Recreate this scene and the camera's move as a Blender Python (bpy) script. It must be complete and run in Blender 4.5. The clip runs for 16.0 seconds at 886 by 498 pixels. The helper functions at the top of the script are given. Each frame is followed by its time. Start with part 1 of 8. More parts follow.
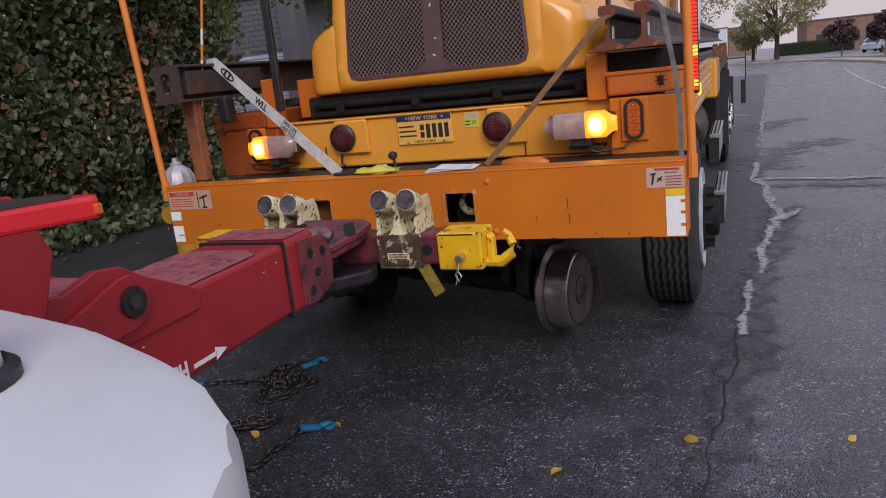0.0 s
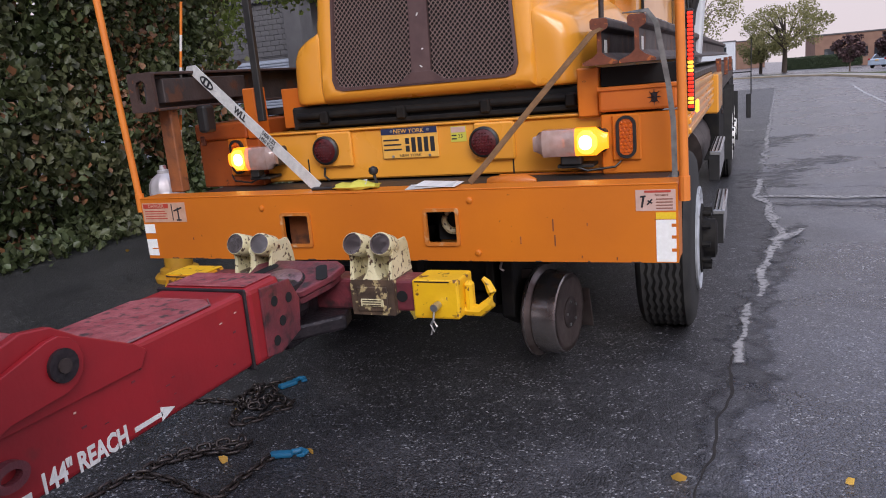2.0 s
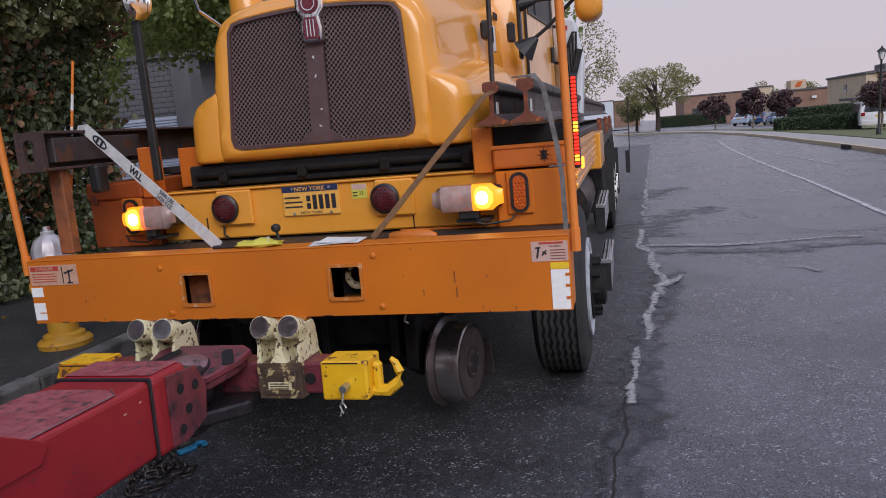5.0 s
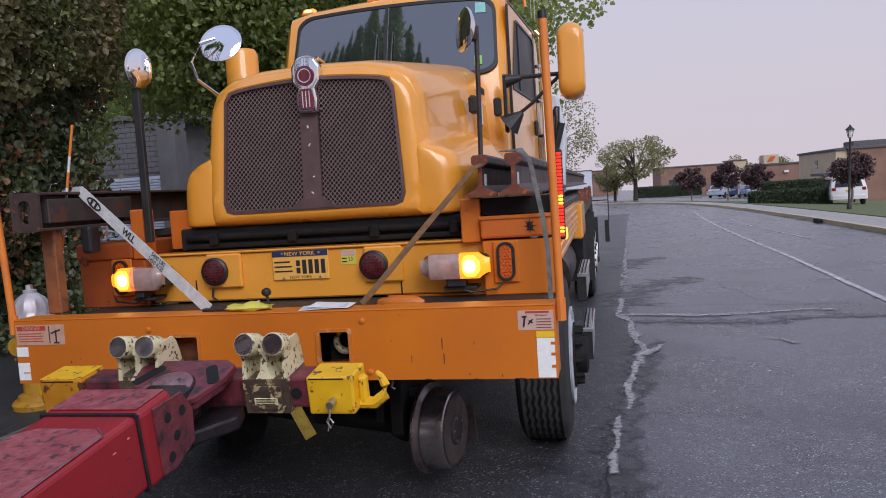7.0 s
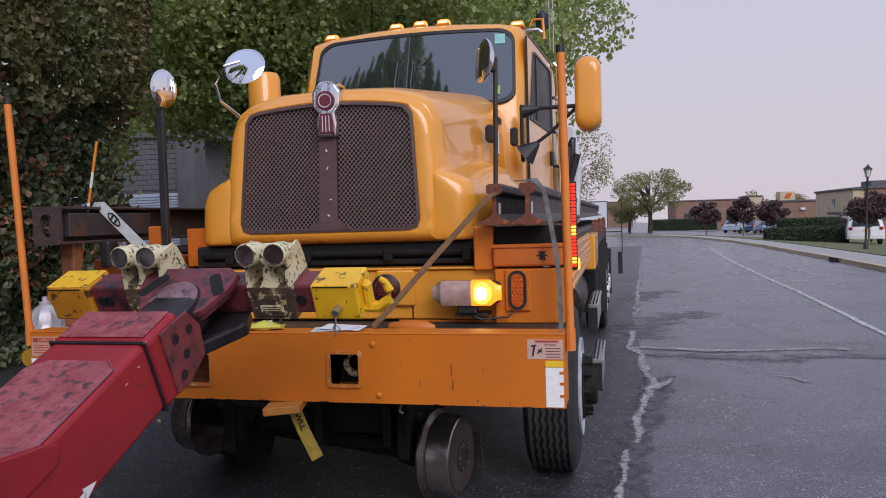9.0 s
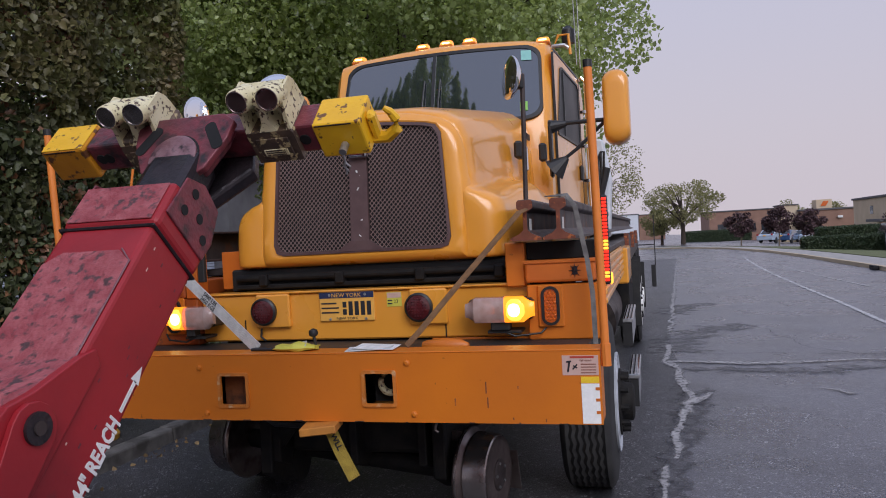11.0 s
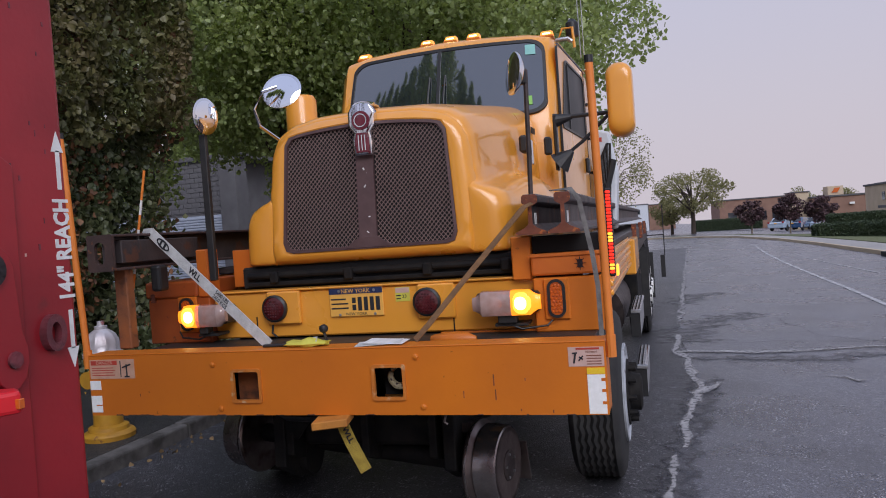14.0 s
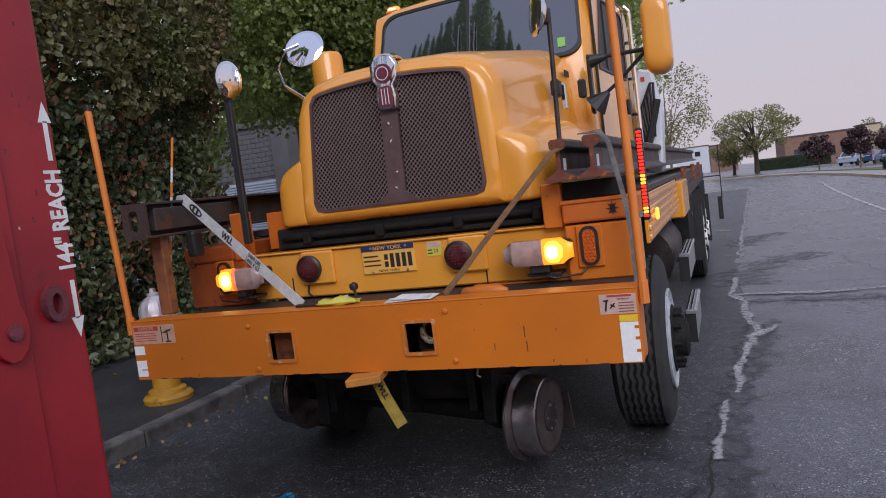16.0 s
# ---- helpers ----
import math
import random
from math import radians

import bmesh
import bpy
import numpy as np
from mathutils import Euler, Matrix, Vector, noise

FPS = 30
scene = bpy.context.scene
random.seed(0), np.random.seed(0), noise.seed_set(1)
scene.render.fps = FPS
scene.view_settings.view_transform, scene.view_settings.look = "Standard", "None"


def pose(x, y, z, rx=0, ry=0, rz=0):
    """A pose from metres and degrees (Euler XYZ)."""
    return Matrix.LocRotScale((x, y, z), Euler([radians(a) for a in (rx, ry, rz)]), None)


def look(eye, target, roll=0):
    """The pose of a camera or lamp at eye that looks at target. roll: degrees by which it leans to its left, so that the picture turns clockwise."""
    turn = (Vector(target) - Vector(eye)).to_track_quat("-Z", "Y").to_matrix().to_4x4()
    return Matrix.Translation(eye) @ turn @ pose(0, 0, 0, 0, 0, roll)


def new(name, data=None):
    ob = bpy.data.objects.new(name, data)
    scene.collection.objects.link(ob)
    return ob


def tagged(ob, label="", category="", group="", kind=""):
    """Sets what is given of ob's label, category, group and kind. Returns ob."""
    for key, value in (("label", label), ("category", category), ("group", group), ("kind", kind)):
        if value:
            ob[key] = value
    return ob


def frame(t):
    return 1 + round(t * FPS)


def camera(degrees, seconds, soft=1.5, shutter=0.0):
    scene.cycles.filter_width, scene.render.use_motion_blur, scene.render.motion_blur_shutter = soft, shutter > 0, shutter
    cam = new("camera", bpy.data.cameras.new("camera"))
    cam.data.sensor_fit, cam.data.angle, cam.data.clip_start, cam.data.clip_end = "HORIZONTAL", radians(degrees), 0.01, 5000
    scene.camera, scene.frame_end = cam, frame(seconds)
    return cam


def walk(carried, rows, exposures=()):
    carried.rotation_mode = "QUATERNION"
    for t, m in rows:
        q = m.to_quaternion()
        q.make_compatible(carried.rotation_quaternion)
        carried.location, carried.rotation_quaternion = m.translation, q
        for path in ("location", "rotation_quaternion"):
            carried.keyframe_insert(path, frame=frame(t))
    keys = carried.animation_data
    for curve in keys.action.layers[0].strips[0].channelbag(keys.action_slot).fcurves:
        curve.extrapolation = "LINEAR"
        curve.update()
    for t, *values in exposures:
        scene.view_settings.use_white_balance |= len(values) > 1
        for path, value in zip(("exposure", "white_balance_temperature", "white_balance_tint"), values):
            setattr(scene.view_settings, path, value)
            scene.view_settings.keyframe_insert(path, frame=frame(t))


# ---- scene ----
cam = camera(61.2, 16.0, soft=1.0)
PATH = [
    (0, (1.47, -3.024, 1.538), (0.727, -1.225, 1.079), -6.1),
    (0.5, (1.486, -2.892, 1.54), (0.7, -1.124, 1.037), -6.0),
    (1, (1.533, -2.834, 1.533), (0.835, -1.032, 1.016), -5.4),
    (1.5, (1.504, -2.829, 1.536), (0.786, -1.03, 1.036), -4.8),
    (2, (1.508, -2.834, 1.547), (0.754, -1.034, 1.109), -5.1),
    (2.5, (1.522, -2.863, 1.562), (0.824, -1.018, 1.236), -4.5),
    (3, (1.531, -2.9, 1.573), (0.886, -1.021, 1.336), -3.3),
    (5.5, (1.488, -2.931, 1.558), (1.038, -1.01, 1.23), -5.4),
    (6, (1.476, -2.954, 1.57), (1.058, -1.017, 1.303), -5.0),
    (6.5, (1.483, -2.975, 1.576), (1.065, -1.03, 1.369), -4.4),
    (7, (1.483, -2.997, 1.585), (1.057, -1.05, 1.433), -3.7),
    (7.5, (1.485, -3.008, 1.59), (1.044, -1.06, 1.483), -3.1),
    (8, (1.481, -3.012, 1.593), (1.032, -1.065, 1.504), -2.5),
    (8.5, (1.48, -3.01, 1.591), (1.027, -1.064, 1.502), -2.0),
    (9, (1.49, -3.028, 1.59), (1.033, -1.083, 1.508), -1.8),
    (9.5, (1.487, -3.021, 1.592), (1.026, -1.076, 1.515), -1.7),
    (10, (1.484, -3.025, 1.592), (0.986, -1.089, 1.555), -2.1),
    (12.5, (1.512, -3.064, 1.589), (0.969, -1.14, 1.55), -4.2),
    (13, (1.52, -3.079, 1.593), (0.978, -1.155, 1.533), -5.1),
    (13.5, (1.517, -3.075, 1.593), (0.973, -1.151, 1.542), -5.1),
    (14, (1.517, -3.079, 1.6), (0.956, -1.16, 1.552), -4.2),
    (14.5, (1.525, -3.082, 1.601), (0.917, -1.177, 1.543), -4.0),
    (15, (1.539, -3.063, 1.602), (0.905, -1.168, 1.52), -4.6),
    (15.5, (1.597, -3.034, 1.594), (0.959, -1.142, 1.478), -5.9),
    (16, (1.627, -2.975, 1.574), (0.912, -1.114, 1.421), -7.2),
]
walk(cam, [(t, look(eye, target, roll)) for t, eye, target, roll in PATH],
     [(0.0, -0.06, 6500, 10), (0.5, -0.08, 6500, 10), (1.0, 0.10, 6500, 10), (2.0, 0.26, 6500, 10), (2.5, 0.38, 6480, 10), (3.0, 0.30, 6450, 10), (4.3, 0.12, 6350, 10), (5.5, -0.16, 6250, 10), (6.0, -0.02, 6250, 10), (6.5, -0.06, 6200, 10), (7.5, 0.02, 6200, 10), (8.0, -0.13, 6200, 10), (8.5, -0.16, 6200, 10), (9.0, -0.02, 6200, 10), (10.0, -0.11, 6200, 10), (16.0, -0.11, 6200, 10)])

# ---------------------------------------------------------------- world and light
world = bpy.data.worlds.new("dusk_sky")
scene.world = world
world.use_nodes = True
wn, wl = world.node_tree.nodes, world.node_tree.links
wn.clear()
w_out = wn.new("ShaderNodeOutputWorld")
w_bg = wn.new("ShaderNodeBackground")
w_sky = wn.new("ShaderNodeTexSky")
w_sky.sky_type, w_sky.sun_disc = "NISHITA", False
w_sky.sun_elevation, w_sky.sun_rotation = radians(7), radians(150)
w_sky.air_density, w_sky.dust_density = 1.5, 4.0
w_gain = wn.new("ShaderNodeMixRGB")
w_gain.blend_type, w_gain.inputs[0].default_value = "MULTIPLY", 1.0
w_gain.inputs[2].default_value = (0.10, 0.10, 0.10, 1)
w_mix = wn.new("ShaderNodeMixRGB")
w_mix.inputs[0].default_value = 0.90
w_coord = wn.new("ShaderNodeTexCoord")
w_sep = wn.new("ShaderNodeSeparateXYZ")
w_ramp = wn.new("ShaderNodeValToRGB")
w_ramp.color_ramp.elements[0].position, w_ramp.color_ramp.elements[0].color = 0.0, (0.69, 0.605, 0.645, 1)
w_ramp.color_ramp.elements[1].position, w_ramp.color_ramp.elements[1].color = 0.45, (0.575, 0.585, 0.755, 1)
w_high = w_ramp.color_ramp.elements.new(0.9)
w_high.color = (0.55, 0.60, 0.84, 1)
wl.new(w_coord.outputs["Generated"], w_sep.inputs[0])
wl.new(w_sep.outputs["Z"], w_ramp.inputs[0])
wl.new(w_sky.outputs[0], w_gain.inputs[1])
wl.new(w_gain.outputs[0], w_mix.inputs[1])
wl.new(w_ramp.outputs[0], w_mix.inputs[2])
wl.new(w_mix.outputs[0], w_bg.inputs[0])
w_bg.inputs[1].default_value = 1.06
wl.new(w_bg.outputs[0], w_out.inputs[0])

sun_data = bpy.data.lights.new("sun", "SUN")
sun_data.energy, sun_data.angle, sun_data.color = 1.9, radians(35), (1.0, 0.97, 1.0)
sun = new("sun", sun_data)
sun.matrix_world = look((6, -10, 9), (0, 0, 0))

# ---------------------------------------------------------------- materials
def mat(name, c1, c2=None, scale=6.0, rough=0.5, metal=0.0, bump=0.0, bump_scale=60.0, spots=None, spot_scale=14.0,
        spot_at=0.62, spot_soft=0.06, coat=0.0, per_piece=0.0, rough_var=0.12, detail=5.0, spec=None):
    m = bpy.data.materials.new(name)
    m.use_nodes = True
    n, l = m.node_tree.nodes, m.node_tree.links
    b = n["Principled BSDF"]
    tc = n.new("ShaderNodeTexCoord")
    big = n.new("ShaderNodeTexNoise")
    big.inputs["Scale"].default_value, big.inputs["Detail"].default_value = scale, detail
    l.new(tc.outputs["Object"], big.inputs["Vector"])
    c2 = c2 or tuple(v * 0.78 for v in c1)
    mix = n.new("ShaderNodeMixRGB")
    mix.inputs[1].default_value, mix.inputs[2].default_value = (*c1, 1), (*c2, 1)
    ramp = n.new("ShaderNodeMapRange")
    ramp.inputs[1].default_value, ramp.inputs[2].default_value = 0.35, 0.68
    l.new(big.outputs["Fac"], ramp.inputs[0])
    l.new(ramp.outputs[0], mix.inputs[0])
    col = mix.outputs[0]
    if spots:
        sp = n.new("ShaderNodeTexNoise")
        sp.inputs["Scale"].default_value, sp.inputs["Detail"].default_value = spot_scale, 8.0
        l.new(tc.outputs["Object"], sp.inputs["Vector"])
        sr = n.new("ShaderNodeMapRange")
        sr.inputs[1].default_value, sr.inputs[2].default_value = spot_at, spot_at + spot_soft
        l.new(sp.outputs["Fac"], sr.inputs[0])
        sm = n.new("ShaderNodeMixRGB")
        sm.inputs[2].default_value = (*spots, 1)
        l.new(sr.outputs[0], sm.inputs[0])
        l.new(col, sm.inputs[1])
        col = sm.outputs[0]
    if per_piece:
        geo = n.new("ShaderNodeNewGeometry")
        oi = n.new("ShaderNodeObjectInfo")
        add = n.new("ShaderNodeMath")
        add.operation = "ADD"
        l.new(geo.outputs["Random Per Island"], add.inputs[0])
        l.new(oi.outputs["Random"], add.inputs[1])
        fr = n.new("ShaderNodeMath")
        fr.operation = "FRACT"
        l.new(add.outputs[0], fr.inputs[0])
        mr = n.new("ShaderNodeMapRange")
        mr.inputs[3].default_value, mr.inputs[4].default_value = 1 - per_piece, 1 + per_piece
        l.new(fr.outputs[0], mr.inputs[0])
        hs = n.new("ShaderNodeHueSaturation")
        l.new(mr.outputs[0], hs.inputs["Value"])
        l.new(col, hs.inputs["Color"])
        col = hs.outputs[0]
    l.new(col, b.inputs["Base Color"])
    rr = n.new("ShaderNodeMapRange")
    rr.inputs[3].default_value, rr.inputs[4].default_value = max(0.02, rough - rough_var), min(1, rough + rough_var)
    l.new(big.outputs["Fac"], rr.inputs[0])
    l.new(rr.outputs[0], b.inputs["Roughness"])
    b.inputs["Metallic"].default_value = metal
    b.inputs["Coat Weight"].default_value = coat
    if spec is not None:
        b.inputs["Specular IOR Level"].default_value = spec
    if bump:
        fine = n.new("ShaderNodeTexNoise")
        fine.inputs["Scale"].default_value, fine.inputs["Detail"].default_value = bump_scale, 4.0
        l.new(tc.outputs["Object"], fine.inputs["Vector"])
        bp = n.new("ShaderNodeBump")
        bp.inputs["Strength"].default_value, bp.inputs["Distance"].default_value = bump, 0.01
        l.new(fine.outputs["Fac"], bp.inputs["Height"])
        l.new(bp.outputs[0], b.inputs["Normal"])
    return m


def glow(name, c, strength, base=None):
    m = mat(name, base or c, rough=0.25)
    b = m.node_tree.nodes["Principled BSDF"]
    b.inputs["Emission Color"].default_value, b.inputs["Emission Strength"].default_value = (*c, 1), strength
    return m


def asphalt_mat(name, dark, light, speck, spec, rough, dust=0.0, relief=0.8):
    """Dark binder with pale stones in it, damp stains and dusty patches."""
    m = mat(name, dark, light, scale=1.1, rough=rough, detail=9.0, spec=spec)
    n, l = m.node_tree.nodes, m.node_tree.links
    b = n["Principled BSDF"]
    col = b.inputs["Base Color"].links[0].from_socket
    tc = n.new("ShaderNodeTexCoord")

    def field(scale, detail, lo, hi):
        f, r = n.new("ShaderNodeTexNoise"), n.new("ShaderNodeMapRange")
        f.inputs["Scale"].default_value, f.inputs["Detail"].default_value = scale, detail
        l.new(tc.outputs["Object"], f.inputs["Vector"])
        r.inputs[1].default_value, r.inputs[2].default_value = lo, hi
        l.new(f.outputs["Fac"], r.inputs[0])
        return r.outputs[0]

    def blend(mode, fac, c):
        mx = n.new("ShaderNodeMixRGB")
        mx.blend_type = mode
        mx.inputs[2].default_value = (*c, 1)
        l.new(fac, mx.inputs[0])
        l.new(col, mx.inputs[1])
        return mx.outputs[0]

    vor = n.new("ShaderNodeTexVoronoi")
    vor.inputs["Scale"].default_value, vor.inputs["Randomness"].default_value = 118.0, 1.0
    l.new(tc.outputs["Object"], vor.inputs["Vector"])
    sep = n.new("ShaderNodeSeparateColor")
    l.new(vor.outputs["Color"], sep.inputs[0])
    # every stone a little lighter or darker, a few nearly white
    tone = n.new("ShaderNodeMapRange")
    tone.inputs[3].default_value, tone.inputs[4].default_value = 0.30, 1.85
    l.new(sep.outputs[1], tone.inputs[0])
    hs = n.new("ShaderNodeHueSaturation")
    l.new(tone.outputs[0], hs.inputs["Value"])
    l.new(col, hs.inputs["Color"])
    col = hs.outputs[0]
    if dust:
        fac = n.new("ShaderNodeMath")
        fac.operation = "MULTIPLY"
        fac.inputs[1].default_value = dust
        l.new(field(1.7, 8.0, 0.56, 0.72), fac.inputs[0])
        col = blend("MIX", fac.outputs[0], tuple(3.2 * v for v in light))
    mr = n.new("ShaderNodeMapRange")
    mr.inputs[1].default_value, mr.inputs[2].default_value = 0.89, 0.96
    l.new(sep.outputs[0], mr.inputs[0])
    dens = n.new("ShaderNodeMath")
    dens.operation = "MULTIPLY"
    l.new(mr.outputs[0], dens.inputs[0])
    l.new(field(9.0, 3.0, 0.38, 0.56), dens.inputs[1])
    col = blend("MIX", dens.outputs[0], speck)
    col = blend("MULTIPLY", field(0.75, 6.0, 0.52, 0.66), (0.58, 0.58, 0.60))
    l.new(col, b.inputs["Base Color"])
    bp = n.new("ShaderNodeBump")
    bp.inputs["Strength"].default_value, bp.inputs["Distance"].default_value = relief, 0.008
    bp.invert = True
    l.new(vor.outputs["Distance"], bp.inputs["Height"])
    l.new(bp.outputs[0], b.inputs["Normal"])
    return m


M = {}
M["yellow"] = mat("cab_yellow_paint", (0.83, 0.355, 0.040), (0.77, 0.32, 0.033), 2.5, 0.30, coat=0.6, bump=0.01, bump_scale=9)
M["yellow"].node_tree.nodes["Principled BSDF"].inputs["Coat Roughness"].default_value = 0.07
M["orange"] = mat("bumper_orange_paint", (0.66, 0.184, 0.012), (0.56, 0.148, 0.010), 2.2, 0.42, bump=0.05, spots=(0.10, 0.035, 0.012), spot_scale=30, spot_at=0.685)
M["orange2"] = mat("frame_orange_paint", (0.60, 0.15, 0.014), (0.48, 0.11, 0.012), 4.0, 0.5, bump=0.06, spots=(0.12, 0.04, 0.02), spot_scale=18, spot_at=0.70)
M["black"] = mat("black_steel", (0.016, 0.016, 0.017), (0.03, 0.028, 0.026), 9, 0.55, bump=0.1)
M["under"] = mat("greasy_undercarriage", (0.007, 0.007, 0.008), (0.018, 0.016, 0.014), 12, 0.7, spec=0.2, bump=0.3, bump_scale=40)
M["rubber"] = mat("tyre_rubber", (0.016, 0.016, 0.017), (0.032, 0.031, 0.03), 10, 0.8, bump=0.15)
M["plastic"] = mat("black_plastic", (0.014, 0.014, 0.015), (0.02, 0.02, 0.021), 20, 0.45)
M["mesh"] = mat("grille_mesh_brown", (0.29, 0.20, 0.18), (0.36, 0.25, 0.225), 12, 0.42, metal=0.3)
M["grillebar"] = mat("grille_bar_brown", (0.085, 0.047, 0.047), (0.115, 0.066, 0.063), 16, 0.5, spots=(0.5, 0.48, 0.45), spot_scale=40, spot_at=0.74)
# near-black that puts the shade of openings and gaps into the colour
M["dark"] = mat("cavity_shade_black", (0.006, 0.006, 0.007), rough=0.8)
M["chrome"] = mat("chrome", (0.82, 0.82, 0.84), (0.7, 0.7, 0.72), 12, 0.08, metal=1.0, rough_var=0.04)
M["mirror"] = mat("mirror_glass", (0.9, 0.9, 0.92), (0.86, 0.86, 0.88), 3, 0.045, metal=1.0, rough_var=0.02)
M["alu"] = mat("worn_aluminium", (0.55, 0.56, 0.57), (0.36, 0.36, 0.36), 18, 0.38, metal=0.9, bump=0.2)
M["steel"] = mat("polished_wheel_steel", (0.20, 0.165, 0.155), (0.11, 0.082, 0.075), 7, 0.36, metal=0.8, spots=(0.07, 0.042, 0.036), spot_scale=9, spot_at=0.54, spot_soft=0.15)
M["steeldark"] = mat("dark_wheel_steel", (0.075, 0.058, 0.055), (0.045, 0.035, 0.033), 14, 0.5, metal=0.5, bump=0.2)
M["rust"] = mat("rusty_rail_steel", (0.24, 0.075, 0.04), (0.12, 0.042, 0.027), 14, 0.75, metal=0.2, bump=0.35, bump_scale=50, spots=(0.46, 0.14, 0.04), spot_scale=34, spot_at=0.58)
M["railgrey"] = mat("brown_grey_rail_steel", (0.085, 0.068, 0.066), (0.05, 0.040, 0.040), 7, 0.6, metal=0.3, bump=0.2, spots=(0.12, 0.055, 0.035), spot_scale=8, spot_at=0.58)
M["railtop"] = mat("worn_rail_head", (0.40, 0.37, 0.36), (0.20, 0.15, 0.14), 6, 0.26, metal=0.9)
M["red"] = mat("boom_red_paint", (0.325, 0.013, 0.020), (0.235, 0.010, 0.016), 4, 0.42, bump=0.06, spots=(0.10, 0.022, 0.022), spot_scale=8, spot_at=0.66, spot_soft=0.12)
M["redtop"] = mat("worn_gritty_red_paint", (0.37, 0.10, 0.11), (0.25, 0.042, 0.052), 20, 0.6, bump=0.7, bump_scale=45, spots=(0.075, 0.035, 0.038), spot_scale=38, spot_at=0.55, spot_soft=0.12)
M["maroon"] = mat("greasy_maroon_steel", (0.21, 0.040, 0.052), (0.10, 0.030, 0.038), 12, 0.4, metal=0.15, bump=0.3, spots=(0.03, 0.022, 0.024), spot_scale=16, spot_at=0.52, spot_soft=0.15)
M["pivotworn"] = mat("worn_purple_steel_plate", (0.30, 0.18, 0.195), (0.17, 0.07, 0.08), 16, 0.34, metal=0.3, bump=0.3, spots=(0.035, 0.024, 0.028), spot_scale=24, spot_at=0.57, spot_soft=0.12)
# brighter copy of the boom red: light on the arm is in the colour
M["redlit"] = mat("lit_red_arm_paint", (0.62, 0.012, 0.02), (0.5, 0.010, 0.016), 5, 0.4, spots=(0.2, 0.02, 0.02), spot_scale=12, spot_at=0.7)
M["greasy"] = mat("greasy_black_steel", (0.018, 0.016, 0.019), (0.04, 0.03, 0.035), 14, 0.35, metal=0.4, bump=0.3)
M["boxyellow"] = mat("chipped_yellow_paint", (0.84, 0.49, 0.012), (0.74, 0.40, 0.012), 7, 0.42, bump=0.12, spots=(0.16, 0.07, 0.02), spot_scale=34, spot_at=0.605, spot_soft=0.05)
M["cream"] = mat("chipped_cream_paint", (0.74, 0.68, 0.44), (0.56, 0.49, 0.27), 10, 0.5, bump=0.25, spots=(0.085, 0.05, 0.032), spot_scale=62, spot_at=0.565, spot_soft=0.05)
M["creamdark"] = mat("greasy_cream_paint", (0.13, 0.085, 0.055), (0.045, 0.032, 0.026), 12, 0.42, bump=0.3, spots=(0.42, 0.33, 0.17), spot_scale=44, spot_at=0.565, spot_soft=0.06)
M["white"] = mat("white_gelcoat", (0.70, 0.70, 0.71), (0.56, 0.56, 0.57), 4, 0.35, spots=(0.25, 0.24, 0.23), spot_scale=9, spot_at=0.63, spot_soft=0.14)
M["whitepaint"] = mat("white_paint", (0.80, 0.80, 0.78), (0.66, 0.66, 0.64), 30, 0.6)
M["reflect"] = mat("white_reflective_tape", (0.95, 0.95, 0.93), (0.85, 0.85, 0.82), 50, 0.25)
M["reflecty"] = mat("yellow_reflective_tape", (0.9, 0.62, 0.04), (0.8, 0.5, 0.03), 50, 0.3)
M["amber"] = glow("lit_amber_lens", (1.0, 0.30, 0.014), 1.35)
M["ambercore"] = glow("lit_amber_bulb", (1.0, 0.74, 0.30), 4.5)
# middle step of the lens glow, set as a brighter emission
M["amberhalo"] = glow("lit_amber_glow", (1.0, 0.46, 0.05), 1.9)
M["clearlens"] = mat("clear_headlamp_lens", (0.82, 0.60, 0.54), (0.66, 0.44, 0.38), 25, 0.10, coat=0.9)
M["clearlens"].node_tree.nodes["Principled BSDF"].inputs["Transmission Weight"].default_value = 0.45
M["webface"] = mat("dull_wheel_face", (0.125, 0.098, 0.09), (0.08, 0.06, 0.055), 12, 0.45, metal=0.4, bump=0.2)
M["orangelens"] = mat("amber_reflector", (0.65, 0.13, 0.012), (0.48, 0.09, 0.010), 60, 0.25, coat=0.5)
M["redlens"] = mat("dark_red_lens", (0.06, 0.006, 0.008), (0.10, 0.008, 0.010), 60, 0.25, coat=0.6)
M["redled"] = glow("lit_red_led", (1.0, 0.03, 0.012), 1.6, (0.4, 0.01, 0.01))
M["amberled"] = glow("lit_amber_led", (1.0, 0.42, 0.04), 1.8)
M["rooflens"] = glow("lit_roof_marker", (1.0, 0.30, 0.03), 1.2)
M["navy"] = mat("plate_navy", (0.02, 0.03, 0.09), rough=0.5)
M["plateyellow"] = mat("plate_yellow", (0.86, 0.46, 0.09), (0.8, 0.42, 0.08), 30, 0.4)
M["ink"] = mat("black_ink", (0.02, 0.02, 0.025), rough=0.6)
M["sticker"] = mat("weathered_sticker", (0.60, 0.36, 0.26), (0.52, 0.30, 0.20), 30, 0.6)
M["stickerred"] = mat("sticker_red", (0.50, 0.05, 0.03), (0.42, 0.05, 0.03), 30, 0.6)
M["stickerpink"] = mat("faded_pink_sticker", (0.62, 0.42, 0.36), (0.55, 0.36, 0.30), 30, 0.6)
M["stickerink"] = mat("sticker_brown_ink", (0.22, 0.07, 0.04), rough=0.6)
M["lime"] = mat("yellow_green_sticker", (0.65, 0.60, 0.08), (0.6, 0.55, 0.08), 20, 0.5)
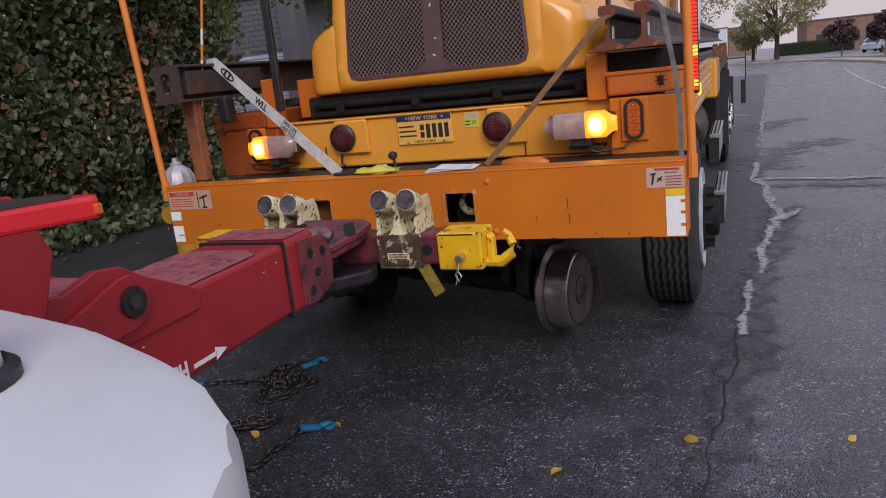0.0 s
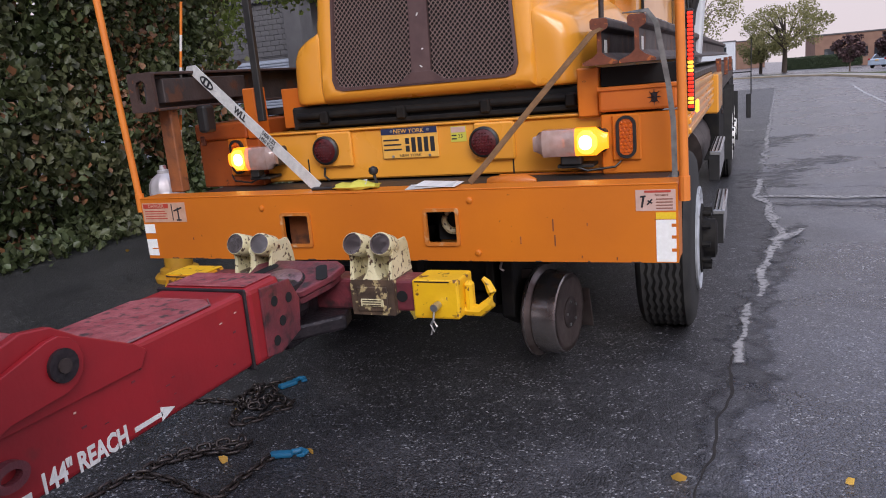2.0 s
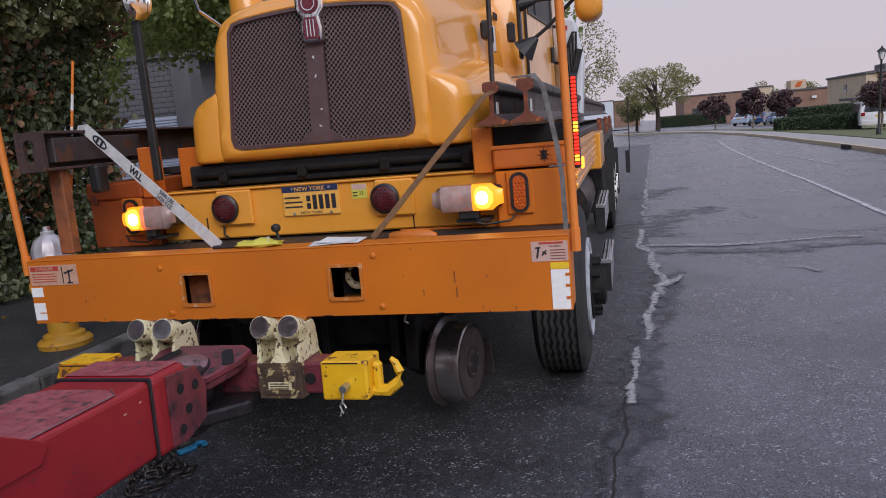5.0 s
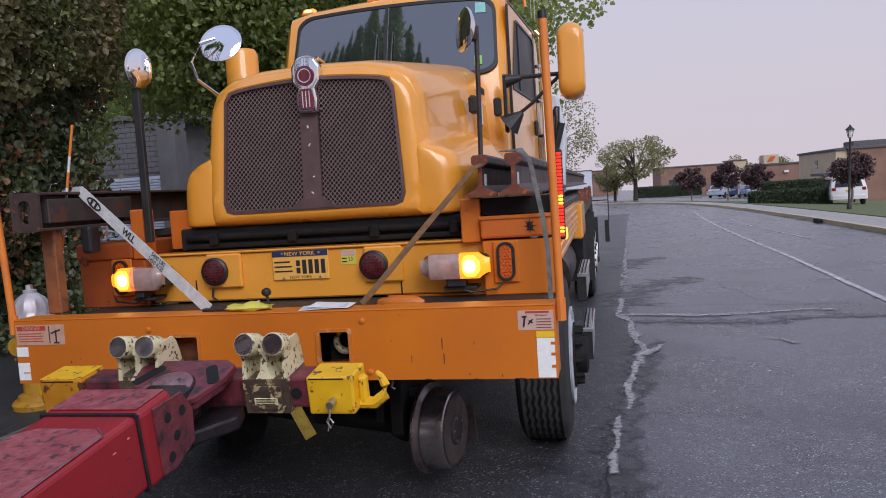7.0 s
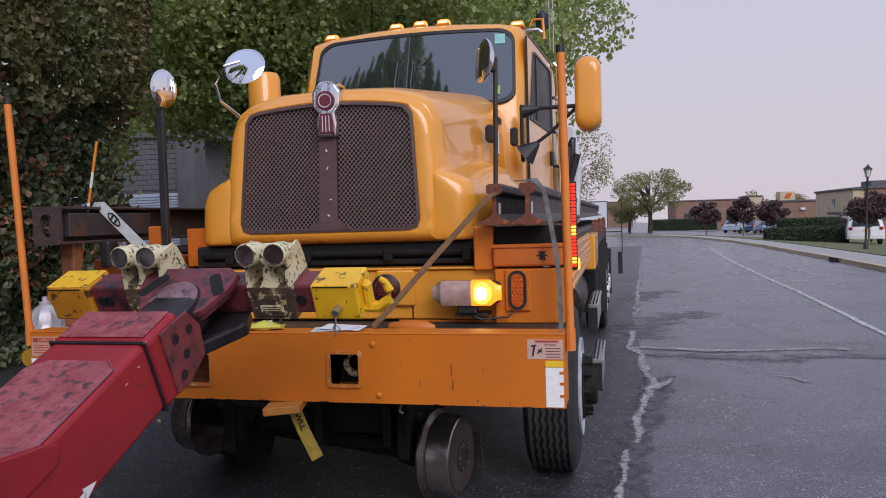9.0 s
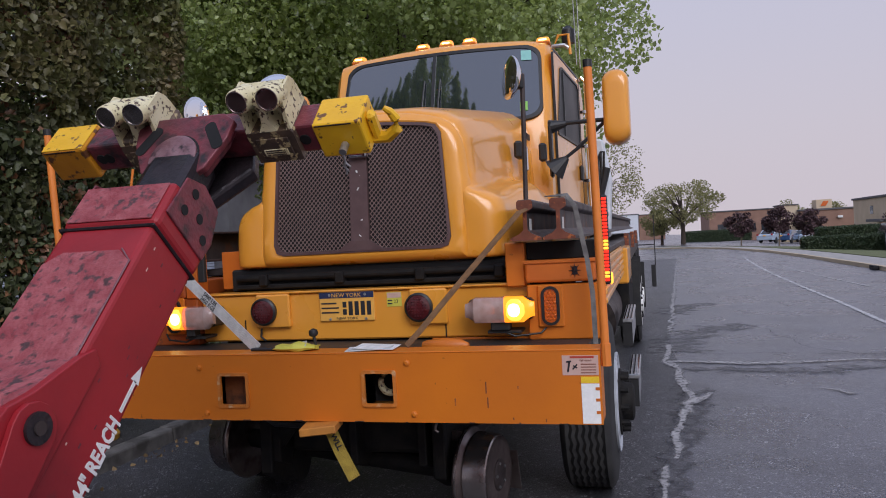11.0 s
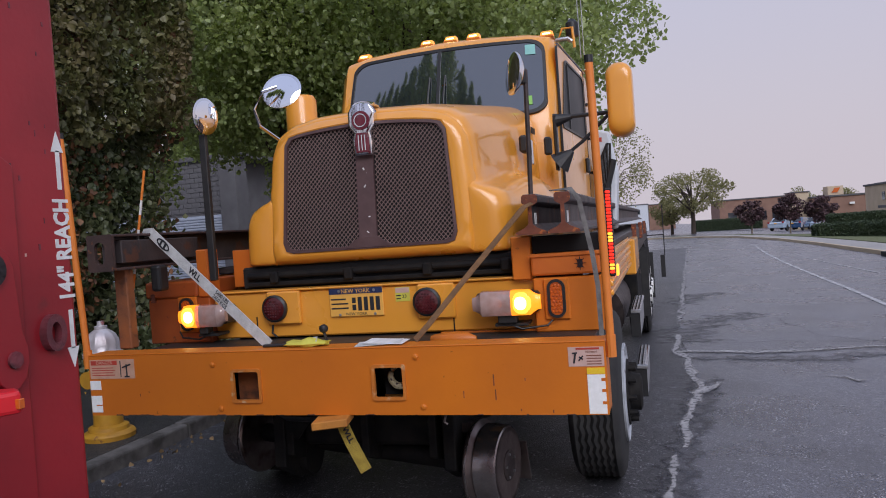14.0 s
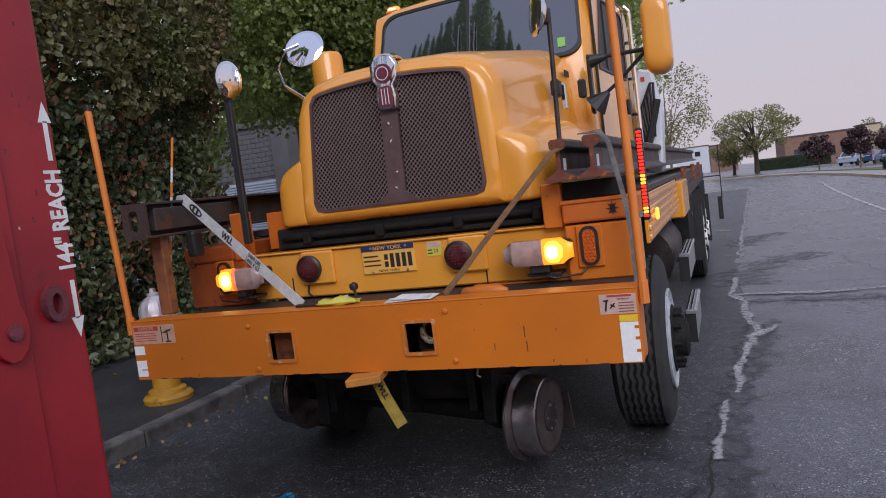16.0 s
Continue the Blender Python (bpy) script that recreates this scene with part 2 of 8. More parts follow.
M["mint"] = mat("mint_sticker", (0.25, 0.55, 0.50), (0.22, 0.5, 0.46), 20, 0.5)
M["green"] = mat("green_sticker", (0.25, 0.55, 0.10), (0.22, 0.5, 0.1), 20, 0.5)
M["strapwhite"] = mat("white_webbing", (0.62, 0.62, 0.60), (0.50, 0.50, 0.49), 40, 0.8, bump=0.4, bump_scale=200)
M["strapbrown"] = mat("dirty_brown_webbing", (0.26, 0.135, 0.055), (0.16, 0.085, 0.04), 30, 0.8, bump=0.4, bump_scale=200)
M["strapgrey"] = mat("grey_webbing", (0.20, 0.19, 0.18), (0.10, 0.095, 0.09), 20, 0.8, bump=0.3, bump_scale=200)
M["strapyellow"] = mat("yellow_webbing", (0.34, 0.24, 0.03), (0.22, 0.15, 0.02), 30, 0.8, bump=0.4, bump_scale=200)
M["polorange"] = mat("orange_guide_pole", (0.80, 0.24, 0.035), (0.70, 0.20, 0.03), 9, 0.45)
M["badge"] = mat("maroon_badge_enamel", (0.16, 0.015, 0.03), (0.12, 0.012, 0.024), 20, 0.25, coat=0.6)
M["wood"] = mat("painted_wood_block", (0.55, 0.22, 0.03), (0.42, 0.17, 0.03), 14, 0.7, bump=0.2)
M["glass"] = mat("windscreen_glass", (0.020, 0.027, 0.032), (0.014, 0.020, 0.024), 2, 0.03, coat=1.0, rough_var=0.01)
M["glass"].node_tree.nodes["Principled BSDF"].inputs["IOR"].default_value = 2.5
M["sideglass"] = mat("side_window_glass", (0.010, 0.011, 0.013), (0.016, 0.018, 0.02), 2, 0.35, spec=0.06)
M["chain"] = mat("rusty_chain_steel", (0.10, 0.082, 0.078), (0.045, 0.036, 0.034), 30, 0.38, metal=0.6, bump=0.2)
M["blue"] = mat("blue_painted_hook", (0.02, 0.20, 0.38), (0.015, 0.14, 0.28), 20, 0.4)
M["asphalt"] = asphalt_mat("road_asphalt", (0.042, 0.043, 0.056), (0.080, 0.082, 0.101), (0.38, 0.38, 0.41), 1.0, 0.29, 0.0, 0.42)
M["strip"] = asphalt_mat("dark_strip_asphalt", (0.026, 0.0255, 0.029), (0.052, 0.051, 0.057), (0.38, 0.38, 0.40), 0.65, 0.42, 0.25)
M["apron"] = asphalt_mat("side_path_asphalt", (0.022, 0.021, 0.021), (0.034, 0.032, 0.031), (0.12, 0.115, 0.11), 0.5, 0.6)
M["crack"] = mat("pale_worn_crack", (0.44, 0.425, 0.43), (0.24, 0.235, 0.24), 18, 0.9, spots=(0.075, 0.074, 0.080), spot_scale=26, spot_at=0.53, spot_soft=0.10)
M["damp"] = asphalt_mat("damp_asphalt", (0.030, 0.030, 0.038), (0.052, 0.052, 0.062), (0.28, 0.28, 0.30), 1.0, 0.36)
def soft_edged(m, grain, gain=2.2, rag=2.4):
    """Lets a worn mark break up and fade out towards its edges."""
    n, l = m.node_tree.nodes, m.node_tree.links
    out, b = n["Material Output"], n["Principled BSDF"]
    uvn, sx, tc = n.new("ShaderNodeUVMap"), n.new("ShaderNodeSeparateXYZ"), n.new("ShaderNodeTexCoord")
    uvn.uv_map = "across"
    l.new(uvn.outputs[0], sx.inputs[0])

    def op(kind, a, bb, clamp=False):
        q = n.new("ShaderNodeMath")
        q.operation, q.use_clamp = kind, clamp
        for k, v in enumerate((a, bb)):
            if isinstance(v, (int, float)):
                q.inputs[k].default_value = v
            else:
                l.new(v, q.inputs[k])
        return q.outputs[0]

    def tent(v):
        return op("SUBTRACT", 1.0, op("ABSOLUTE", op("SUBTRACT", op("MULTIPLY", v, 2.0), 1.0), 0.0))
    edge = op("MINIMUM", tent(sx.outputs["X"]), op("MULTIPLY", tent(sx.outputs["Y"]), 6.0))
    f = n.new("ShaderNodeTexNoise")
    f.inputs["Scale"].default_value, f.inputs["Detail"].default_value = grain, 7.0
    l.new(tc.outputs["Object"], f.inputs["Vector"])
    fac = op("ADD", op("MULTIPLY", op("SUBTRACT", edge, 0.32), gain), op("MULTIPLY", op("SUBTRACT", f.outputs["Fac"], 0.5), rag * 2), True)
    tr, mx = n.new("ShaderNodeBsdfTransparent"), n.new("ShaderNodeMixShader")
    l.new(fac, mx.inputs[0])
    l.new(tr.outputs[0], mx.inputs[1])
    l.new(b.outputs[0], mx.inputs[2])
    l.new(mx.outputs[0], out.inputs["Surface"])


soft_edged(M["crack"], 12.0, 2.6, 1.5)
soft_edged(M["damp"], 6.0, 1.4, 1.6)
M["fissure"] = mat("open_crack", (0.018, 0.016, 0.016), (0.035, 0.03, 0.028), 20, 0.95)
M["line"] = mat("worn_white_road_paint", (0.58, 0.57, 0.58), (0.30, 0.298, 0.305), 7, 0.85, bump=0.3)
M["kerb"] = mat("concrete_kerb", (0.155, 0.145, 0.136), (0.075, 0.069, 0.065), 7, 0.9, bump=0.4, spots=(0.06, 0.055, 0.05), spot_scale=5, spot_at=0.58, spot_soft=0.1)
M["walkway"] = mat("concrete_pavement", (0.38, 0.36, 0.34), (0.30, 0.285, 0.27), 3, 0.9, bump=0.2)
M["grass"] = mat("mown_grass", (0.105, 0.125, 0.045), (0.13, 0.14, 0.06), 3, 0.95, bump=0.8, bump_scale=90)
M["soil"] = mat("leafy_soil", (0.045, 0.032, 0.022), (0.07, 0.05, 0.03), 9, 0.95, bump=0.6)
M["ivy"] = mat("ivy_leaf", (0.078, 0.102, 0.045), (0.112, 0.112, 0.055), 1.2, 0.46, per_piece=0.7, bump=0.0)
M["ivyred"] = mat("reddening_leaf", (0.22, 0.095, 0.045), (0.16, 0.085, 0.04), 1.5, 0.55, per_piece=0.4)
M["maple"] = mat("maple_leaf", (0.285, 0.335, 0.140), (0.175, 0.230, 0.098), 0.7, 0.34, per_piece=0.7)
# leaf colour lightened to carry the haze of distance
M["fartree"] = mat("hazed_far_tree_leaf", (0.30, 0.27, 0.13), (0.21, 0.21, 0.10), 0.5, 0.6, per_piece=0.35)
M["plum"] = mat("plum_tree_leaf", (0.065, 0.034, 0.040), (0.085, 0.044, 0.048), 0.8, 0.6, per_piece=0.35)
M["hedge"] = mat("clipped_hedge_leaf", (0.030, 0.052, 0.022), (0.045, 0.065, 0.028), 2.0, 0.6, per_piece=0.4)
M["bark"] = mat("bark", (0.075, 0.055, 0.042), (0.045, 0.034, 0.027), 8, 0.9, bump=0.6, bump_scale=25)
M["palebark"] = mat("pale_bark", (0.20, 0.16, 0.12), (0.14, 0.11, 0.085), 8, 0.9, bump=0.4)
M["block"] = mat("grey_block_wall", (0.150, 0.145, 0.150), (0.115, 0.110, 0.116), 1.5, 0.9, bump=0.3)
M["shutter"] = mat("white_roller_shutter", (0.42, 0.46, 0.54), (0.36, 0.40, 0.48), 4, 0.6)
M["brick"] = mat("brown_brick_wall", (0.28, 0.165, 0.12), (0.23, 0.135, 0.10), 0.8, 0.9, bump=0.2)
M["tan"] = mat("tan_render_wall", (0.58, 0.47, 0.33), (0.50, 0.40, 0.28), 0.6, 0.9)
M["roofgrey"] = mat("grey_roof_edge", (0.12, 0.115, 0.12), rough=0.8)
M["winglass"] = mat("dark_window_glass", (0.03, 0.035, 0.042), (0.022, 0.026, 0.032), 2, 0.08, coat=0.5)
M["carwhite"] = mat("white_car_paint", (0.78, 0.78, 0.79), (0.74, 0.74, 0.75), 3, 0.25, coat=0.8)
M["carblue"] = mat("blue_car_paint", (0.03, 0.07, 0.16), (0.025, 0.06, 0.14), 3, 0.25, coat=0.8)
M["carsilver"] = mat("pale_blue_car_paint", (0.38, 0.46, 0.56), (0.34, 0.42, 0.52), 3, 0.25, coat=0.8)
M["taillamp"] = mat("tail_lamp_red", (0.35, 0.012, 0.015), (0.28, 0.01, 0.012), 9, 0.25)
M["hydyellow"] = mat("hydrant_yellow_paint", (0.48, 0.25, 0.02), (0.38, 0.19, 0.02), 9, 0.5, spots=(0.2, 0.09, 0.03), spot_scale=14, spot_at=0.66)
M["hydtop"] = mat("hydrant_silver_red_paint", (0.55, 0.53, 0.55), (0.46, 0.40, 0.41), 7, 0.4, metal=0.3, spots=(0.40, 0.07, 0.06), spot_scale=9, spot_at=0.60, spot_soft=0.08)
M["deadleaf"] = mat("fallen_leaf", (0.26, 0.175, 0.075), (0.16, 0.105, 0.055), 9, 0.8, per_piece=0.4)
M["rimgrey"] = mat("dirty_white_rim_paint", (0.50, 0.53, 0.58), (0.34, 0.36, 0.39), 12, 0.5, spots=(0.12, 0.11, 0.10), spot_scale=14, spot_at=0.62, spot_soft=0.12)
M["postrust"] = mat("rusted_orange_paint", (0.30, 0.10, 0.030), (0.16, 0.058, 0.028), 8, 0.7, bump=0.25, spots=(0.10, 0.04, 0.022), spot_scale=16, spot_at=0.56, spot_soft=0.12)
M["goldleaf"] = mat("yellow_fallen_leaf", (0.55, 0.33, 0.05), (0.40, 0.22, 0.05), 9, 0.8, per_piece=0.3)
M["boxorange"] = mat("rusted_orange_yellow_paint", (0.68, 0.30, 0.014), (0.52, 0.20, 0.014), 6, 0.45, bump=0.15, spots=(0.13, 0.05, 0.022), spot_scale=26, spot_at=0.575, spot_soft=0.06)
M["rimworn"] = mat("worn_orange_rim_paint", (0.62, 0.20, 0.03), (0.50, 0.15, 0.02), 9, 0.45, bump=0.2, spots=(0.60, 0.36, 0.18), spot_scale=26, spot_at=0.56, spot_soft=0.12)
# browner than the ivy, and lighter to hold the sky light on top
M["olive"] = mat("skylit_browning_leaf", (0.120, 0.140, 0.056), (0.165, 0.125, 0.062), 1.0, 0.46, per_piece=0.7)
M["rustdark"] = mat("old_dark_rust", (0.085, 0.050, 0.042), (0.055, 0.036, 0.034), 12, 0.7, metal=0.2, bump=0.3, spots=(0.20, 0.075, 0.035), spot_scale=26, spot_at=0.64)
M["boxdark"] = mat("dull_red_orange_paint", (0.40, 0.085, 0.012), (0.30, 0.062, 0.010), 5, 0.5, bump=0.06, spots=(0.09, 0.03, 0.016), spot_scale=20, spot_at=0.66)
M["crane"] = mat("white_crane_paint", (0.66, 0.70, 0.74), (0.55, 0.58, 0.62), 6, 0.35)

def leafy(m, c, share):
    """Lets part of the light through a leaf."""
    n, l = m.node_tree.nodes, m.node_tree.links
    out, b = n["Material Output"], n["Principled BSDF"]
    tr, mx = n.new("ShaderNodeBsdfTranslucent"), n.new("ShaderNodeMixShader")
    tr.inputs["Color"].default_value = (*c, 1)
    mx.inputs[0].default_value = share
    l.new(b.outputs[0], mx.inputs[1])
    l.new(tr.outputs[0], mx.inputs[2])
    l.new(mx.outputs[0], out.inputs["Surface"])


leafy(M["maple"], (0.54, 0.63, 0.18), 0.45)
leafy(M["olive"], (0.24, 0.24, 0.08), 0.4)
leafy(M["ivy"], (0.13, 0.17, 0.06), 0.35)
leafy(M["fartree"], (0.35, 0.35, 0.13), 0.4)

# ---------------------------------------------------------------- mesh helpers
ORG = {}


def thing(name, base, label, category, group="", kind=""):
    e = new(name)
    e.empty_display_size = 0.2
    e.location = base
    ORG[e.name] = Vector(base)
    return tagged(e, label, category, group, kind)


def part(name, bm, material, parent=None, label="", smooth=False, base=None):
    """One bmesh as one mesh object, under a thing or part, or on its own."""
    org = ORG[parent.name] if parent else Vector(base or (0, 0, 0))
    bm.normal_update()
    me = bpy.data.meshes.new(name)
    bmesh.ops.translate(bm, verts=bm.verts, vec=-org)
    if smooth:
        for f in bm.faces:
            f.smooth = True
    bm.to_mesh(me)
    bm.free()
    me.materials.append(material)
    ob = new(name, me)
    if parent:
        ob.parent = parent
    else:
        ob.location = org
    ORG[ob.name] = org
    if smooth:
        me.set_sharp_from_angle(angle=radians(38))
    if label:
        tagged(ob, label)
    return ob


def bx(x0, x1, y0, y1, z0, z1, bev=0.006, seg=1, bm=None):
    own = bmesh.new()
    bmesh.ops.create_cube(own, size=1.0)
    for v in own.verts:
        v.co = Vector((x0 + (v.co.x + 0.5) * (x1 - x0), y0 + (v.co.y + 0.5) * (y1 - y0), z0 + (v.co.z + 0.5) * (z1 - z0)))
    if bev:
        bmesh.ops.bevel(own, geom=list(own.edges), offset=min(bev, 0.45 * min(abs(x1 - x0), abs(y1 - y0), abs(z1 - z0))), segments=seg, affect="EDGES", profile=0.5)
    return join(bm, own)


def join(bm, own):
    if bm is None:
        return own
    me = bpy.data.meshes.new("tmp")
    own.to_mesh(me)
    own.free()
    bm.from_mesh(me)
    bpy.data.meshes.remove(me)
    return bm


def turned(bm, about, rx=0, ry=0, rz=0):
    c = Vector(about)
    m = Matrix.Translation(c) @ pose(0, 0, 0, rx, ry, rz) @ Matrix.Translation(-c)
    bmesh.ops.transform(bm, matrix=m, verts=bm.verts)
    return bm


def rod(p0, p1, r0, r1=None, n=14, bm=None, caps=True):
    p0, p1 = Vector(p0), Vector(p1)
    own = bmesh.new()
    d = p1 - p0
    bmesh.ops.create_cone(own, cap_ends=caps, segments=n, radius1=r0, radius2=r0 if r1 is None else r1, depth=d.length)
    m = Matrix.Translation((p0 + p1) / 2) @ d.to_track_quat("Z", "Y").to_matrix().to_4x4()
    bmesh.ops.transform(own, matrix=m, verts=own.verts)
    return join(bm, own)


def loft(loops, closed=True, caps=True, bm=None):
    own = bmesh.new()
    rows = [[own.verts.new(p) for p in lp] for lp in loops]
    k = len(rows[0])
    for a, b in zip(rows, rows[1:]):
        for i in range(k if closed else k - 1):
            j = (i + 1) % k
            own.faces.new((a[i], a[j], b[j], b[i]))
    if caps and closed:
        own.faces.new(rows[0][::-1])
        own.faces.new(rows[-1])
    bmesh.ops.recalc_face_normals(own, faces=own.faces)
    return join(bm, own)


def sweep(points, r, n=8, bm=None):
    pts = [Vector(p) for p in points]
    loops = []
    for i, p in enumerate(pts):
        d = (pts[min(i + 1, len(pts) - 1)] - pts[max(i - 1, 0)]).normalized()
        a = d.cross(Vector((0, 0, 1)) if abs(d.z) < 0.9 else Vector((1, 0, 0))).normalized()
        b = d.cross(a)
        rr = r[i] if isinstance(r, (list, tuple)) else r
        loops.append([p + rr * (math.cos(2 * math.pi * k / n) * a + math.sin(2 * math.pi * k / n) * b) for k in range(n)])
    return loft(loops, bm=bm)


def lathe(profile, n=28, at=(0, 0, 0), axis="z", bm=None):
    """profile: rows of radius, height along the axis."""
    own = bmesh.new()
    rows = []
    for r, h in profile:
        row = []
        for k in range(n):
            a = 2 * math.pi * k / n
            c, s = r * math.cos(a), r * math.sin(a)
            p = {"z": (c, s, h), "x": (h, c, s), "y": (s, h, c)}[axis]
            row.append(own.verts.new(Vector(p) + Vector(at)))
        rows.append(row)
    for a, b in zip(rows, rows[1:]):
        for i in range(n):
            j = (i + 1) % n
            own.faces.new((a[i], a[j], b[j], b[i]))
    own.faces.new(rows[0][::-1])
    own.faces.new(rows[-1])
    bmesh.ops.recalc_face_normals(own, faces=own.faces)
    return join(bm, own)


def prism(pts, axis, a, b, bev=0.0, bm=None):
    """A flat outline drawn out along an axis from a to b. Outline in the other two axes, in order x, y, z."""
    def at(p, h):
        return {"x": (h, p[0], p[1]), "y": (p[0], h, p[1]), "z": (p[0], p[1], h)}[axis]
    own = loft([[at(p, a) for p in pts], [at(p, b) for p in pts]])
    if bev:
        bmesh.ops.bevel(own, geom=list(own.edges), offset=bev, segments=2, affect="EDGES", profile=0.5)
    return join(bm, own)


def rounded(w, h, r, n=5, cx=0.0, cy=0.0):
    pts = []
    for sx, sy, a0 in ((1, 1, 0), (-1, 1, 90), (-1, -1, 180), (1, -1, 270)):
        for k in range(n + 1):
            a = radians(a0 + 90 * k / n)
            pts.append((cx + sx * (w / 2 - r) + r * math.cos(a), cy + sy * (h / 2 - r) + r * math.sin(a)))
    return pts


def ring(outer, inner, axis, a, b, bm=None):
    """A flat ring with depth between two outlines of as many points."""
    def at(p, h):
        return {"x": (h, p[0], p[1]), "y": (p[0], h, p[1]), "z": (p[0], p[1], h)}[axis]
    own = bmesh.new()
    loops = [[own.verts.new(at(p, h)) for p in pts] for pts, h in ((outer, a), (inner, a), (inner, b), (outer, b))]
    k = len(outer)
    for u, v in zip(loops, loops[1:] + loops[:1]):
        for i in range(k):
            j = (i + 1) % k
            own.faces.new((u[i], u[j], v[j], v[i]))
    bmesh.ops.recalc_face_normals(own, faces=own.faces)
    return join(bm, own)


def words(name, text, size, material, parent, m, depth=0.0006, label="", squeeze=1.0, bold=0.0):
    """Raised lettering as a mesh, in the built-in font, centred at the pose m (in the world)."""
    cu = bpy.data.curves.new("tmp_text", "FONT")
    cu.body, cu.size, cu.align_x, cu.align_y, cu.extrude, cu.resolution_u = text, size, "CENTER", "CENTER", depth, 2
    cu.offset = bold
    ob = new("tmp_text", cu)
    dg = bpy.context.evaluated_depsgraph_get()
    me = bpy.data.meshes.new_from_object(ob.evaluated_get(dg))
    bpy.data.objects.remove(ob)
    bpy.data.curves.remove(cu)
    bm = bmesh.new()
    bm.from_mesh(me)
    bpy.data.meshes.remove(me)
    bmesh.ops.transform(bm, matrix=m @ Matrix.Diagonal((squeeze, 1, 1, 1)), verts=bm.verts)
    return part(name, bm, material, parent, label)


def face_front(x, y, z):
    """A pose for lettering on a face that looks towards -y."""
    return pose(x, y, z, 90, 0, 0)


def ground_z(x, y):
    return -0.011 * max(0.0, y - 12) - 0.02 * max(0.0, x - 6) - 0.045 * max(0.0, x - 10)

# ---------------------------------------------------------------- ground, road, kerbs
def sheet(name, xs, ys, material, lift, label, kind="structure", category="ground"):
    me = bpy.data.meshes.new(name)
    vs = [(x, y, ground_z(x, y) + lift) for y in ys for x in xs]
    k = len(xs)
    fs = [(j * k + i, j * k + i + 1, (j + 1) * k + i + 1, (j + 1) * k + i) for j in range(len(ys) - 1) for i in range(k - 1)]
    me.from_pydata(vs, [], fs)
    me.materials.append(material)
    return tagged(new(name, me), label, category, "", kind)


XS = [-900, -300, -100, -40, -20, -12, -8, -5, -2.6, -1, 0, 1, 2, 3, 4, 5, 6, 7, 8, 10, 14, 20, 30, 60, 120, 300, 900]
YS = [-900, -300, -100, -40, -20, -10, -6, -4, -2, 0, 2, 4, 6, 8, 12, 16, 24, 40, 60, 80, 100, 150, 250, 500, 1500]
sheet("ground", XS, YS, M["asphalt"], 0.0, "grey worn asphalt road surface with pale stones")


def strip(name, pts, width, material, lift, label, rough=0.4, step=0.06, category="road mark", jag=0.03, seed=1):
    """A ragged ribbon on the ground along a line, with a coordinate across it for soft edges."""
    pts = [Vector((*p, 0)) for p in pts]
    left, right = [], []
    for n_seg, (a, b) in enumerate(zip(pts, pts[1:])):
        d = b - a
        k = max(2, int(d.length / step))
        d0 = (b - pts[max(n_seg - 1, 0)]).normalized()
        d1 = (pts[min(n_seg + 2, len(pts) - 1)] - a).normalized()
        for i in range(k + (n_seg == len(pts) - 2)):
            dirn = d0.lerp(d1, i / k)
            side = Vector((-dirn.y, dirn.x, 0)).normalized()
            c = a + d * (i / k)
            w = noise.noise(Vector((c.x * 2.3, c.y * 2.3, seed)))
            c = c + side * (jag * 1.6 * w + jag * 0.7 * noise.noise(Vector((c.x * 7, c.y * 7, seed + 5))))
            hw = width / 2 * max(0.15, 1 + rough * (1.8 * noise.noise(Vector((c.x * 3, c.y * 3, seed + 9))) + 0.5 * noise.noise(Vector((c.x * 9, c.y * 9, seed)))))
            left.append(c + side * hw)
            right.append(c - side * hw)
    vs = [(p.x, p.y, ground_z(p.x, p.y) + lift) for p in left + right]
    k = len(left)
    me = bpy.data.meshes.new(name)
    fs = [(i, k + i, k + i + 1, i + 1) for i in range(k - 1)]
    me.from_pydata(vs, [], fs)
    uv = me.uv_layers.new(name="across")
    for f in me.polygons:
        for li in f.loop_indices:
            vi = me.loops[li].vertex_index
            uv.data[li].uv = (0.0 if vi < k else 1.0, (vi % k) / (k - 1))
    me.materials.append(material)
    return tagged(new(name, me), label, category, "", "structure")


SEAM = [(1.22, -8), (1.30, -1.2), (1.345, -0.3), (1.42, 0.5), (1.47, 1.45), (1.54, 2.4), (1.62, 3.2), (1.70, 3.8), (1.74, 4.85), (1.72, 5.95), (1.66, 7.1), (1.72, 9), (1.80, 11), (1.92, 14.5), (2.10, 20), (2.45, 29.5), (2.8, 40)]


def seam_x(y):
    return float(np.interp(y, [p[1] for p in SEAM], [p[0] for p in SEAM]))


ys = [-8 + 0.05 * k for k in range(400)] + [12 + 0.5 * k for k in range(57)]
vs, fs = [], []
for k, y in enumerate(ys):
    wob = 0.025 * noise.noise(Vector((y * 3, 1, 4))) + 0.012 * noise.noise(Vector((y * 17, 2, 4)))
    vs += [(-2.46, y, ground_z(0, y) + 0.003), (-0.5, y, ground_z(0, y) + 0.003), (seam_x(y) + wob, y, ground_z(0, y) + 0.003)]
    if k:
        o = 3 * k
        fs += [(o - 3, o - 2, o + 1, o), (o - 2, o - 1, o + 2, o + 1)]
me = bpy.data.meshes.new("parking_strip")
me.from_pydata(vs, [], fs)
me.materials.append(M["strip"])
tagged(new("parking_strip", me), "darker asphalt strip under the parked truck", "road", "", "structure")
strip("road_crack", [p for p in SEAM if p[1] > 7.0], 0.13, M["crack"], 0.008, "pale crumbling joint along the asphalt", 0.5, 0.05, jag=0.045, seed=5)
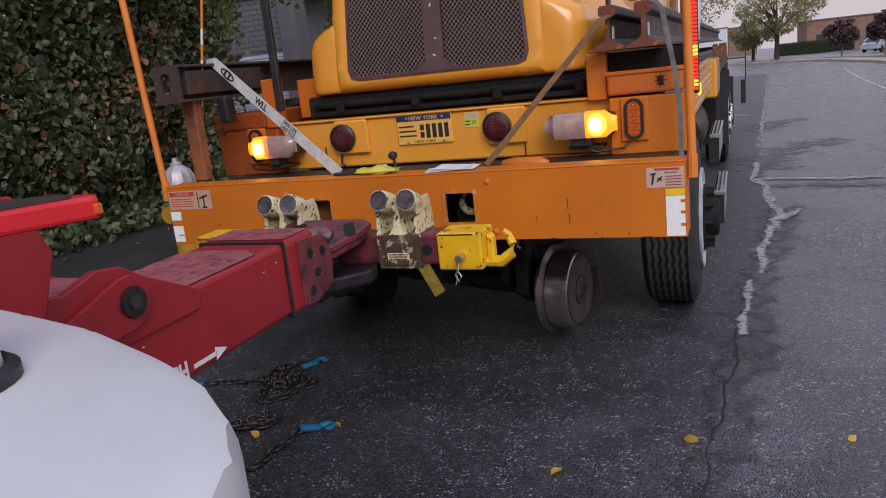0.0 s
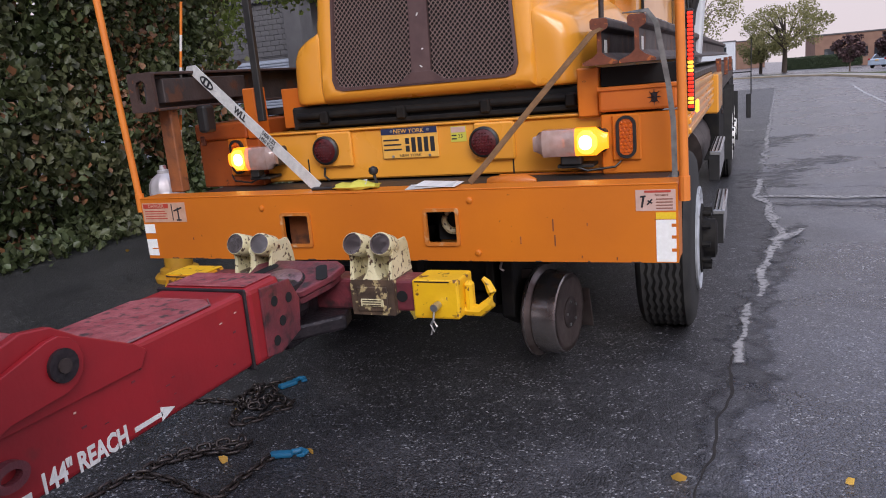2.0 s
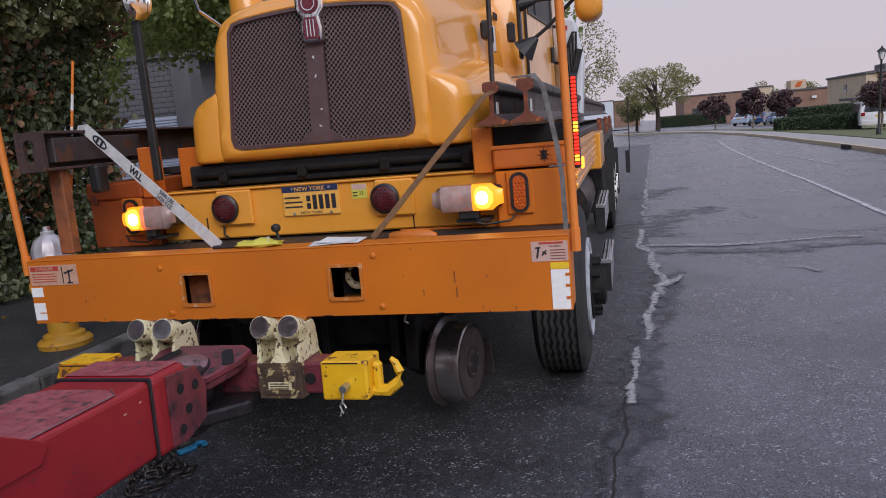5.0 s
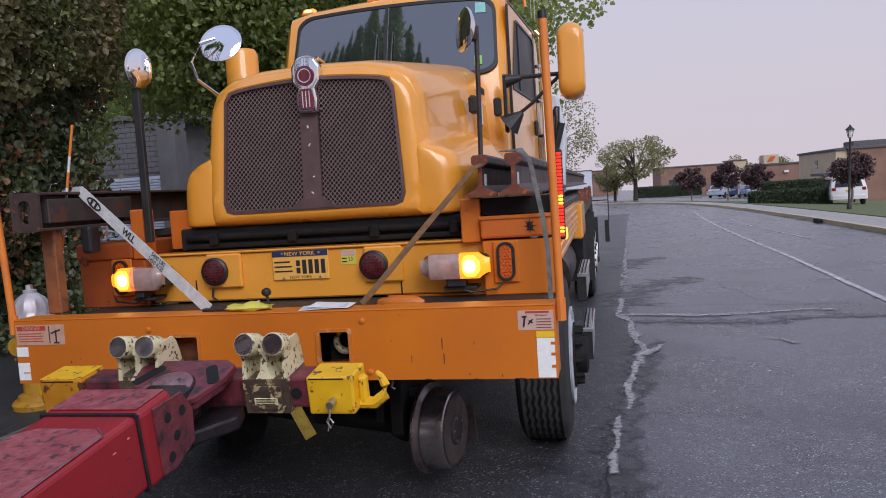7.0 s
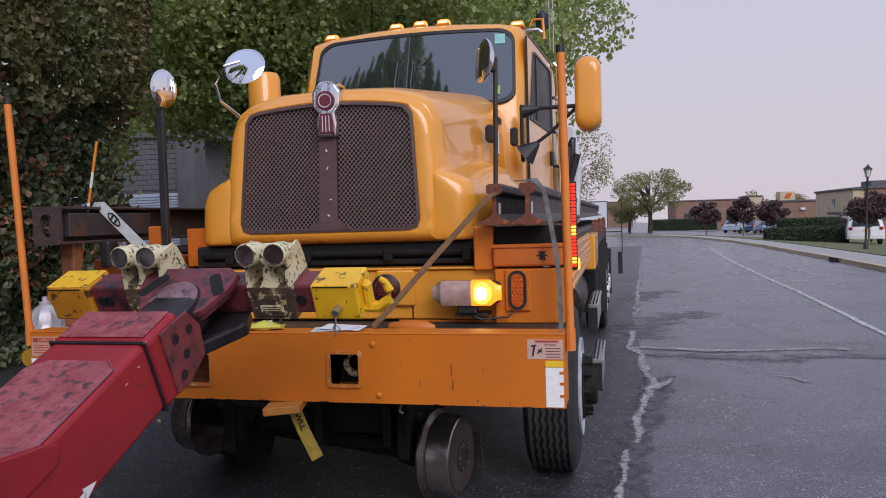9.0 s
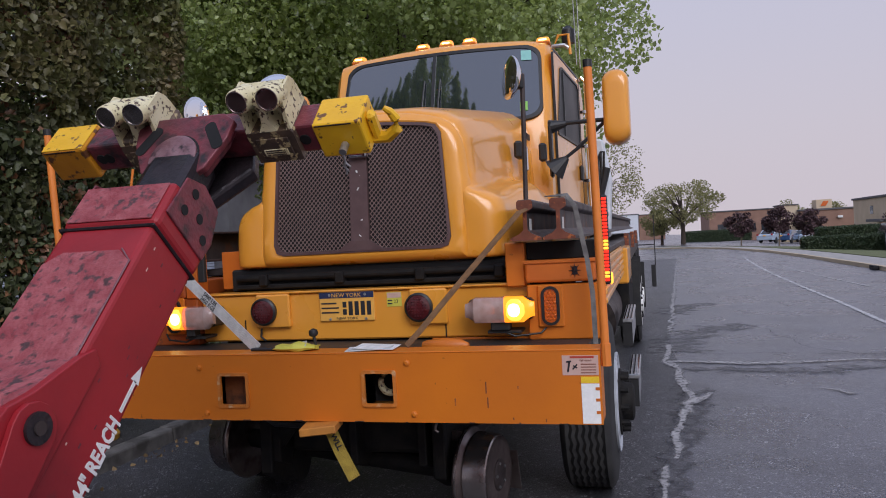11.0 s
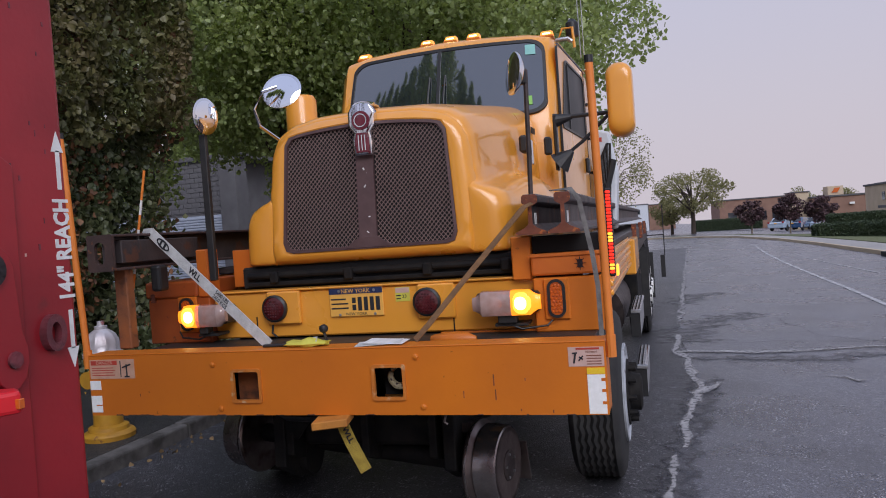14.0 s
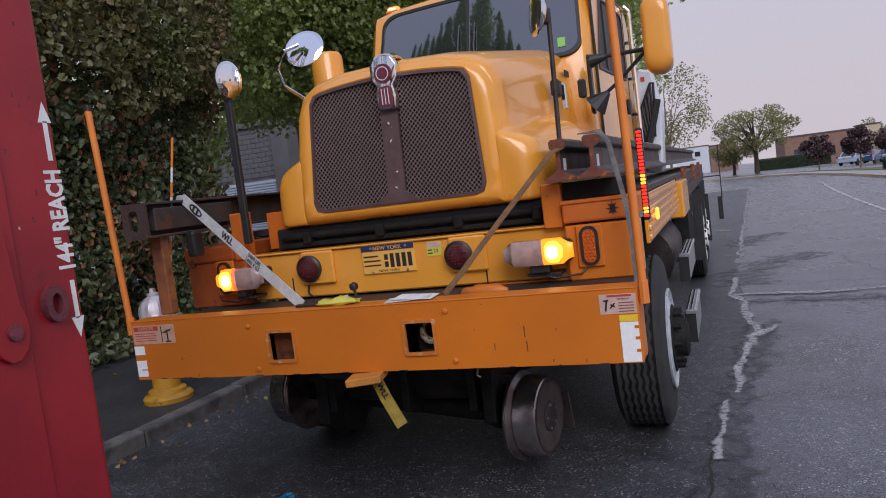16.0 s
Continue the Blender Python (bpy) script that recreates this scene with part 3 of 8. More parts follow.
strip("road_crack", [(1.66, 7.3), (1.62, 6.6), (1.58, 5.9)], 0.15, M["crack"], 0.007, "pale dusty joint along the asphalt", 0.3, 0.03, jag=0.012, seed=55)
strip("road_crack", [(1.58, 6.1), (1.68, 5.65), (1.72, 4.86), (1.77, 4.1), (1.68, 3.4)], 0.17, M["crack"], 0.009, "broad pale crumbling joint along the asphalt", 0.4, 0.03, jag=0.03, seed=6)
strip("road_crack", [(1.70, 3.80), (1.80, 3.98), (1.90, 4.12), (1.96, 4.3)], 0.16, M["crack"], 0.012, "pale crumbling patch on the asphalt", 0.4, 0.03, jag=0.02, seed=66)
strip("road_crack", [(1.71, 3.7), (1.64, 3.1), (1.60, 2.6), (1.58, 2.15)], 0.11, M["crack"], 0.010, "thin pale crumbling joint along the asphalt", 0.5, 0.03, jag=0.02, seed=25)
strip("road_crack", [(1.50, 2.1), (1.48, 1.7), (1.465, 1.35), (1.46, 1.0)], 0.085, M["crack"], 0.010, "pale dusty crumbs along the joint", 0.4, 0.03, jag=0.02, seed=27)
strip("road_crack", [(1.54, 5.95), (1.80, 5.95), (2.05, 5.93), (2.45, 5.84), (2.9, 5.84)], 0.27, M["crack"], 0.010, "broad pale cross joint over the asphalt", 0.3, 0.05, jag=0.02, seed=8)
strip("road_crack", [(2.6, 5.83), (3.0, 5.86), (3.6, 6.0), (4.0, 5.95)], 0.12, M["crack"], 0.011, "thin pale cross joint over the asphalt", 0.5, 0.05, jag=0.02, seed=81)
strip("road_crack", [(1.95, 7.9), (2.2, 8.1), (2.4, 8.1)], 0.12, M["crack"], 0.010, "pale crumbs beside the joint", 0.5, 0.04, jag=0.03, seed=32)
strip("road_crack", [(1.50, 9.6), (1.62, 9.4), (1.76, 9.6)], 0.12, M["crack"], 0.010, "pale crumbs beside the joint", 0.5, 0.04, jag=0.02, seed=33)
strip("road_crack", [(1.25, 14.3), (1.6, 14.0), (1.95, 14.1)], 0.32, M["crack"], 0.010, "pale cross joint beside the truck", 0.4, 0.06, jag=0.02, seed=34)
strip("road_crack", [(2.9, 4.55), (3.05, 4.45), (3.15, 4.25)], 0.10, M["crack"], 0.010, "pale scuff on the asphalt", 0.5, 0.04, jag=0.02, seed=35)
strip("damp_stain", [(1.70, 6.5), (1.80, 7.5), (1.98, 8.3), (2.5, 8.9), (3.0, 9.1)], 1.0, M["damp"], 0.004, "dark damp stain on the asphalt", 0.4, 0.08, category="stain", jag=0.15, seed=41)
strip("damp_stain", [(1.76, 10.6), (1.98, 11.7), (2.3, 12.3), (2.7, 12.5)], 0.9, M["damp"], 0.0045, "dark damp stain on the asphalt", 0.4, 0.08, category="stain", jag=0.12, seed=42)
strip("damp_stain", [(1.62, 5.5), (2.2, 5.5), (2.8, 5.35), (3.6, 5.55), (4.6, 5.5)], 0.5, M["damp"], 0.005, "dark damp stain along the cross joint", 0.5, 0.06, category="stain", jag=0.06, seed=43)
strip("damp_stain", [(1.80, 4.6), (1.76, 3.6), (1.62, 2.6), (1.52, 1.6), (1.42, 0.2), (1.36, -0.8)], 0.42, M["damp"], 0.0055, "dark damp stain along the joint", 0.4, 0.05, category="stain", jag=0.05, seed=44)
strip("open_crack", [(1.30, -1.2), (1.345, -0.3), (1.42, 0.5), (1.45, 1.45)], 0.011, M["fissure"], 0.006, "dark open crack in the asphalt", 0.5, 0.012, jag=0.03, seed=9)
strip("road_line", [(4.55, 3.0), (4.66, 8.0), (4.8, 14.6), (4.89, 17.6), (5.01, 21.3), (5.3, 27.4), (5.65, 33.0), (6.0, 37.4), (6.0, 40)], 0.085, M["line"], 0.008, "worn white line along the road", 0.25, 0.15, jag=0.006, seed=15)
strip("road_line", [(6.10, 15.5), (5.98, 20.3), (5.95, 23.0), (6.15, 27.0)], 0.05, M["line"], 0.008, "faint worn line beside the lane", 0.4, 0.15, jag=0.01, seed=17)
strip("open_crack", [(3.0, 8.6), (3.15, 7.6), (3.3, 6.9), (3.7, 6.4), (4.2, 6.3)], 0.007, M["fissure"], 0.006, "thin dark crack in the asphalt", 0.5, 0.05, jag=0.05, seed=18)
strip("open_crack", [(2.0, 6.45), (2.8, 6.5), (3.6, 6.35), (4.6, 6.55)], 0.007, M["fissure"], 0.0065, "thin dark crack in the asphalt", 0.5, 0.05, jag=0.05, seed=19)
rnd = random.Random(77)
crumbs = None
for k in range(46):
    x, y = rnd.uniform(1.9, 4.6), rnd.uniform(2.5, 11)
    r = rnd.uniform(0.006, 0.018)
    crumbs = lathe([(r, 0.0), (r * 0.8, r * 0.5), (r * 0.2, r * 0.7)], 6, (x, y, 0.0), "z", crumbs)
tagged(part("asphalt_crumbs", crumbs, M["crack"], base=(3, 6, 0)), "loose crumbs and grit on the road", "grit", "", "stuff")

# kerb and path beside the truck
for k in range(12):
    y0 = -1.2 + k * 1.2
    b = bx(-2.62, -2.46, y0 + 0.006, y0 + 1.194, -0.15, 0.12 + 0.004 * math.sin(k * 2.1), 0.018, 2)
    tagged(part("kerb_stone", b, M["kerb"], base=(-2.54, y0 + 0.6, 0)), "weathered grey concrete kerb stone at the road edge", "kerb", "kerb stones", "structure")
b = bx(-5.3, -2.622, -6, 15, -0.1, 0.112, 0)
tagged(part("side_path", b, M["apron"], base=(-4, 4, 0)), "dark asphalt path between kerb and hedge", "path", "", "structure")
b = bx(-14, -5.302, -6, 40, -0.1, 0.10, 0)
tagged(part("planting_bed", b, M["soil"], base=(-8, 4, 0)), "dark leafy soil under the hedge and trees", "soil", "", "structure")

# far kerb, pavement and lawn over the road: rows of blocks that follow the bend
KERB = [(7.6, 2), (7.85, 9), (7.95, 16.2), (8.17, 23.7), (8.28, 35), (8.1, 44.6), (6.9, 56), (4.5, 64), (0.5, 70), (-6, 74)]


def band(name, line, off0, off1, top, material, label, category):
    loops = []
    for i, (x, y) in enumerate(line):
        a, c = line[max(i - 1, 0)], line[min(i + 1, len(line) - 1)]
        d = Vector((c[0] - a[0], c[1] - a[1], 0)).normalized()
        s = Vector((d.y, -d.x, 0))
        p, q = Vector((x, y, 0)) + s * off0, Vector((x, y, 0)) + s * off1
        g = ground_z(x, y)
        loops.append([(p.x, p.y, g - 0.1), (p.x, p.y, g + top), (q.x, q.y, ground_z(q.x, q.y) + top), (q.x, q.y, ground_z(q.x, q.y) - 0.1)])
    tagged(part(name, loft(loops), material, base=(8, 20, 0)), label, category, "", "structure")


band("far_kerb", KERB, 0.0, 0.16, 0.13, M["tan"], "pale concrete kerb round the bend of the road", "kerb")
band("far_pavement", KERB, 0.162, 1.7, 0.125, M["walkway"], "pale concrete pavement behind the far kerb", "pavement")
band("far_lawn", KERB, 1.702, 60, 0.12, M["grass"], "mown green lawn behind the pavement", "lawn")
b = prism(rounded(0.55, 0.14, 0.03), "x", 7.97, 8.1)
bmesh.ops.translate(b, verts=b.verts, vec=(0, 22.6, -0.09))
tagged(part("drain_inlet", b, M["dark"], base=(8, 22.6, -0.1)), "black drain opening in the far kerb", "drain", "", "structure")


# ---------------------------------------------------------------- the rail truck
truck = thing("rail_truck", (0, 1.5, 0), "yellow hi-rail flatbed truck with lit lamps parked on asphalt", "truck")

# bumper: deep orange beam with two framed square holes
W = 1.27
HOLES = [(-0.385, 0.945, 0.135), (0.325, 0.952, 0.135)]


def holed_plate(x0, x1, z0, z1, y0, y1, holes):
    """A plate in the x-z plane with square holes through it, in columns between the holes."""
    own = None
    x = x0
    for cx, cz, s in sorted(holes):
        own = bx(x, cx - s / 2, y0, y1, z0, z1, 0, bm=own)
        own = bx(cx - s / 2, cx + s / 2, y0, y1, z0, cz - s / 2, 0, bm=own)
        own = bx(cx - s / 2, cx + s / 2, y0, y1, cz + s / 2, z1, 0, bm=own)
        x = cx + s / 2
    own = bx(x, x1, y0, y1, z0, z1, 0, bm=own)
    bmesh.ops.remove_doubles(own, verts=own.verts, dist=0.0005)
    return own


bumper = part("bumper", holed_plate(-W, W, 0.806, 1.103, 0.0, 0.012, HOLES), M["orange"], truck, "scratched orange steel bumper beam")
part("bumper_top", bx(-W, W, 0.0, 0.135, 1.1035, 1.110, 0.002), M["orange"], bumper)
part("bumper_bottom", bx(-W, W, 0.013, 0.10, 0.806, 0.816, 0.002), M["orange"], bumper)
for s in (-1, 1):
    part("bumper_end", bx(s * W - 0.006 + (0.006 if s < 0 else -0.006), s * W + 0.006 + (0.006 if s < 0 else -0.006), 0.0125, 0.16, 0.806, 1.1033, 0.002), M["orange"], bumper)
for cx, cz, s in HOLES:
    o, i = rounded(s + 0.024, s + 0.024, 0.012, 2, cx, cz), rounded(s - 0.004, s - 0.004, 0.008, 2, cx, cz)
    part("hole_rim", ring(o, i, "y", -0.009, 0.006), M["rimworn"], bumper, "welded orange rim round a square hole")
part("hole_backing", bx(-0.62, -0.30, 0.10, 0.112, 0.85, 1.04, 0.004), M["postrust"], bumper, "rusty plate behind a hole")
hook = sweep([(0.33 + 0.045 * math.cos(a), 0.13, 0.952 + 0.045 * math.sin(a)) for a in np.linspace(1.9, 5.4, 14)], [0.006 + 0.011 * math.sin(k / 13 * 2.6) for k in range(14)], 8)
part("tow_hook", hook, M["cream"], bumper, "pale curved tow hook seen through the hole", True)
# black sheet in place of the shade behind the hole
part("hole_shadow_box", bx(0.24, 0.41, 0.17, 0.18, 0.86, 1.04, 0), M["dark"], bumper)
for x, z in ((-0.56, 1.048), (-0.53, 0.838), (0.456, 1.062), (0.478, 0.842)):
    part("bolt", lathe([(0.014, 0.0), (0.013, -0.006), (0.006, -0.009)], 8, (x, 0, z), "y"), M["orange"], bumper)
for x, z, h in ((0.795, 0.93, 0.05), (0.80, 0.87, 0.045), (0.66, 0.88, 0.03), (-0.98, 0.9, 0.012), (0.93, 0.95, 0.012), (0.905, 0.822, 0.01), (1.04, 0.815, 0.012)):
    part("paint_scratch", bx(x, x + 0.005, -0.0012, 0.002, z, z + h, 0), M["rust"], bumper)
rb = random.Random(12)
for k in range(18):
    x = rb.uniform(-1.2, 1.15)
    w, h = rb.uniform(0.006, 0.06), rb.uniform(0.002, 0.006)
    z = 0.8062
    part("edge_chip", prism([(x, z), (x + w, z), (x + w * 0.8, z + h), (x + w * 0.35, z + h * 0.7), (x + w * 0.1, z + h)], "y", -0.0012, 0.002), M["rustdark"], bumper)
# reflective tape at both ends
part("reflective_tape", bx(1.19, 1.262, -0.002, 0.003, 0.81, 0.972, 0), M["reflect"], bumper, "bright white reflective tape")
part("reflective_tape", bx(1.19, 1.262, -0.0021, 0.003, 0.974, 1.0, 0), M["reflecty"], bumper, "yellow reflective tape")
for z in (0.85, 0.90, 0.945):
    part("tape_tear", bx(1.246, 1.262, -0.003, 0.002, z, z + 0.012, 0), M["orange2"], bumper)
part("reflective_tape", bx(-1.268, -1.205, -0.002, 0.003, 0.822, 0.905, 0), M["reflect"], bumper, "bright white reflective tape")
part("reflective_tape", bx(-1.268, -1.205, -0.002, 0.003, 0.935, 0.98, 0), M["reflect"], bumper, "bright white reflective tape")
part("tape_gap", bx(-1.24, -1.205, -0.003, 0.002, 0.855, 0.86, 0), M["orange2"], bumper)

# warning stickers
sl = part("danger_sticker", bx(-1.262, -1.0, -0.0018, 0.002, 0.99, 1.085, 0), M["sticker"], bumper, "weathered red and white danger sticker")
part("sticker_header", bx(-1.255, -1.10, -0.0028, 0.001, 1.058, 1.08, 0), M["stickerred"], sl)
words("lettering", "DANGER", 0.024, M["sticker"], sl, face_front(-1.175, -0.0030, 1.069))
for k in range(4):
    part("text_bar", bx(-1.25, -1.115 - 0.01 * (k % 2), -0.0028, 0.001, 1.006 + k * 0.012, 1.010 + k * 0.012, 0), M["stickerred"], sl)
pic = bx(-1.083, -1.078, -0.0028, 0.001, 0.998, 1.078, 0)
pic = rod((-1.045, -0.002, 1.0), (-1.045, -0.002, 1.06), 0.004, n=6, bm=pic)
pic = rod((-1.07, -0.002, 1.045), (-1.02, -0.002, 1.06), 0.004, n=6, bm=pic)
pic = bx(-1.06, -1.03, -0.0028, 0.001, 0.996, 1.003, 0, bm=pic)
part("pictogram", pic, M["ink"], sl)
sr = part("warning_sticker", bx(1.118, 1.262, -0.0018, 0.002, 1.006, 1.086, 0), M["stickerpink"], bumper, "faded pink fall hazard warning sticker")
part("sticker_header", bx(1.15, 1.245, -0.0028, 0.001, 1.075, 1.083, 0), M["stickerred"], sr)
words("lettering", "Fall Hazard", 0.0105, M["stickerink"], sr, face_front(1.212, -0.0028, 1.066))
for k in range(4):
    part("text_bar", bx(1.192, 1.252, -0.0028, 0.001, 1.014 + k * 0.0115, 1.0175 + k * 0.0115, 0), M["stickerink"], sr)
pic = rod((1.135, -0.002, 1.06), (1.155, -0.002, 1.062), 0.0035, n=6)
pic = rod((1.147, -0.002, 1.058), (1.14, -0.002, 1.02), 0.004, n=6, bm=pic)
pic = rod((1.16, -0.002, 1.03), (1.178, -0.002, 1.05), 0.003, n=6, bm=pic)
pic = rod((1.162, -0.002, 1.045), (1.178, -0.002, 1.035), 0.003, n=6, bm=pic)
part("pictogram", pic, M["ink"], sr)
part("tape_side", bx(1.264, 1.285, 0.02, 0.10, 1.045, 1.088, 0.002), M["stickerpink"], bumper)

# deck behind the bumper and the plate panel
# black stands for the dark gap between bumper top and panel
part("front_deck", bx(-1.2, 1.2, 0.137, 0.62, 1.05, 1.075, 0.004), M["black"], truck, "black deck sheet for the dark gap behind the bumper")
panel = part("front_panel", bx(-0.92, 1.245, 0.60, 0.66, 1.085, 1.335, 0.008), M["yellow"], truck, "yellow panel that carries plate and lamps")
part("panel_top_lip", bx(-0.92, 0.90, 0.585, 0.72, 1.336, 1.347, 0.003), M["yellow"], panel)
part("panel_foot", bx(0.40, 1.16, 0.585, 0.60, 1.062, 1.084, 0.003), M["orange"], panel)
for x in (-0.66, 0.47):
    part("panel_seam", bx(x, x + 0.006, 0.596, 0.602, 1.075, 1.20, 0), M["dark"], panel)
part("cable", sweep([(-0.555, 0.59, 1.16), (-0.56, 0.585, 1.11), (-0.53, 0.58, 1.087)], 0.006), M["plastic"], panel)
# round dark lamps on raised pads
for x in (-0.525, 0.345):
    pad = part("lamp_pad", bx(x - 0.055, x + 0.145, 0.575, 0.601, 1.155, 1.335, 0.008), M["yellow"], panel)
    part("lamp_rim", lathe([(0.073, 0.578), (0.074, 0.556), (0.064, 0.548), (0.062, 0.556)], 26, (x, 0, 1.245), "y"), M["plastic"], pad, "black rubber rim", True)
    part("lamp_lens", lathe([(0.062, 0.560), (0.062, 0.552), (0.041, 0.545), (0.02, 0.542)], 26, (x, 0, 1.245), "y"), M["redlens"], pad, "dark red round lamp lens", True)
    dots = None
    for i in range(-3, 4):
        for j in range(-3, 4):
            if i * i + j * j < 11:
                dots = bx(x + i * 0.0145 - 0.0045, x + i * 0.0145 + 0.0045, 0.540, 0.548, 1.245 + j * 0.0145 - 0.0045, 1.245 + j * 0.0145 + 0.0045, 0.002, bm=dots)
    part("lens_dots", dots, M["redlens"], pad)
# plate with its number as plain bars
plate = part("number_plate", bx(-0.209, 0.098, 0.588, 0.5995, 1.182, 1.336, 0.004), M["plateyellow"], panel, "yellow number plate with navy top band")
part("plate_band", bx(-0.207, 0.096, 0.5865, 0.59, 1.303, 1.334, 0), M["navy"], plate)
words("lettering", "NEW YORK", 0.030, M["plateyellow"], plate, face_front(-0.055, 0.5855, 1.317), squeeze=1.05)
words("lettering", "NEW YORK", 0.020, M["ink"], plate, face_front(-0.055, 0.5872, 1.196), squeeze=1.15)
for k in range(4):
    part("number_bar", bx(-0.045 + k * 0.034, -0.022 + k * 0.034, 0.5868, 0.589, 1.212, 1.285, 0.002), M["ink"], plate)
for k in range(2):
    part("number_bar", bx(-0.078, -0.056, 0.5868, 0.589, 1.215 + k * 0.038, 1.245 + k * 0.038, 0.002), M["ink"], plate)
for k in range(3):
    part("text_bar", bx(-0.198, -0.10 - 0.012 * (k == 2), 0.5868, 0.589, 1.224 + k * 0.024, 1.232 + k * 0.024, 0), M["ink"], plate)
for x, z in ((-0.15, 1.319), (0.05, 1.319), (-0.15, 1.193), (0.05, 1.193)):
    part("screw", lathe([(0.008, 0.587), (0.006, 0.583)], 10, (x, 0, z), "y"), M["alu"], plate)
insp = part("inspection_sticker", bx(0.165, 0.245, 0.597, 0.601, 1.25, 1.325, 0), M["lime"], panel, "yellow green inspection sticker")
part("sticker_top", bx(0.168, 0.242, 0.5955, 0.598, 1.295, 1.322, 0), M["stickerpink"], insp)
words("lettering", "23", 0.026, M["ink"], insp, face_front(0.215, 0.596, 1.275))
for k in range(2):
    part("text_bar", bx(0.17, 0.195, 0.5955, 0.598, 1.262 + k * 0.016, 1.268 + k * 0.016, 0), M["ink"], insp)

# head lamps: clear part towards the middle, lit amber part outside
def headlamp(x_in, x_out, zc, y):
    s = 1 if x_out > x_in else -1
    L = abs(x_out - x_in)
    hl = part("headlamp", bx(min(x_in, x_out) + 0.01, max(x_in, x_out) - 0.01, y + 0.05, 0.60, zc - 0.05, zc + 0.05, 0.012), M["plastic"], truck, "clear and amber headlamp, amber half lit")

    def outline(f, k):
        h = 0.062 * k
        return [(f, zc + h * c, y + 0.05 - 0.05 * k * d) for c, d in ((-1, 0), (-0.95, 0.7), (-0.6, 1.0), (0, 1.05), (0.6, 1.0), (0.95, 0.7), (1, 0))]

    def body(f0, f1, k0, k1, steps):
        loops = []
        for i in range(steps + 1):
            u = i / steps
            f = f0 + (f1 - f0) * u
            k = k0 + (k1 - k0) * math.sin(u * math.pi / 2)
            loops.append([(a, c, b) for a, b, c in outline(x_in + s * f * L, k)])
        return loft(loops)
    part("clear_lens", body(0.14, 0.0, 1.0, 0.55, 4), M["clearlens"], hl, "", True)
    part("clear_lens", body(0.58, 0.14, 1.0, 1.0, 2), M["clearlens"], hl, "clear headlamp lens", True)
    part("amber_lens", body(0.58, 0.84, 1.0, 1.0, 2), M["amber"], hl, "lit amber turn lamp", True)
    part("amber_tip", body(0.84, 1.0, 1.0, 0.55, 3), M["amber"], hl, "lit amber turn lamp", True)
    # patches on the lens front draw the bulb's hot spot in steps
    part("lamp_reflector", prism([(x_in + s * 0.735 * L + px, zc + pz) for px, pz in rounded(0.095, 0.104, 0.042, 6)], "y", y - 0.004, y + 0.02, 0.012), M["amberhalo"], hl, "bright amber glow patch on the lens", True)
    part("bulb", prism([(x_in + s * 0.725 * L + px, zc + pz) for px, pz in rounded(0.062, 0.068, 0.028, 6)], "y", y - 0.008, y + 0.02, 0.010), M["ambercore"], hl, "bright hot spot of the lit bulb", True)
    part("reflector", lathe([(0.036, 0.0), (0.034, -0.004), (0.015, -0.004)], 18, (x_in + s * 0.33 * L, y + 0.012, zc), "y"), M["chrome"], hl)
    part("bracket", bx(min(x_in, x_out) + 0.12, max(x_in, x_out) - 0.12, y + 0.03, y + 0.09, zc - 0.10, zc - 0.055, 0.006), M["black"], hl)
    part("bracket_foot", bx(min(x_in, x_out) + 0.10, max(x_in, x_out) - 0.07, y + 0.05, 0.60, zc - 0.115, zc - 0.10, 0.003), M["black"], hl)
    part("cable", sweep([(x_out - s * 0.2, y + 0.05, zc - 0.09), (x_out - s * 0.1, y + 0.06, zc - 0.13), (x_out + s * 0.02, y + 0.08, zc - 0.12), (x_out + s * 0.05, y + 0.1, zc - 0.09)], 0.005), M["plastic"], hl)


headlamp(0.612, 0.945, 1.230, 0.43)
headlamp(-0.765, -1.058, 1.232, 0.43)

# outer lamp boxes
for s in (-1, 1):
    x0, x1 = (0.90, 1.245) if s > 0 else (-1.33, -0.925)
    boxp = part("lamp_box", bx(x0 + 0.004, x1, 0.53 if s > 0 else 0.56, 0.599 if s > 0 else 0.90, 1.075, 1.338 if s > 0 else 1.33, 0.006), M["boxdark"] if s < 0 else M["orange"], truck, "orange steel lamp box")
    xo = 1.016 if s > 0 else -1.06
    plate_y = 0.515 if s > 0 else 0.545
    part("lamp_plate", bx(xo - 0.062, xo + 0.062, plate_y, plate_y + 0.015, 1.135, 1.335, 0.006), M["orange"], boxp)
    o, i = rounded(0.086, 0.185, 0.042, 6, xo, 1.238), rounded(0.060, 0.16, 0.029, 6, xo, 1.238)
    part("lamp_rim", ring(o, i, "y", plate_y - 0.016, plate_y + 0.002), M["plastic"], boxp, "black rubber rim")
    part("marker_lens", prism(rounded(0.058, 0.158, 0.028, 6, xo, 1.238), "y", plate_y - 0.012, plate_y + 0.001), M["orangelens"], boxp, "amber oval marker lens")
    dots = None
    for i in range(-1, 2):
        for j in range(-4, 5):
            xx, zz = xo + (i + 0.5 * (j % 2) - 0.25) * 0.017, 1.238 + j * 0.0155
            dots = lathe([(0.007, plate_y - 0.012), (0.005, plate_y - 0.0165)], 8, (xx, 0, zz), "y", dots)
    part("lens_dots", dots, M["orangelens"], boxp)
up = part("upper_box", bx(0.90, 1.235, 0.52, 0.98, 1.348, 1.452, 0.012, 2), M["orange2"], truck, "orange steel box under the rails")
part("box_lip", bx(0.895, 1.24, 0.512, 0.53, 1.438, 1.456, 0.003), M["orange2"], up)
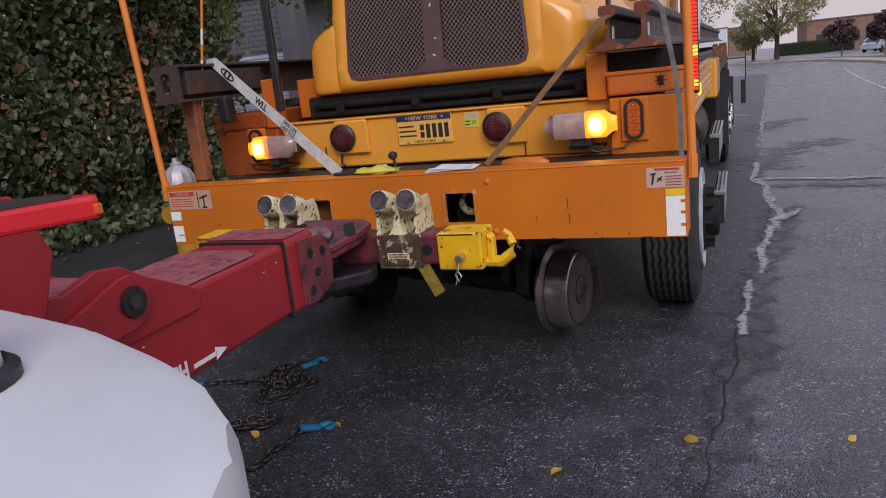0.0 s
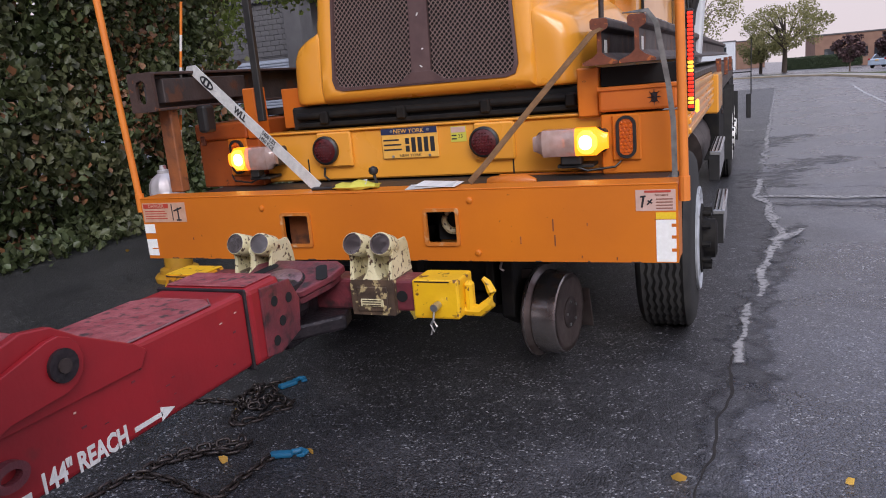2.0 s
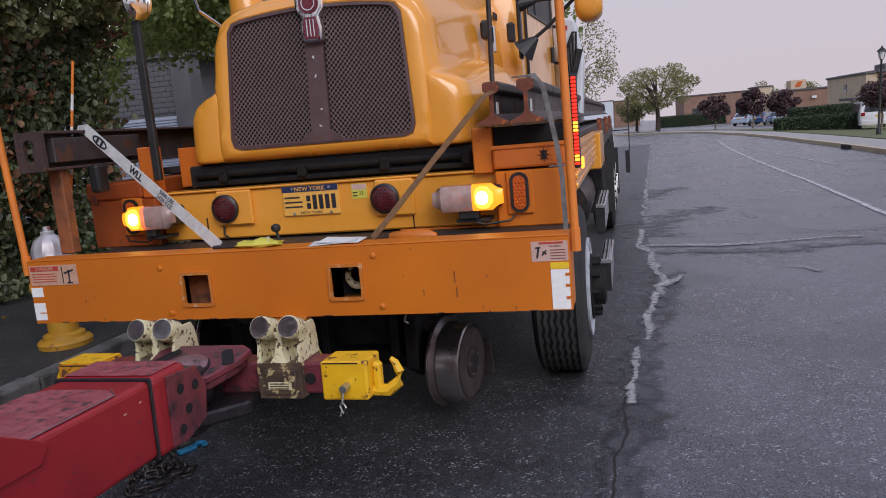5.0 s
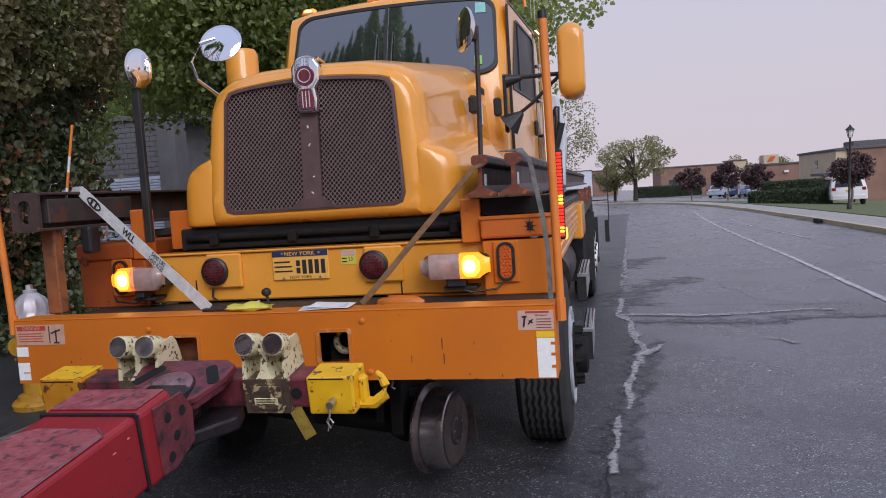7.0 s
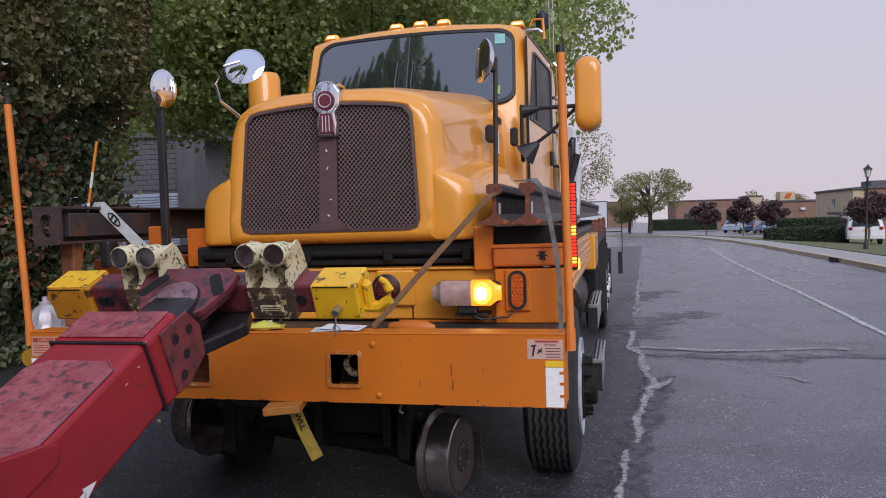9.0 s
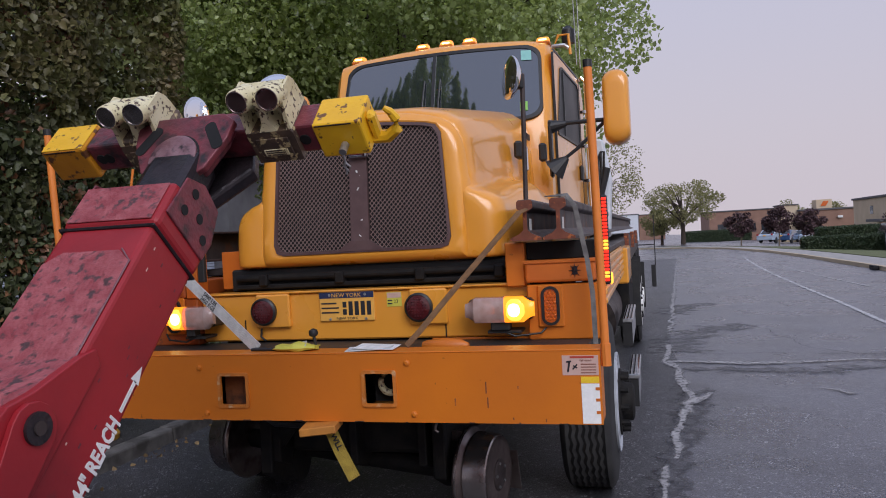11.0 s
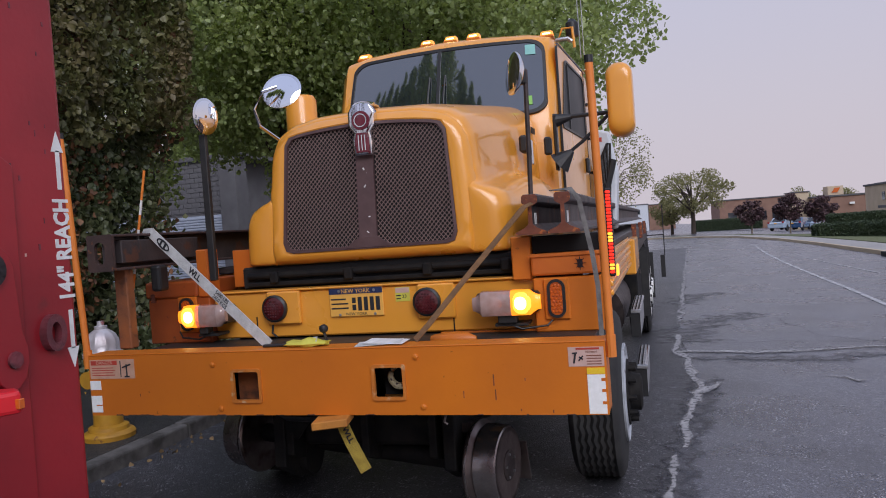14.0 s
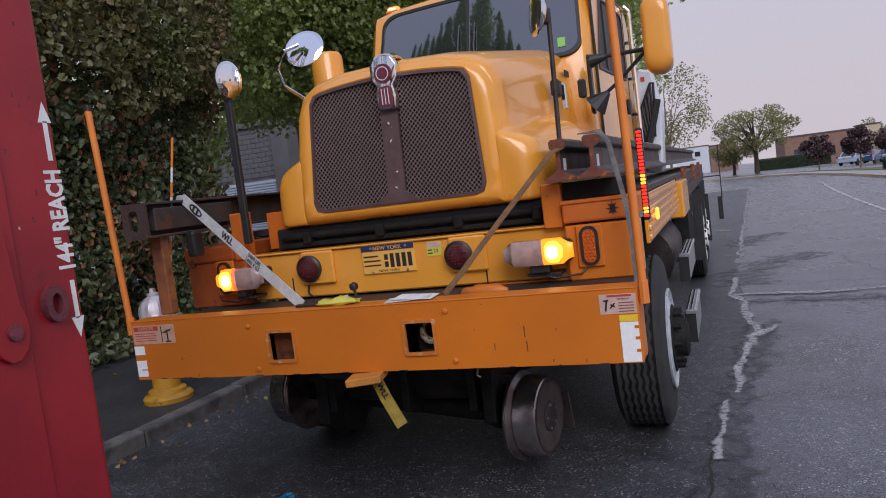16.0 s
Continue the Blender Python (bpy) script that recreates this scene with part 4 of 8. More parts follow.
grease = bx(1.125, 1.150, 0.515, 0.521, 1.38, 1.42, 0.004)
for a in range(0, 360, 45):
    grease = rod((1.137, 0.517, 1.40), (1.137 + 0.028 * math.cos(radians(a)), 0.517, 1.40 + 0.034 * math.sin(radians(a))), 0.004, 0.001, 5, grease)
part("grease_stain", grease, M["greasy"], up)
upl = part("upper_box", bx(-1.335, -0.99, 0.55, 0.98, 1.332, 1.425, 0.014, 3), M["boxdark"], truck, "orange steel box lid on the lamp box")
part("latch", bx(-1.30, -1.27, 0.545, 0.565, 1.31, 1.36, 0.004), M["rust"], upl)
# stakes that hold the rails
part("stake", bx(-0.985, -0.912, 0.55, 0.66, 1.33, 1.595, 0.006), M["orange2"], truck, "orange steel stake")
# darker orange here puts the shade of the recess into the colour
part("stake_web", bx(-0.905, -0.66, 0.80, 0.815, 1.36, 1.575, 0.002), M["orange2"], truck)
part("stake", bx(0.80, 0.895, 0.56, 0.70, 1.33, 1.545, 0.006), M["orange"], truck, "orange steel stake")
part("rusty_post", bx(-1.195, -1.12, 0.14, 0.20, 1.113, 1.535, 0.006), M["postrust"], truck, "orange rusty steel post under the load")
part("rubber_stop", bx(-1.10, -1.04, 0.30, 0.38, 1.39, 1.53, 0.015, 2), M["plastic"], truck)
# the opening under the rails, its shade drawn as a solid black block
part("rest_beam", bx(0.90, 1.235, 0.60, 0.66, 1.456, 1.54, 0.004), M["dark"], truck, "black block in place of the shaded gap under the rails")
# dark gap between panel and nose: near-black parts hold its shade
part("nose_base", bx(-0.80, 0.82, 0.72, 0.80, 1.345, 1.47, 0.01), M["dark"], truck, "near-black band in place of the shaded gap under the nose")
part("nose_bar", rod((-0.75, 0.70, 1.42), (0.78, 0.70, 1.42), 0.02, n=12), M["under"], truck)
part("nose_bar", bx(-0.75, 0.80, 0.68, 0.72, 1.36, 1.385, 0.005), M["under"], truck)
for x in (-0.6, -0.15, 0.3, 0.72):
    part("nose_lug", bx(x, x + 0.05, 0.66, 0.73, 1.375, 1.44, 0.008), M["under"], truck)

# hood: sections from the nose to the cowl, with wheel arches that flare out
def hood_section(y, hw, top, flare, out, low):
    half = [(0.0, top), (0.30 * hw / 0.6, top - 0.012), (hw - 0.13, top - 0.045), (hw - 0.045, top - 0.10), (hw, top - 0.20), (hw + 0.012, top - 0.36),
            (hw + 0.02 + 0.10 * flare * (out - hw), 1.92), (hw + 0.02 + 0.45 * flare * (out - hw), 1.86), (hw + 0.02 + 0.82 * flare * (out - hw), 1.79), (hw + 0.02 + flare * (out - hw), 1.66), (hw + 0.02 + flare * (out - hw), low)]
    return [(x, y, z) for x, z in half] + [(-x, y, z) for x, z in reversed(half[1:])]


CX = 0.012
secs = [hood_section(y, hw, top, 0.0, 0.8, low) for y, hw, top, low in
        ((0.690, 0.545, 2.235, 1.475), (0.735, 0.575, 2.275, 1.475), (0.79, 0.592, 2.298, 1.475), (0.86, 0.60, 2.312, 1.475), (1.0, 0.612, 2.335, 1.475),
         (1.35, 0.64, 2.38, 1.50), (1.75, 0.67, 2.43, 1.52), (2.05, 0.69, 2.465, 1.55), (2.22, 0.70, 2.48, 1.55))]
hood_bm = loft([[(x + CX, y, z) for x, y, z in s] for s in secs[1:]])
# front fenders: humps that swell out of the hood side over the wheels
for s in (-1, 1):
    loops = []
    for y, out, top, low in ((0.672, 0.655, 1.76, 1.52), (0.676, 0.70, 1.79, 1.482), (0.70, 0.745, 1.812, 1.475), (0.76, 0.775, 1.825, 1.475), (0.90, 0.79, 1.835, 1.475), (1.2, 0.82, 1.885, 1.475), (1.55, 0.85, 1.915, 1.49), (1.9, 0.86, 1.885, 1.52), (2.2, 0.86, 1.81, 1.55)):
        blend = 0.10 if y > 0.8 else 0.035
        sec = [(0.45 if y > 0.74 else 0.555, low), (0.45 if y > 0.74 else 0.555, top + blend), (0.585, top + blend), (0.605, top + 0.45 * blend), (0.645, top + 0.1 * blend), (out - 0.085, top - 0.012), (out - 0.035, top - 0.045), (out - 0.008, top - 0.10), (out, top - 0.18), (out + 0.004, low + 0.03), (out, low)]
        loops.append([(CX + s * x, y, z) for x, z in sec])
    hood_bm = loft(loops, bm=hood_bm)
hood = part("hood", hood_bm, M["yellow"], truck, "glossy yellow rounded hood with flared fenders", True)
rem = hood.modifiers.new("shell", "REMESH")
rem.mode, rem.voxel_size, rem.use_smooth_shade = "VOXEL", 0.013, True
smo = hood.modifiers.new("smooth", "SMOOTH")
smo.factor, smo.iterations = 0.5, 13


def nose_loop(inset, y, n=64):
    """The nose outline in the front view, drawn in by an inset."""
    s = secs[1]
    pts = [(x, z) for x, _, z in s]
    half = pts[:11]
    out = []
    ring_pts = half + [(-x, z) for x, z in reversed(half[1:])]
    per = [0.0]
    ring_pts.append(ring_pts[0])
    for a, b in zip(ring_pts, ring_pts[1:]):
        per.append(per[-1] + math.hypot(b[0] - a[0], b[1] - a[1]))
    for k in range(n):
        d = per[-1] * k / n
        i = max(j for j in range(len(per) - 1) if per[j] <= d)
        u = (d - per[i]) / max(1e-9, per[i + 1] - per[i])
        x = ring_pts[i][0] + u * (ring_pts[i + 1][0] - ring_pts[i][0])
        z = ring_pts[i][1] + u * (ring_pts[i + 1][1] - ring_pts[i][1])
        cx, cz = 0.0, 1.87
        dx, dz = x - cx, z - cz
        out.append((CX + dx * (1 - inset / 0.66), y + 0.05 * max(0, (z - 1.5)) / 0.75, cz + dz * (1 - inset / 0.41)))
    return out


def grille_loop(grow, y, n=64):
    # trapezoid opening with rounded corners, started at the top middle like the nose outline
    w0, w1, z0, z1, r = 0.495 + grow, 0.462 + grow, 1.54 - grow, 2.165 + grow, 0.05
    raw = []
    for cxs, czs, a0, wv in ((1, 1, 90, w1), (1, -1, 0, w0), (-1, -1, -90, w0), (-1, 1, -180, w1)):
        for k in range(7):
            a = radians(a0 - 90 * k / 6)
            zc = (z1 - r) if czs > 0 else (z0 + r)
            raw.append((cxs * (wv - r) + r * math.cos(a), zc + r * math.sin(a)))
    raw = [(0.0, z1)] + raw + [(0.0, z1)]
    per = [0.0]
    for a, b in zip(raw, raw[1:]):
        per.append(per[-1] + math.hypot(b[0] - a[0], b[1] - a[1]))
    out = []
    for k in range(n):
        d = per[-1] * k / n
        i = max(j for j in range(len(per) - 1) if per[j] <= d)
        u = (d - per[i]) / max(1e-9, per[i + 1] - per[i])
        x = raw[i][0] + u * (raw[i + 1][0] - raw[i][0])
        z = raw[i][1] + u * (raw[i + 1][1] - raw[i][1])
        crown = 0.045 * (1 - (x / 0.5) ** 2) * max(0, (z - 1.6) / 0.56)
        out.append((CX + x, y + 0.05 * (z - 1.5) / 0.75, z + crown * (z > 1.9)))
    return out


sur = loft([nose_loop(-0.004, 0.735), nose_loop(0.006, 0.695), nose_loop(0.020, 0.668), nose_loop(0.042, 0.652), grille_loop(0.012, 0.648), grille_loop(0.0, 0.655), grille_loop(-0.004, 0.70)], closed=True, caps=False)
surround = part("grille_surround", sur, M["yellow"], truck, "yellow nose frame round the grille", True)
part("grille_gasket", loft([grille_loop(0.004, 0.652), grille_loop(0.004, 0.642), grille_loop(-0.012, 0.640), grille_loop(-0.014, 0.66)], caps=False), M["grillebar"], surround, "brown grille frame", True)
# black sheet that supplies the shade behind the mesh
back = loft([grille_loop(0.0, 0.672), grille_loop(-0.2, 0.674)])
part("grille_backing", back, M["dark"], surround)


def in_grille(x, z):
    """True inside the crowned, rounded grille opening."""
    dx = abs(x - CX)
    top = 2.163 + 0.045 * (1 - (dx / 0.5) ** 2) * max(0.0, (z - 1.6) / 0.56)
    half = 0.493 - 0.033 * (z - 1.54) / 0.625
    if dx > half or z > top or z < 1.543:
        return False
    cx, cz = dx - (half - 0.05), z - (top - 0.05)
    return not (cx > 0 and cz > 0 and cx * cx + cz * cz > 0.0025)


def lattice(x0, x1, z0, z1, pitch, t):
    """Crossing slanted wires that end at the opening, as thin bars in one mesh."""
    vs, fs = [], []
    for slope in (1.15, -1.15):
        span = (z1 - z0) + abs(slope) * (x1 - x0)
        for i in range(-1, int(span / pitch) + 2):
            c = (z0 - (slope * (x1 - x0) if slope > 0 else 0)) + i * pitch
            run = [x for x in np.linspace(x0, x1, 140) if in_grille(x, c + slope * (x - x0))]
            if len(run) < 3:
                continue
            p, q = (Vector((x, 0, c + slope * (x - x0))) for x in (run[0], run[-1]))
            d = (q - p).normalized()
            nrm = Vector((-d.z, 0, d.x)) * t / 2
            for e in (p, q):
                y = 0.652 + 0.05 * (e.z - 1.5) / 0.75 + (0.0025 if slope > 0 else 0)
                for u, v in ((1, 0), (1, 0.004), (-1, 0.004), (-1, 0)):
                    vs.append((e.x + u * nrm.x, y + v, e.z + u * nrm.z))
            o = len(vs) - 8
            fs += [(o, o + 4, o + 5, o + 1), (o + 1, o + 5, o + 6, o + 2), (o + 2, o + 6, o + 7, o + 3), (o + 3, o + 7, o + 4, o)]
    me = bpy.data.meshes.new("tmp")
    me.from_pydata(vs, [], fs)
    own = bmesh.new()
    own.from_mesh(me)
    bpy.data.meshes.remove(me)
    return own


part("mesh_panel", lattice(-0.482, -0.036, 1.545, 2.21, 0.0275, 0.0028), M["mesh"], surround, "brown diamond mesh")
part("mesh_panel", lattice(0.072, 0.506, 1.545, 2.21, 0.0275, 0.0028), M["mesh"], surround, "brown diamond mesh")
bar = part("grille_bar", loft([[(-0.034, 0.641, 1.545), (0.07, 0.641, 1.545), (0.07, 0.66, 1.545), (-0.034, 0.66, 1.545)], [(-0.03, 0.681, 2.15), (0.066, 0.681, 2.15), (0.066, 0.70, 2.15), (-0.03, 0.70, 2.15)]]), M["grillebar"], surround, "chipped brown middle bar")
part("bar_foot", prism([(-0.12, 1.543), (0.155, 1.543), (0.07, 1.60), (-0.034, 1.60)], "y", 0.641, 0.655, 0.002), M["grillebar"], surround)
for k, z in enumerate((1.62, 1.70, 1.87, 1.95)):
    part("chip", turned(bx(0.01 + 0.017 * (k % 2), 0.026 + 0.013 * (k % 2), 0.640 + 0.05 * (z - 1.5) / 0.75 - 0.003, 0.66, z, z + 0.006, 0.001), (0.02, 0.65, z), 0, 35 - 47 * k, 0), M["whitepaint"], bar)
    part("rivet", lathe([(0.006, 0.0), (0.004, -0.006)], 8, (0.02, 0.645 + 0.05 * (z - 1.5) / 0.75, z - 0.03), "y"), M["alu"], bar)
# badge
badge = part("badge", prism([(CX + 0.018 + x, z) for x, z in ((-0.05, 2.03), (0.05, 2.03), (0.058, 2.10), (0.045, 2.15), (0.075, 2.19), (0.075, 2.26), (0.05, 2.30), (0.0, 2.315), (-0.05, 2.30), (-0.075, 2.26), (-0.075, 2.19), (-0.045, 2.15), (-0.058, 2.10))], "y", 0.635, 0.70, 0.010), M["chrome"], truck, "chrome badge with a maroon enamel shield", True)
part("enamel_disc", lathe([(0.052, 0.636), (0.05, 0.628), (0.02, 0.626)], 26, (CX + 0.018, 0, 2.215), "y"), M["badge"], badge, "", True)
part("enamel_bars", prism([(CX + 0.018 + x, z) for x, z in ((-0.036, 2.045), (0.036, 2.045), (0.042, 2.10), (0.03, 2.15), (-0.03, 2.15), (-0.042, 2.10))], "y", 0.629, 0.64, 0.003), M["badge"], badge)
for k in range(3):
    part("badge_rib", bx(CX - 0.004 + k * 0.018, CX + 0.002 + k * 0.018, 0.6265, 0.632, 2.055, 2.14, 0.002), M["chrome"], badge)
part("badge_ring", ring([(CX + 0.018 + 0.036 * math.cos(a), 2.215 + 0.036 * math.sin(a)) for a in np.linspace(0, 6.1, 22)], [(CX + 0.018 + 0.031 * math.cos(a), 2.215 + 0.031 * math.sin(a)) for a in np.linspace(0, 6.1, 22)], "y", 0.624, 0.63), M["chrome"], badge)
part("badge_cap", loft([[(CX + 0.018 + 0.052 * math.cos(a) * k, y, 2.30 + 0.02 * k * math.sin(a) + h) for a in np.linspace(0, 2 * math.pi, 15)[:-1]] for y, k, h in ((0.66, 1.0, 0.0), (0.74, 0.9, 0.015), (0.84, 0.6, 0.02), (0.92, 0.2, 0.015))]), M["chrome"], badge, "", True)

# cab: side outline drawn across, with a crowned roof
PROFILE = [(2.18, 1.50), (2.16, 2.30), (2.20, 2.40), (2.41, 2.95), (2.45, 3.005), (2.53, 3.04), (2.9, 3.065), (3.5, 3.05), (3.85, 3.0), (3.92, 2.85), (3.92, 1.50)]


def widen(y):
    """The cab is broader at its back than at the windscreen."""
    return 1 + 0.115 * max(0.0, min(1.0, (y - 2.2) / 1.7))


def flared(bm):
    for v in bm.verts:
        v.co.x = 0.03 + (v.co.x - 0.03) * widen(v.co.y)
    return bm


cab_loops = []
for x, ins, dz in ((-0.83, 0.09, -0.17), (-0.822, 0.04, -0.12), (-0.78, 0.008, -0.055), (-0.62, 0.0, -0.025), (-0.3, -0.02, -0.008), (0.0, -0.03, 0.0), (0.3, -0.02, -0.008), (0.62, 0.0, -0.025), (0.78, 0.008, -0.055), (0.822, 0.04, -0.12), (0.83, 0.09, -0.17)):
    cab_loops.append([(0.03 + x * widen(y), y + (ins if y < 3 else -ins * 0.5), z + dz * max(0, (z - 2.6)) / 0.4) for y, z in PROFILE])
cab = part("cab", loft(cab_loops), M["yellow"], truck, "yellow day cab with rounded roof", True)


def ws(u, v, off):
    """A point of the windscreen plane: u from -1 to 1 across, v from 0 below to 1 above."""
    y, z = 2.193 + v * (2.400 - 2.193), 2.385 + v * (2.945 - 2.385)
    bow = -0.035 * (1 - u * u)
    return (0.055 + u * 0.752 * (1 - 0.03 * v), y + bow - off * 0.93, z + off * 0.37 - 0.02 * u * u * v)


def dense(pts):
    """The same outline with its long sides cut into short pieces."""
    out = []
    for (x0, y0), (x1, y1) in zip(pts, pts[1:] + pts[:1]):
        d = math.hypot(x1 - x0, y1 - y0)
        k = 14 if d > 1.2 else (6 if d > 0.3 else 1)
        out += [(x0 + (x1 - x0) * i / k, y0 + (y1 - y0) * i / k) for i in range(k)]
    return out


def ws_outline(grow, off, r=0.16):
    return [ws(x, y + 0.5, off) for x, y in dense(rounded(2 + grow * 2.7, 1 + grow * 4.0, r, 6))]


part("windscreen_gasket", loft([ws_outline(0.009, -0.02), ws_outline(0.009, 0.012), ws_outline(-0.012, 0.012), ws_outline(-0.012, -0.01)], caps=False), M["plastic"], cab, "black rubber windscreen seal", True)
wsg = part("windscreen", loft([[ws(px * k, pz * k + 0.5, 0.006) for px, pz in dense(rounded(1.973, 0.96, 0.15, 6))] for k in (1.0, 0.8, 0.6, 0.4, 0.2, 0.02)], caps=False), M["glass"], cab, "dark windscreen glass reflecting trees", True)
part("windscreen_divider", loft([[ws(-0.055 + d, v, o) for d, o in ((-0.016, 0.0), (-0.016, 0.014), (0.016, 0.014), (0.016, 0.0))] for v in (0.0, 0.5, 1.0)]), M["plastic"], cab)
part("windscreen_sticker", loft([[ws(0.82, 0.80, 0.011), ws(0.92, 0.80, 0.011), ws(0.92, 0.94, 0.011), ws(0.82, 0.94, 0.011)], [ws(0.82, 0.80, 0.010), ws(0.92, 0.80, 0.010), ws(0.92, 0.94, 0.010), ws(0.82, 0.94, 0.010)]]), M["mint"], cab, "pale mint sticker on the glass")
part("windscreen_sticker", loft([[ws(0.80, 0.10, 0.011), ws(0.87, 0.10, 0.011), ws(0.87, 0.22, 0.011), ws(0.80, 0.22, 0.011)], [ws(0.80, 0.10, 0.010), ws(0.87, 0.10, 0.010), ws(0.87, 0.22, 0.010), ws(0.80, 0.22, 0.010)]]), M["green"], cab, "green sticker on the glass")
for u in (-0.14, 0.02):
    part("wiper", sweep([ws(u, 0.0, 0.03), ws(u - 0.01, 0.3, 0.035), ws(u - 0.005, 0.62, 0.02)], 0.007, 6), M["plastic"], cab)
for x, z in ((-0.655, 2.985), (-0.13, 3.025), (0.06, 3.03), (0.24, 3.027), (0.795, 2.965)):
    rl = part("roof_marker", bx(x - 0.052, x + 0.052, 2.50, 2.62, z, z + 0.022, 0.006), M["orange"], cab, "amber roof marker lamp")
    part("marker_lens", loft([[(px, py, z + 0.022) for px, py in rounded(0.098, 0.09, 0.012, 3, x, 2.555)], [(px, py, z + 0.052) for px, py in rounded(0.088, 0.06, 0.012, 3, x, 2.562)], [(px, py, z + 0.060) for px, py in rounded(0.07, 0.04, 0.012, 3, x, 2.565)]]), M["rooflens"], rl, "lit amber lens")
    part("marker_bulb", bx(x - 0.03, x + 0.03, 2.512, 2.53, z + 0.028, z + 0.042, 0.005), M["ambercore"], rl)
for x in (-0.4, 0.5):
    part("roof_rivet_lamp", lathe([(0.02, 0), (0.016, 0.016), (0.006, 0.02)], 12, (x, 2.62, 2.985), "z"), M["orange"], cab)
horn = part("roof_horn", sweep([(0.80, 3.0, 3.0), (0.86, 3.0, 3.14), (0.94, 3.0, 3.14), (0.95, 3.0, 2.98)], 0.012), M["yellow"], cab)
part("beacon", lathe([(0.05, 0), (0.055, 0.05), (0.05, 0.11), (0.02, 0.14)], 16, (0.93, 3.1, 3.09), "z"), M["plastic"], cab, "dark beacon lamp", True)
part("antenna", rod((1.02, 3.0, 2.86), (1.02, 3.0, 3.7), 0.004, n=6), M["alu"], cab)
part("antenna", rod((0.99, 3.05, 2.9), (0.985, 3.05, 3.5), 0.004, n=6), M["alu"], cab)
# right side: door, window, handle and grab rails
door = part("door", flared(bx(0.862, 0.873, 2.36, 3.56, 1.62, 2.88, 0.02, 2)), M["yellow"], cab, "yellow cab door with window")
wo = [(2.43, 2.30), (3.44, 2.30), (3.46, 2.34), (3.46, 2.76), (3.42, 2.80), (2.68, 2.80), (2.62, 2.78), (2.43, 2.34)]
part("door_window", flared(prism(wo, "x", 0.868, 0.8755)), M["sideglass"], door, "dark side window glass")
wi = [(2.95 + (y - 2.95) * 1.035, 2.55 + (z - 2.55) * 1.07) for y, z in wo]
part("window_seal", flared(ring(wi, wo, "x", 0.868, 0.882)), M["plastic"], door, "black rubber window seal")
part("vent_bar", flared(bx(0.872, 0.884, 2.70, 2.725, 2.30, 2.79, 0.003)), M["plastic"], door)
part("door_seal", flared(ring(rounded(1.22, 1.29, 0.06, 4, 2.96, 2.25), rounded(1.19, 1.26, 0.05, 4, 2.96, 2.25), "x", 0.861, 0.876)), M["plastic"], door)
part("door_handle", flared(bx(0.874, 0.90, 3.36, 3.46, 2.0, 2.13, 0.012)), M["plastic"], door)
part("grab_rail", flared(sweep([(0.88, 3.66, 2.92), (0.915, 3.66, 2.88), (0.915, 3.66, 1.75), (0.88, 3.66, 1.72)], 0.014)), M["chrome"], cab, "chrome grab rail")
for z in (2.6, 2.3, 2.0):
    part("rail_foot", flared(bx(0.86, 0.915, 3.645, 3.675, z, z + 0.03, 0.004)), M["chrome"], cab)
part("gutter", flared(sweep([(0.80, 2.42, 2.80), (0.862, 2.9, 2.90), (0.862, 3.7, 2.90)], 0.01)), M["yellow"], cab)
part("roof_horn_pipe", sweep([(0.80, 2.62, 2.93), (0.86, 2.62, 2.965), (0.94, 2.62, 2.965), (0.97, 2.62, 2.94)], 0.016), M["alu"], cab, "steel elbow at the roof edge", True)
# fleet number as plain bars on the hood side
for k in range(3):
    part("number_bar", bx(0.712, 0.722, 2.0 + k * 0.05, 2.02 + k * 0.05, 2.22, 2.26, 0), M["ink"], truck)
part("hood_latch", bx(0.73, 0.765, 1.70, 1.74, 1.98, 2.14, 0.008), M["chrome"], truck, "chrome hood latch")
part("hood_latch", bx(0.70, 0.755, 1.56, 1.66, 2.05, 2.16, 0.015), M["plastic"], truck)
# big yellow door mirror on black arms
mir = part("door_mirror", loft([[(1.318 + (px - 1.318) * k, y, 2.365 + (pz - 2.365) * k) for px, pz in rounded(0.170, 0.475, 0.078, 8, 1.318, 2.365)] for y, k in ((1.852, 0.60), (1.856, 0.74), (1.866, 0.86), (1.882, 0.94), (1.905, 0.985), (1.95, 1.0), (2.03, 1.0), (2.04, 0.95))]), M["yellow"], truck, "yellow shell of the door mirror", True)
part("mirror_pane", prism(rounded(0.145, 0.44, 0.05, 5, 1.318, 2.365), "y", 2.04, 2.046), M["mirror"], mir)
part("mirror_arm", sweep([(0.86, 2.05, 2.29), (1.0, 2.03, 2.305), (1.27, 2.0, 2.30)], 0.014), M["plastic"], mir, "black mirror arm")
part("mirror_arm", sweep([(0.90, 2.05, 2.03), (1.05, 2.03, 2.13), (1.25, 2.0, 2.30)], 0.012), M["plastic"], mir, "black mirror arm")
part("arm_boot", rod((0.87, 2.05, 2.29), (0.99, 2.035, 2.303), 0.05, 0.016, 12), M["plastic"], mir)
part("arm_boot", rod((0.885, 2.05, 2.0), (0.98, 2.035, 2.075), 0.085, 0.016, 12), M["plastic"], mir)
part("arm_bracket", bx(0.862, 0.885, 2.0, 2.09, 1.95, 2.33, 0.01), M["plastic"], mir)
part("door_bracket", bx(0.81, 0.86, 1.88, 1.93, 2.05, 2.17, 0.012), M["plastic"], mir)


# round mirrors
def round_mirror(c, face, r, label):
    rmn = part("round_mirror", bmesh_disc(c, face, r), M["chrome"], truck, label, True)
    part("mirror_pane", bmesh_dome(c, face, r * 0.95), M["mirror"], rmn, "", True)
    return rmn


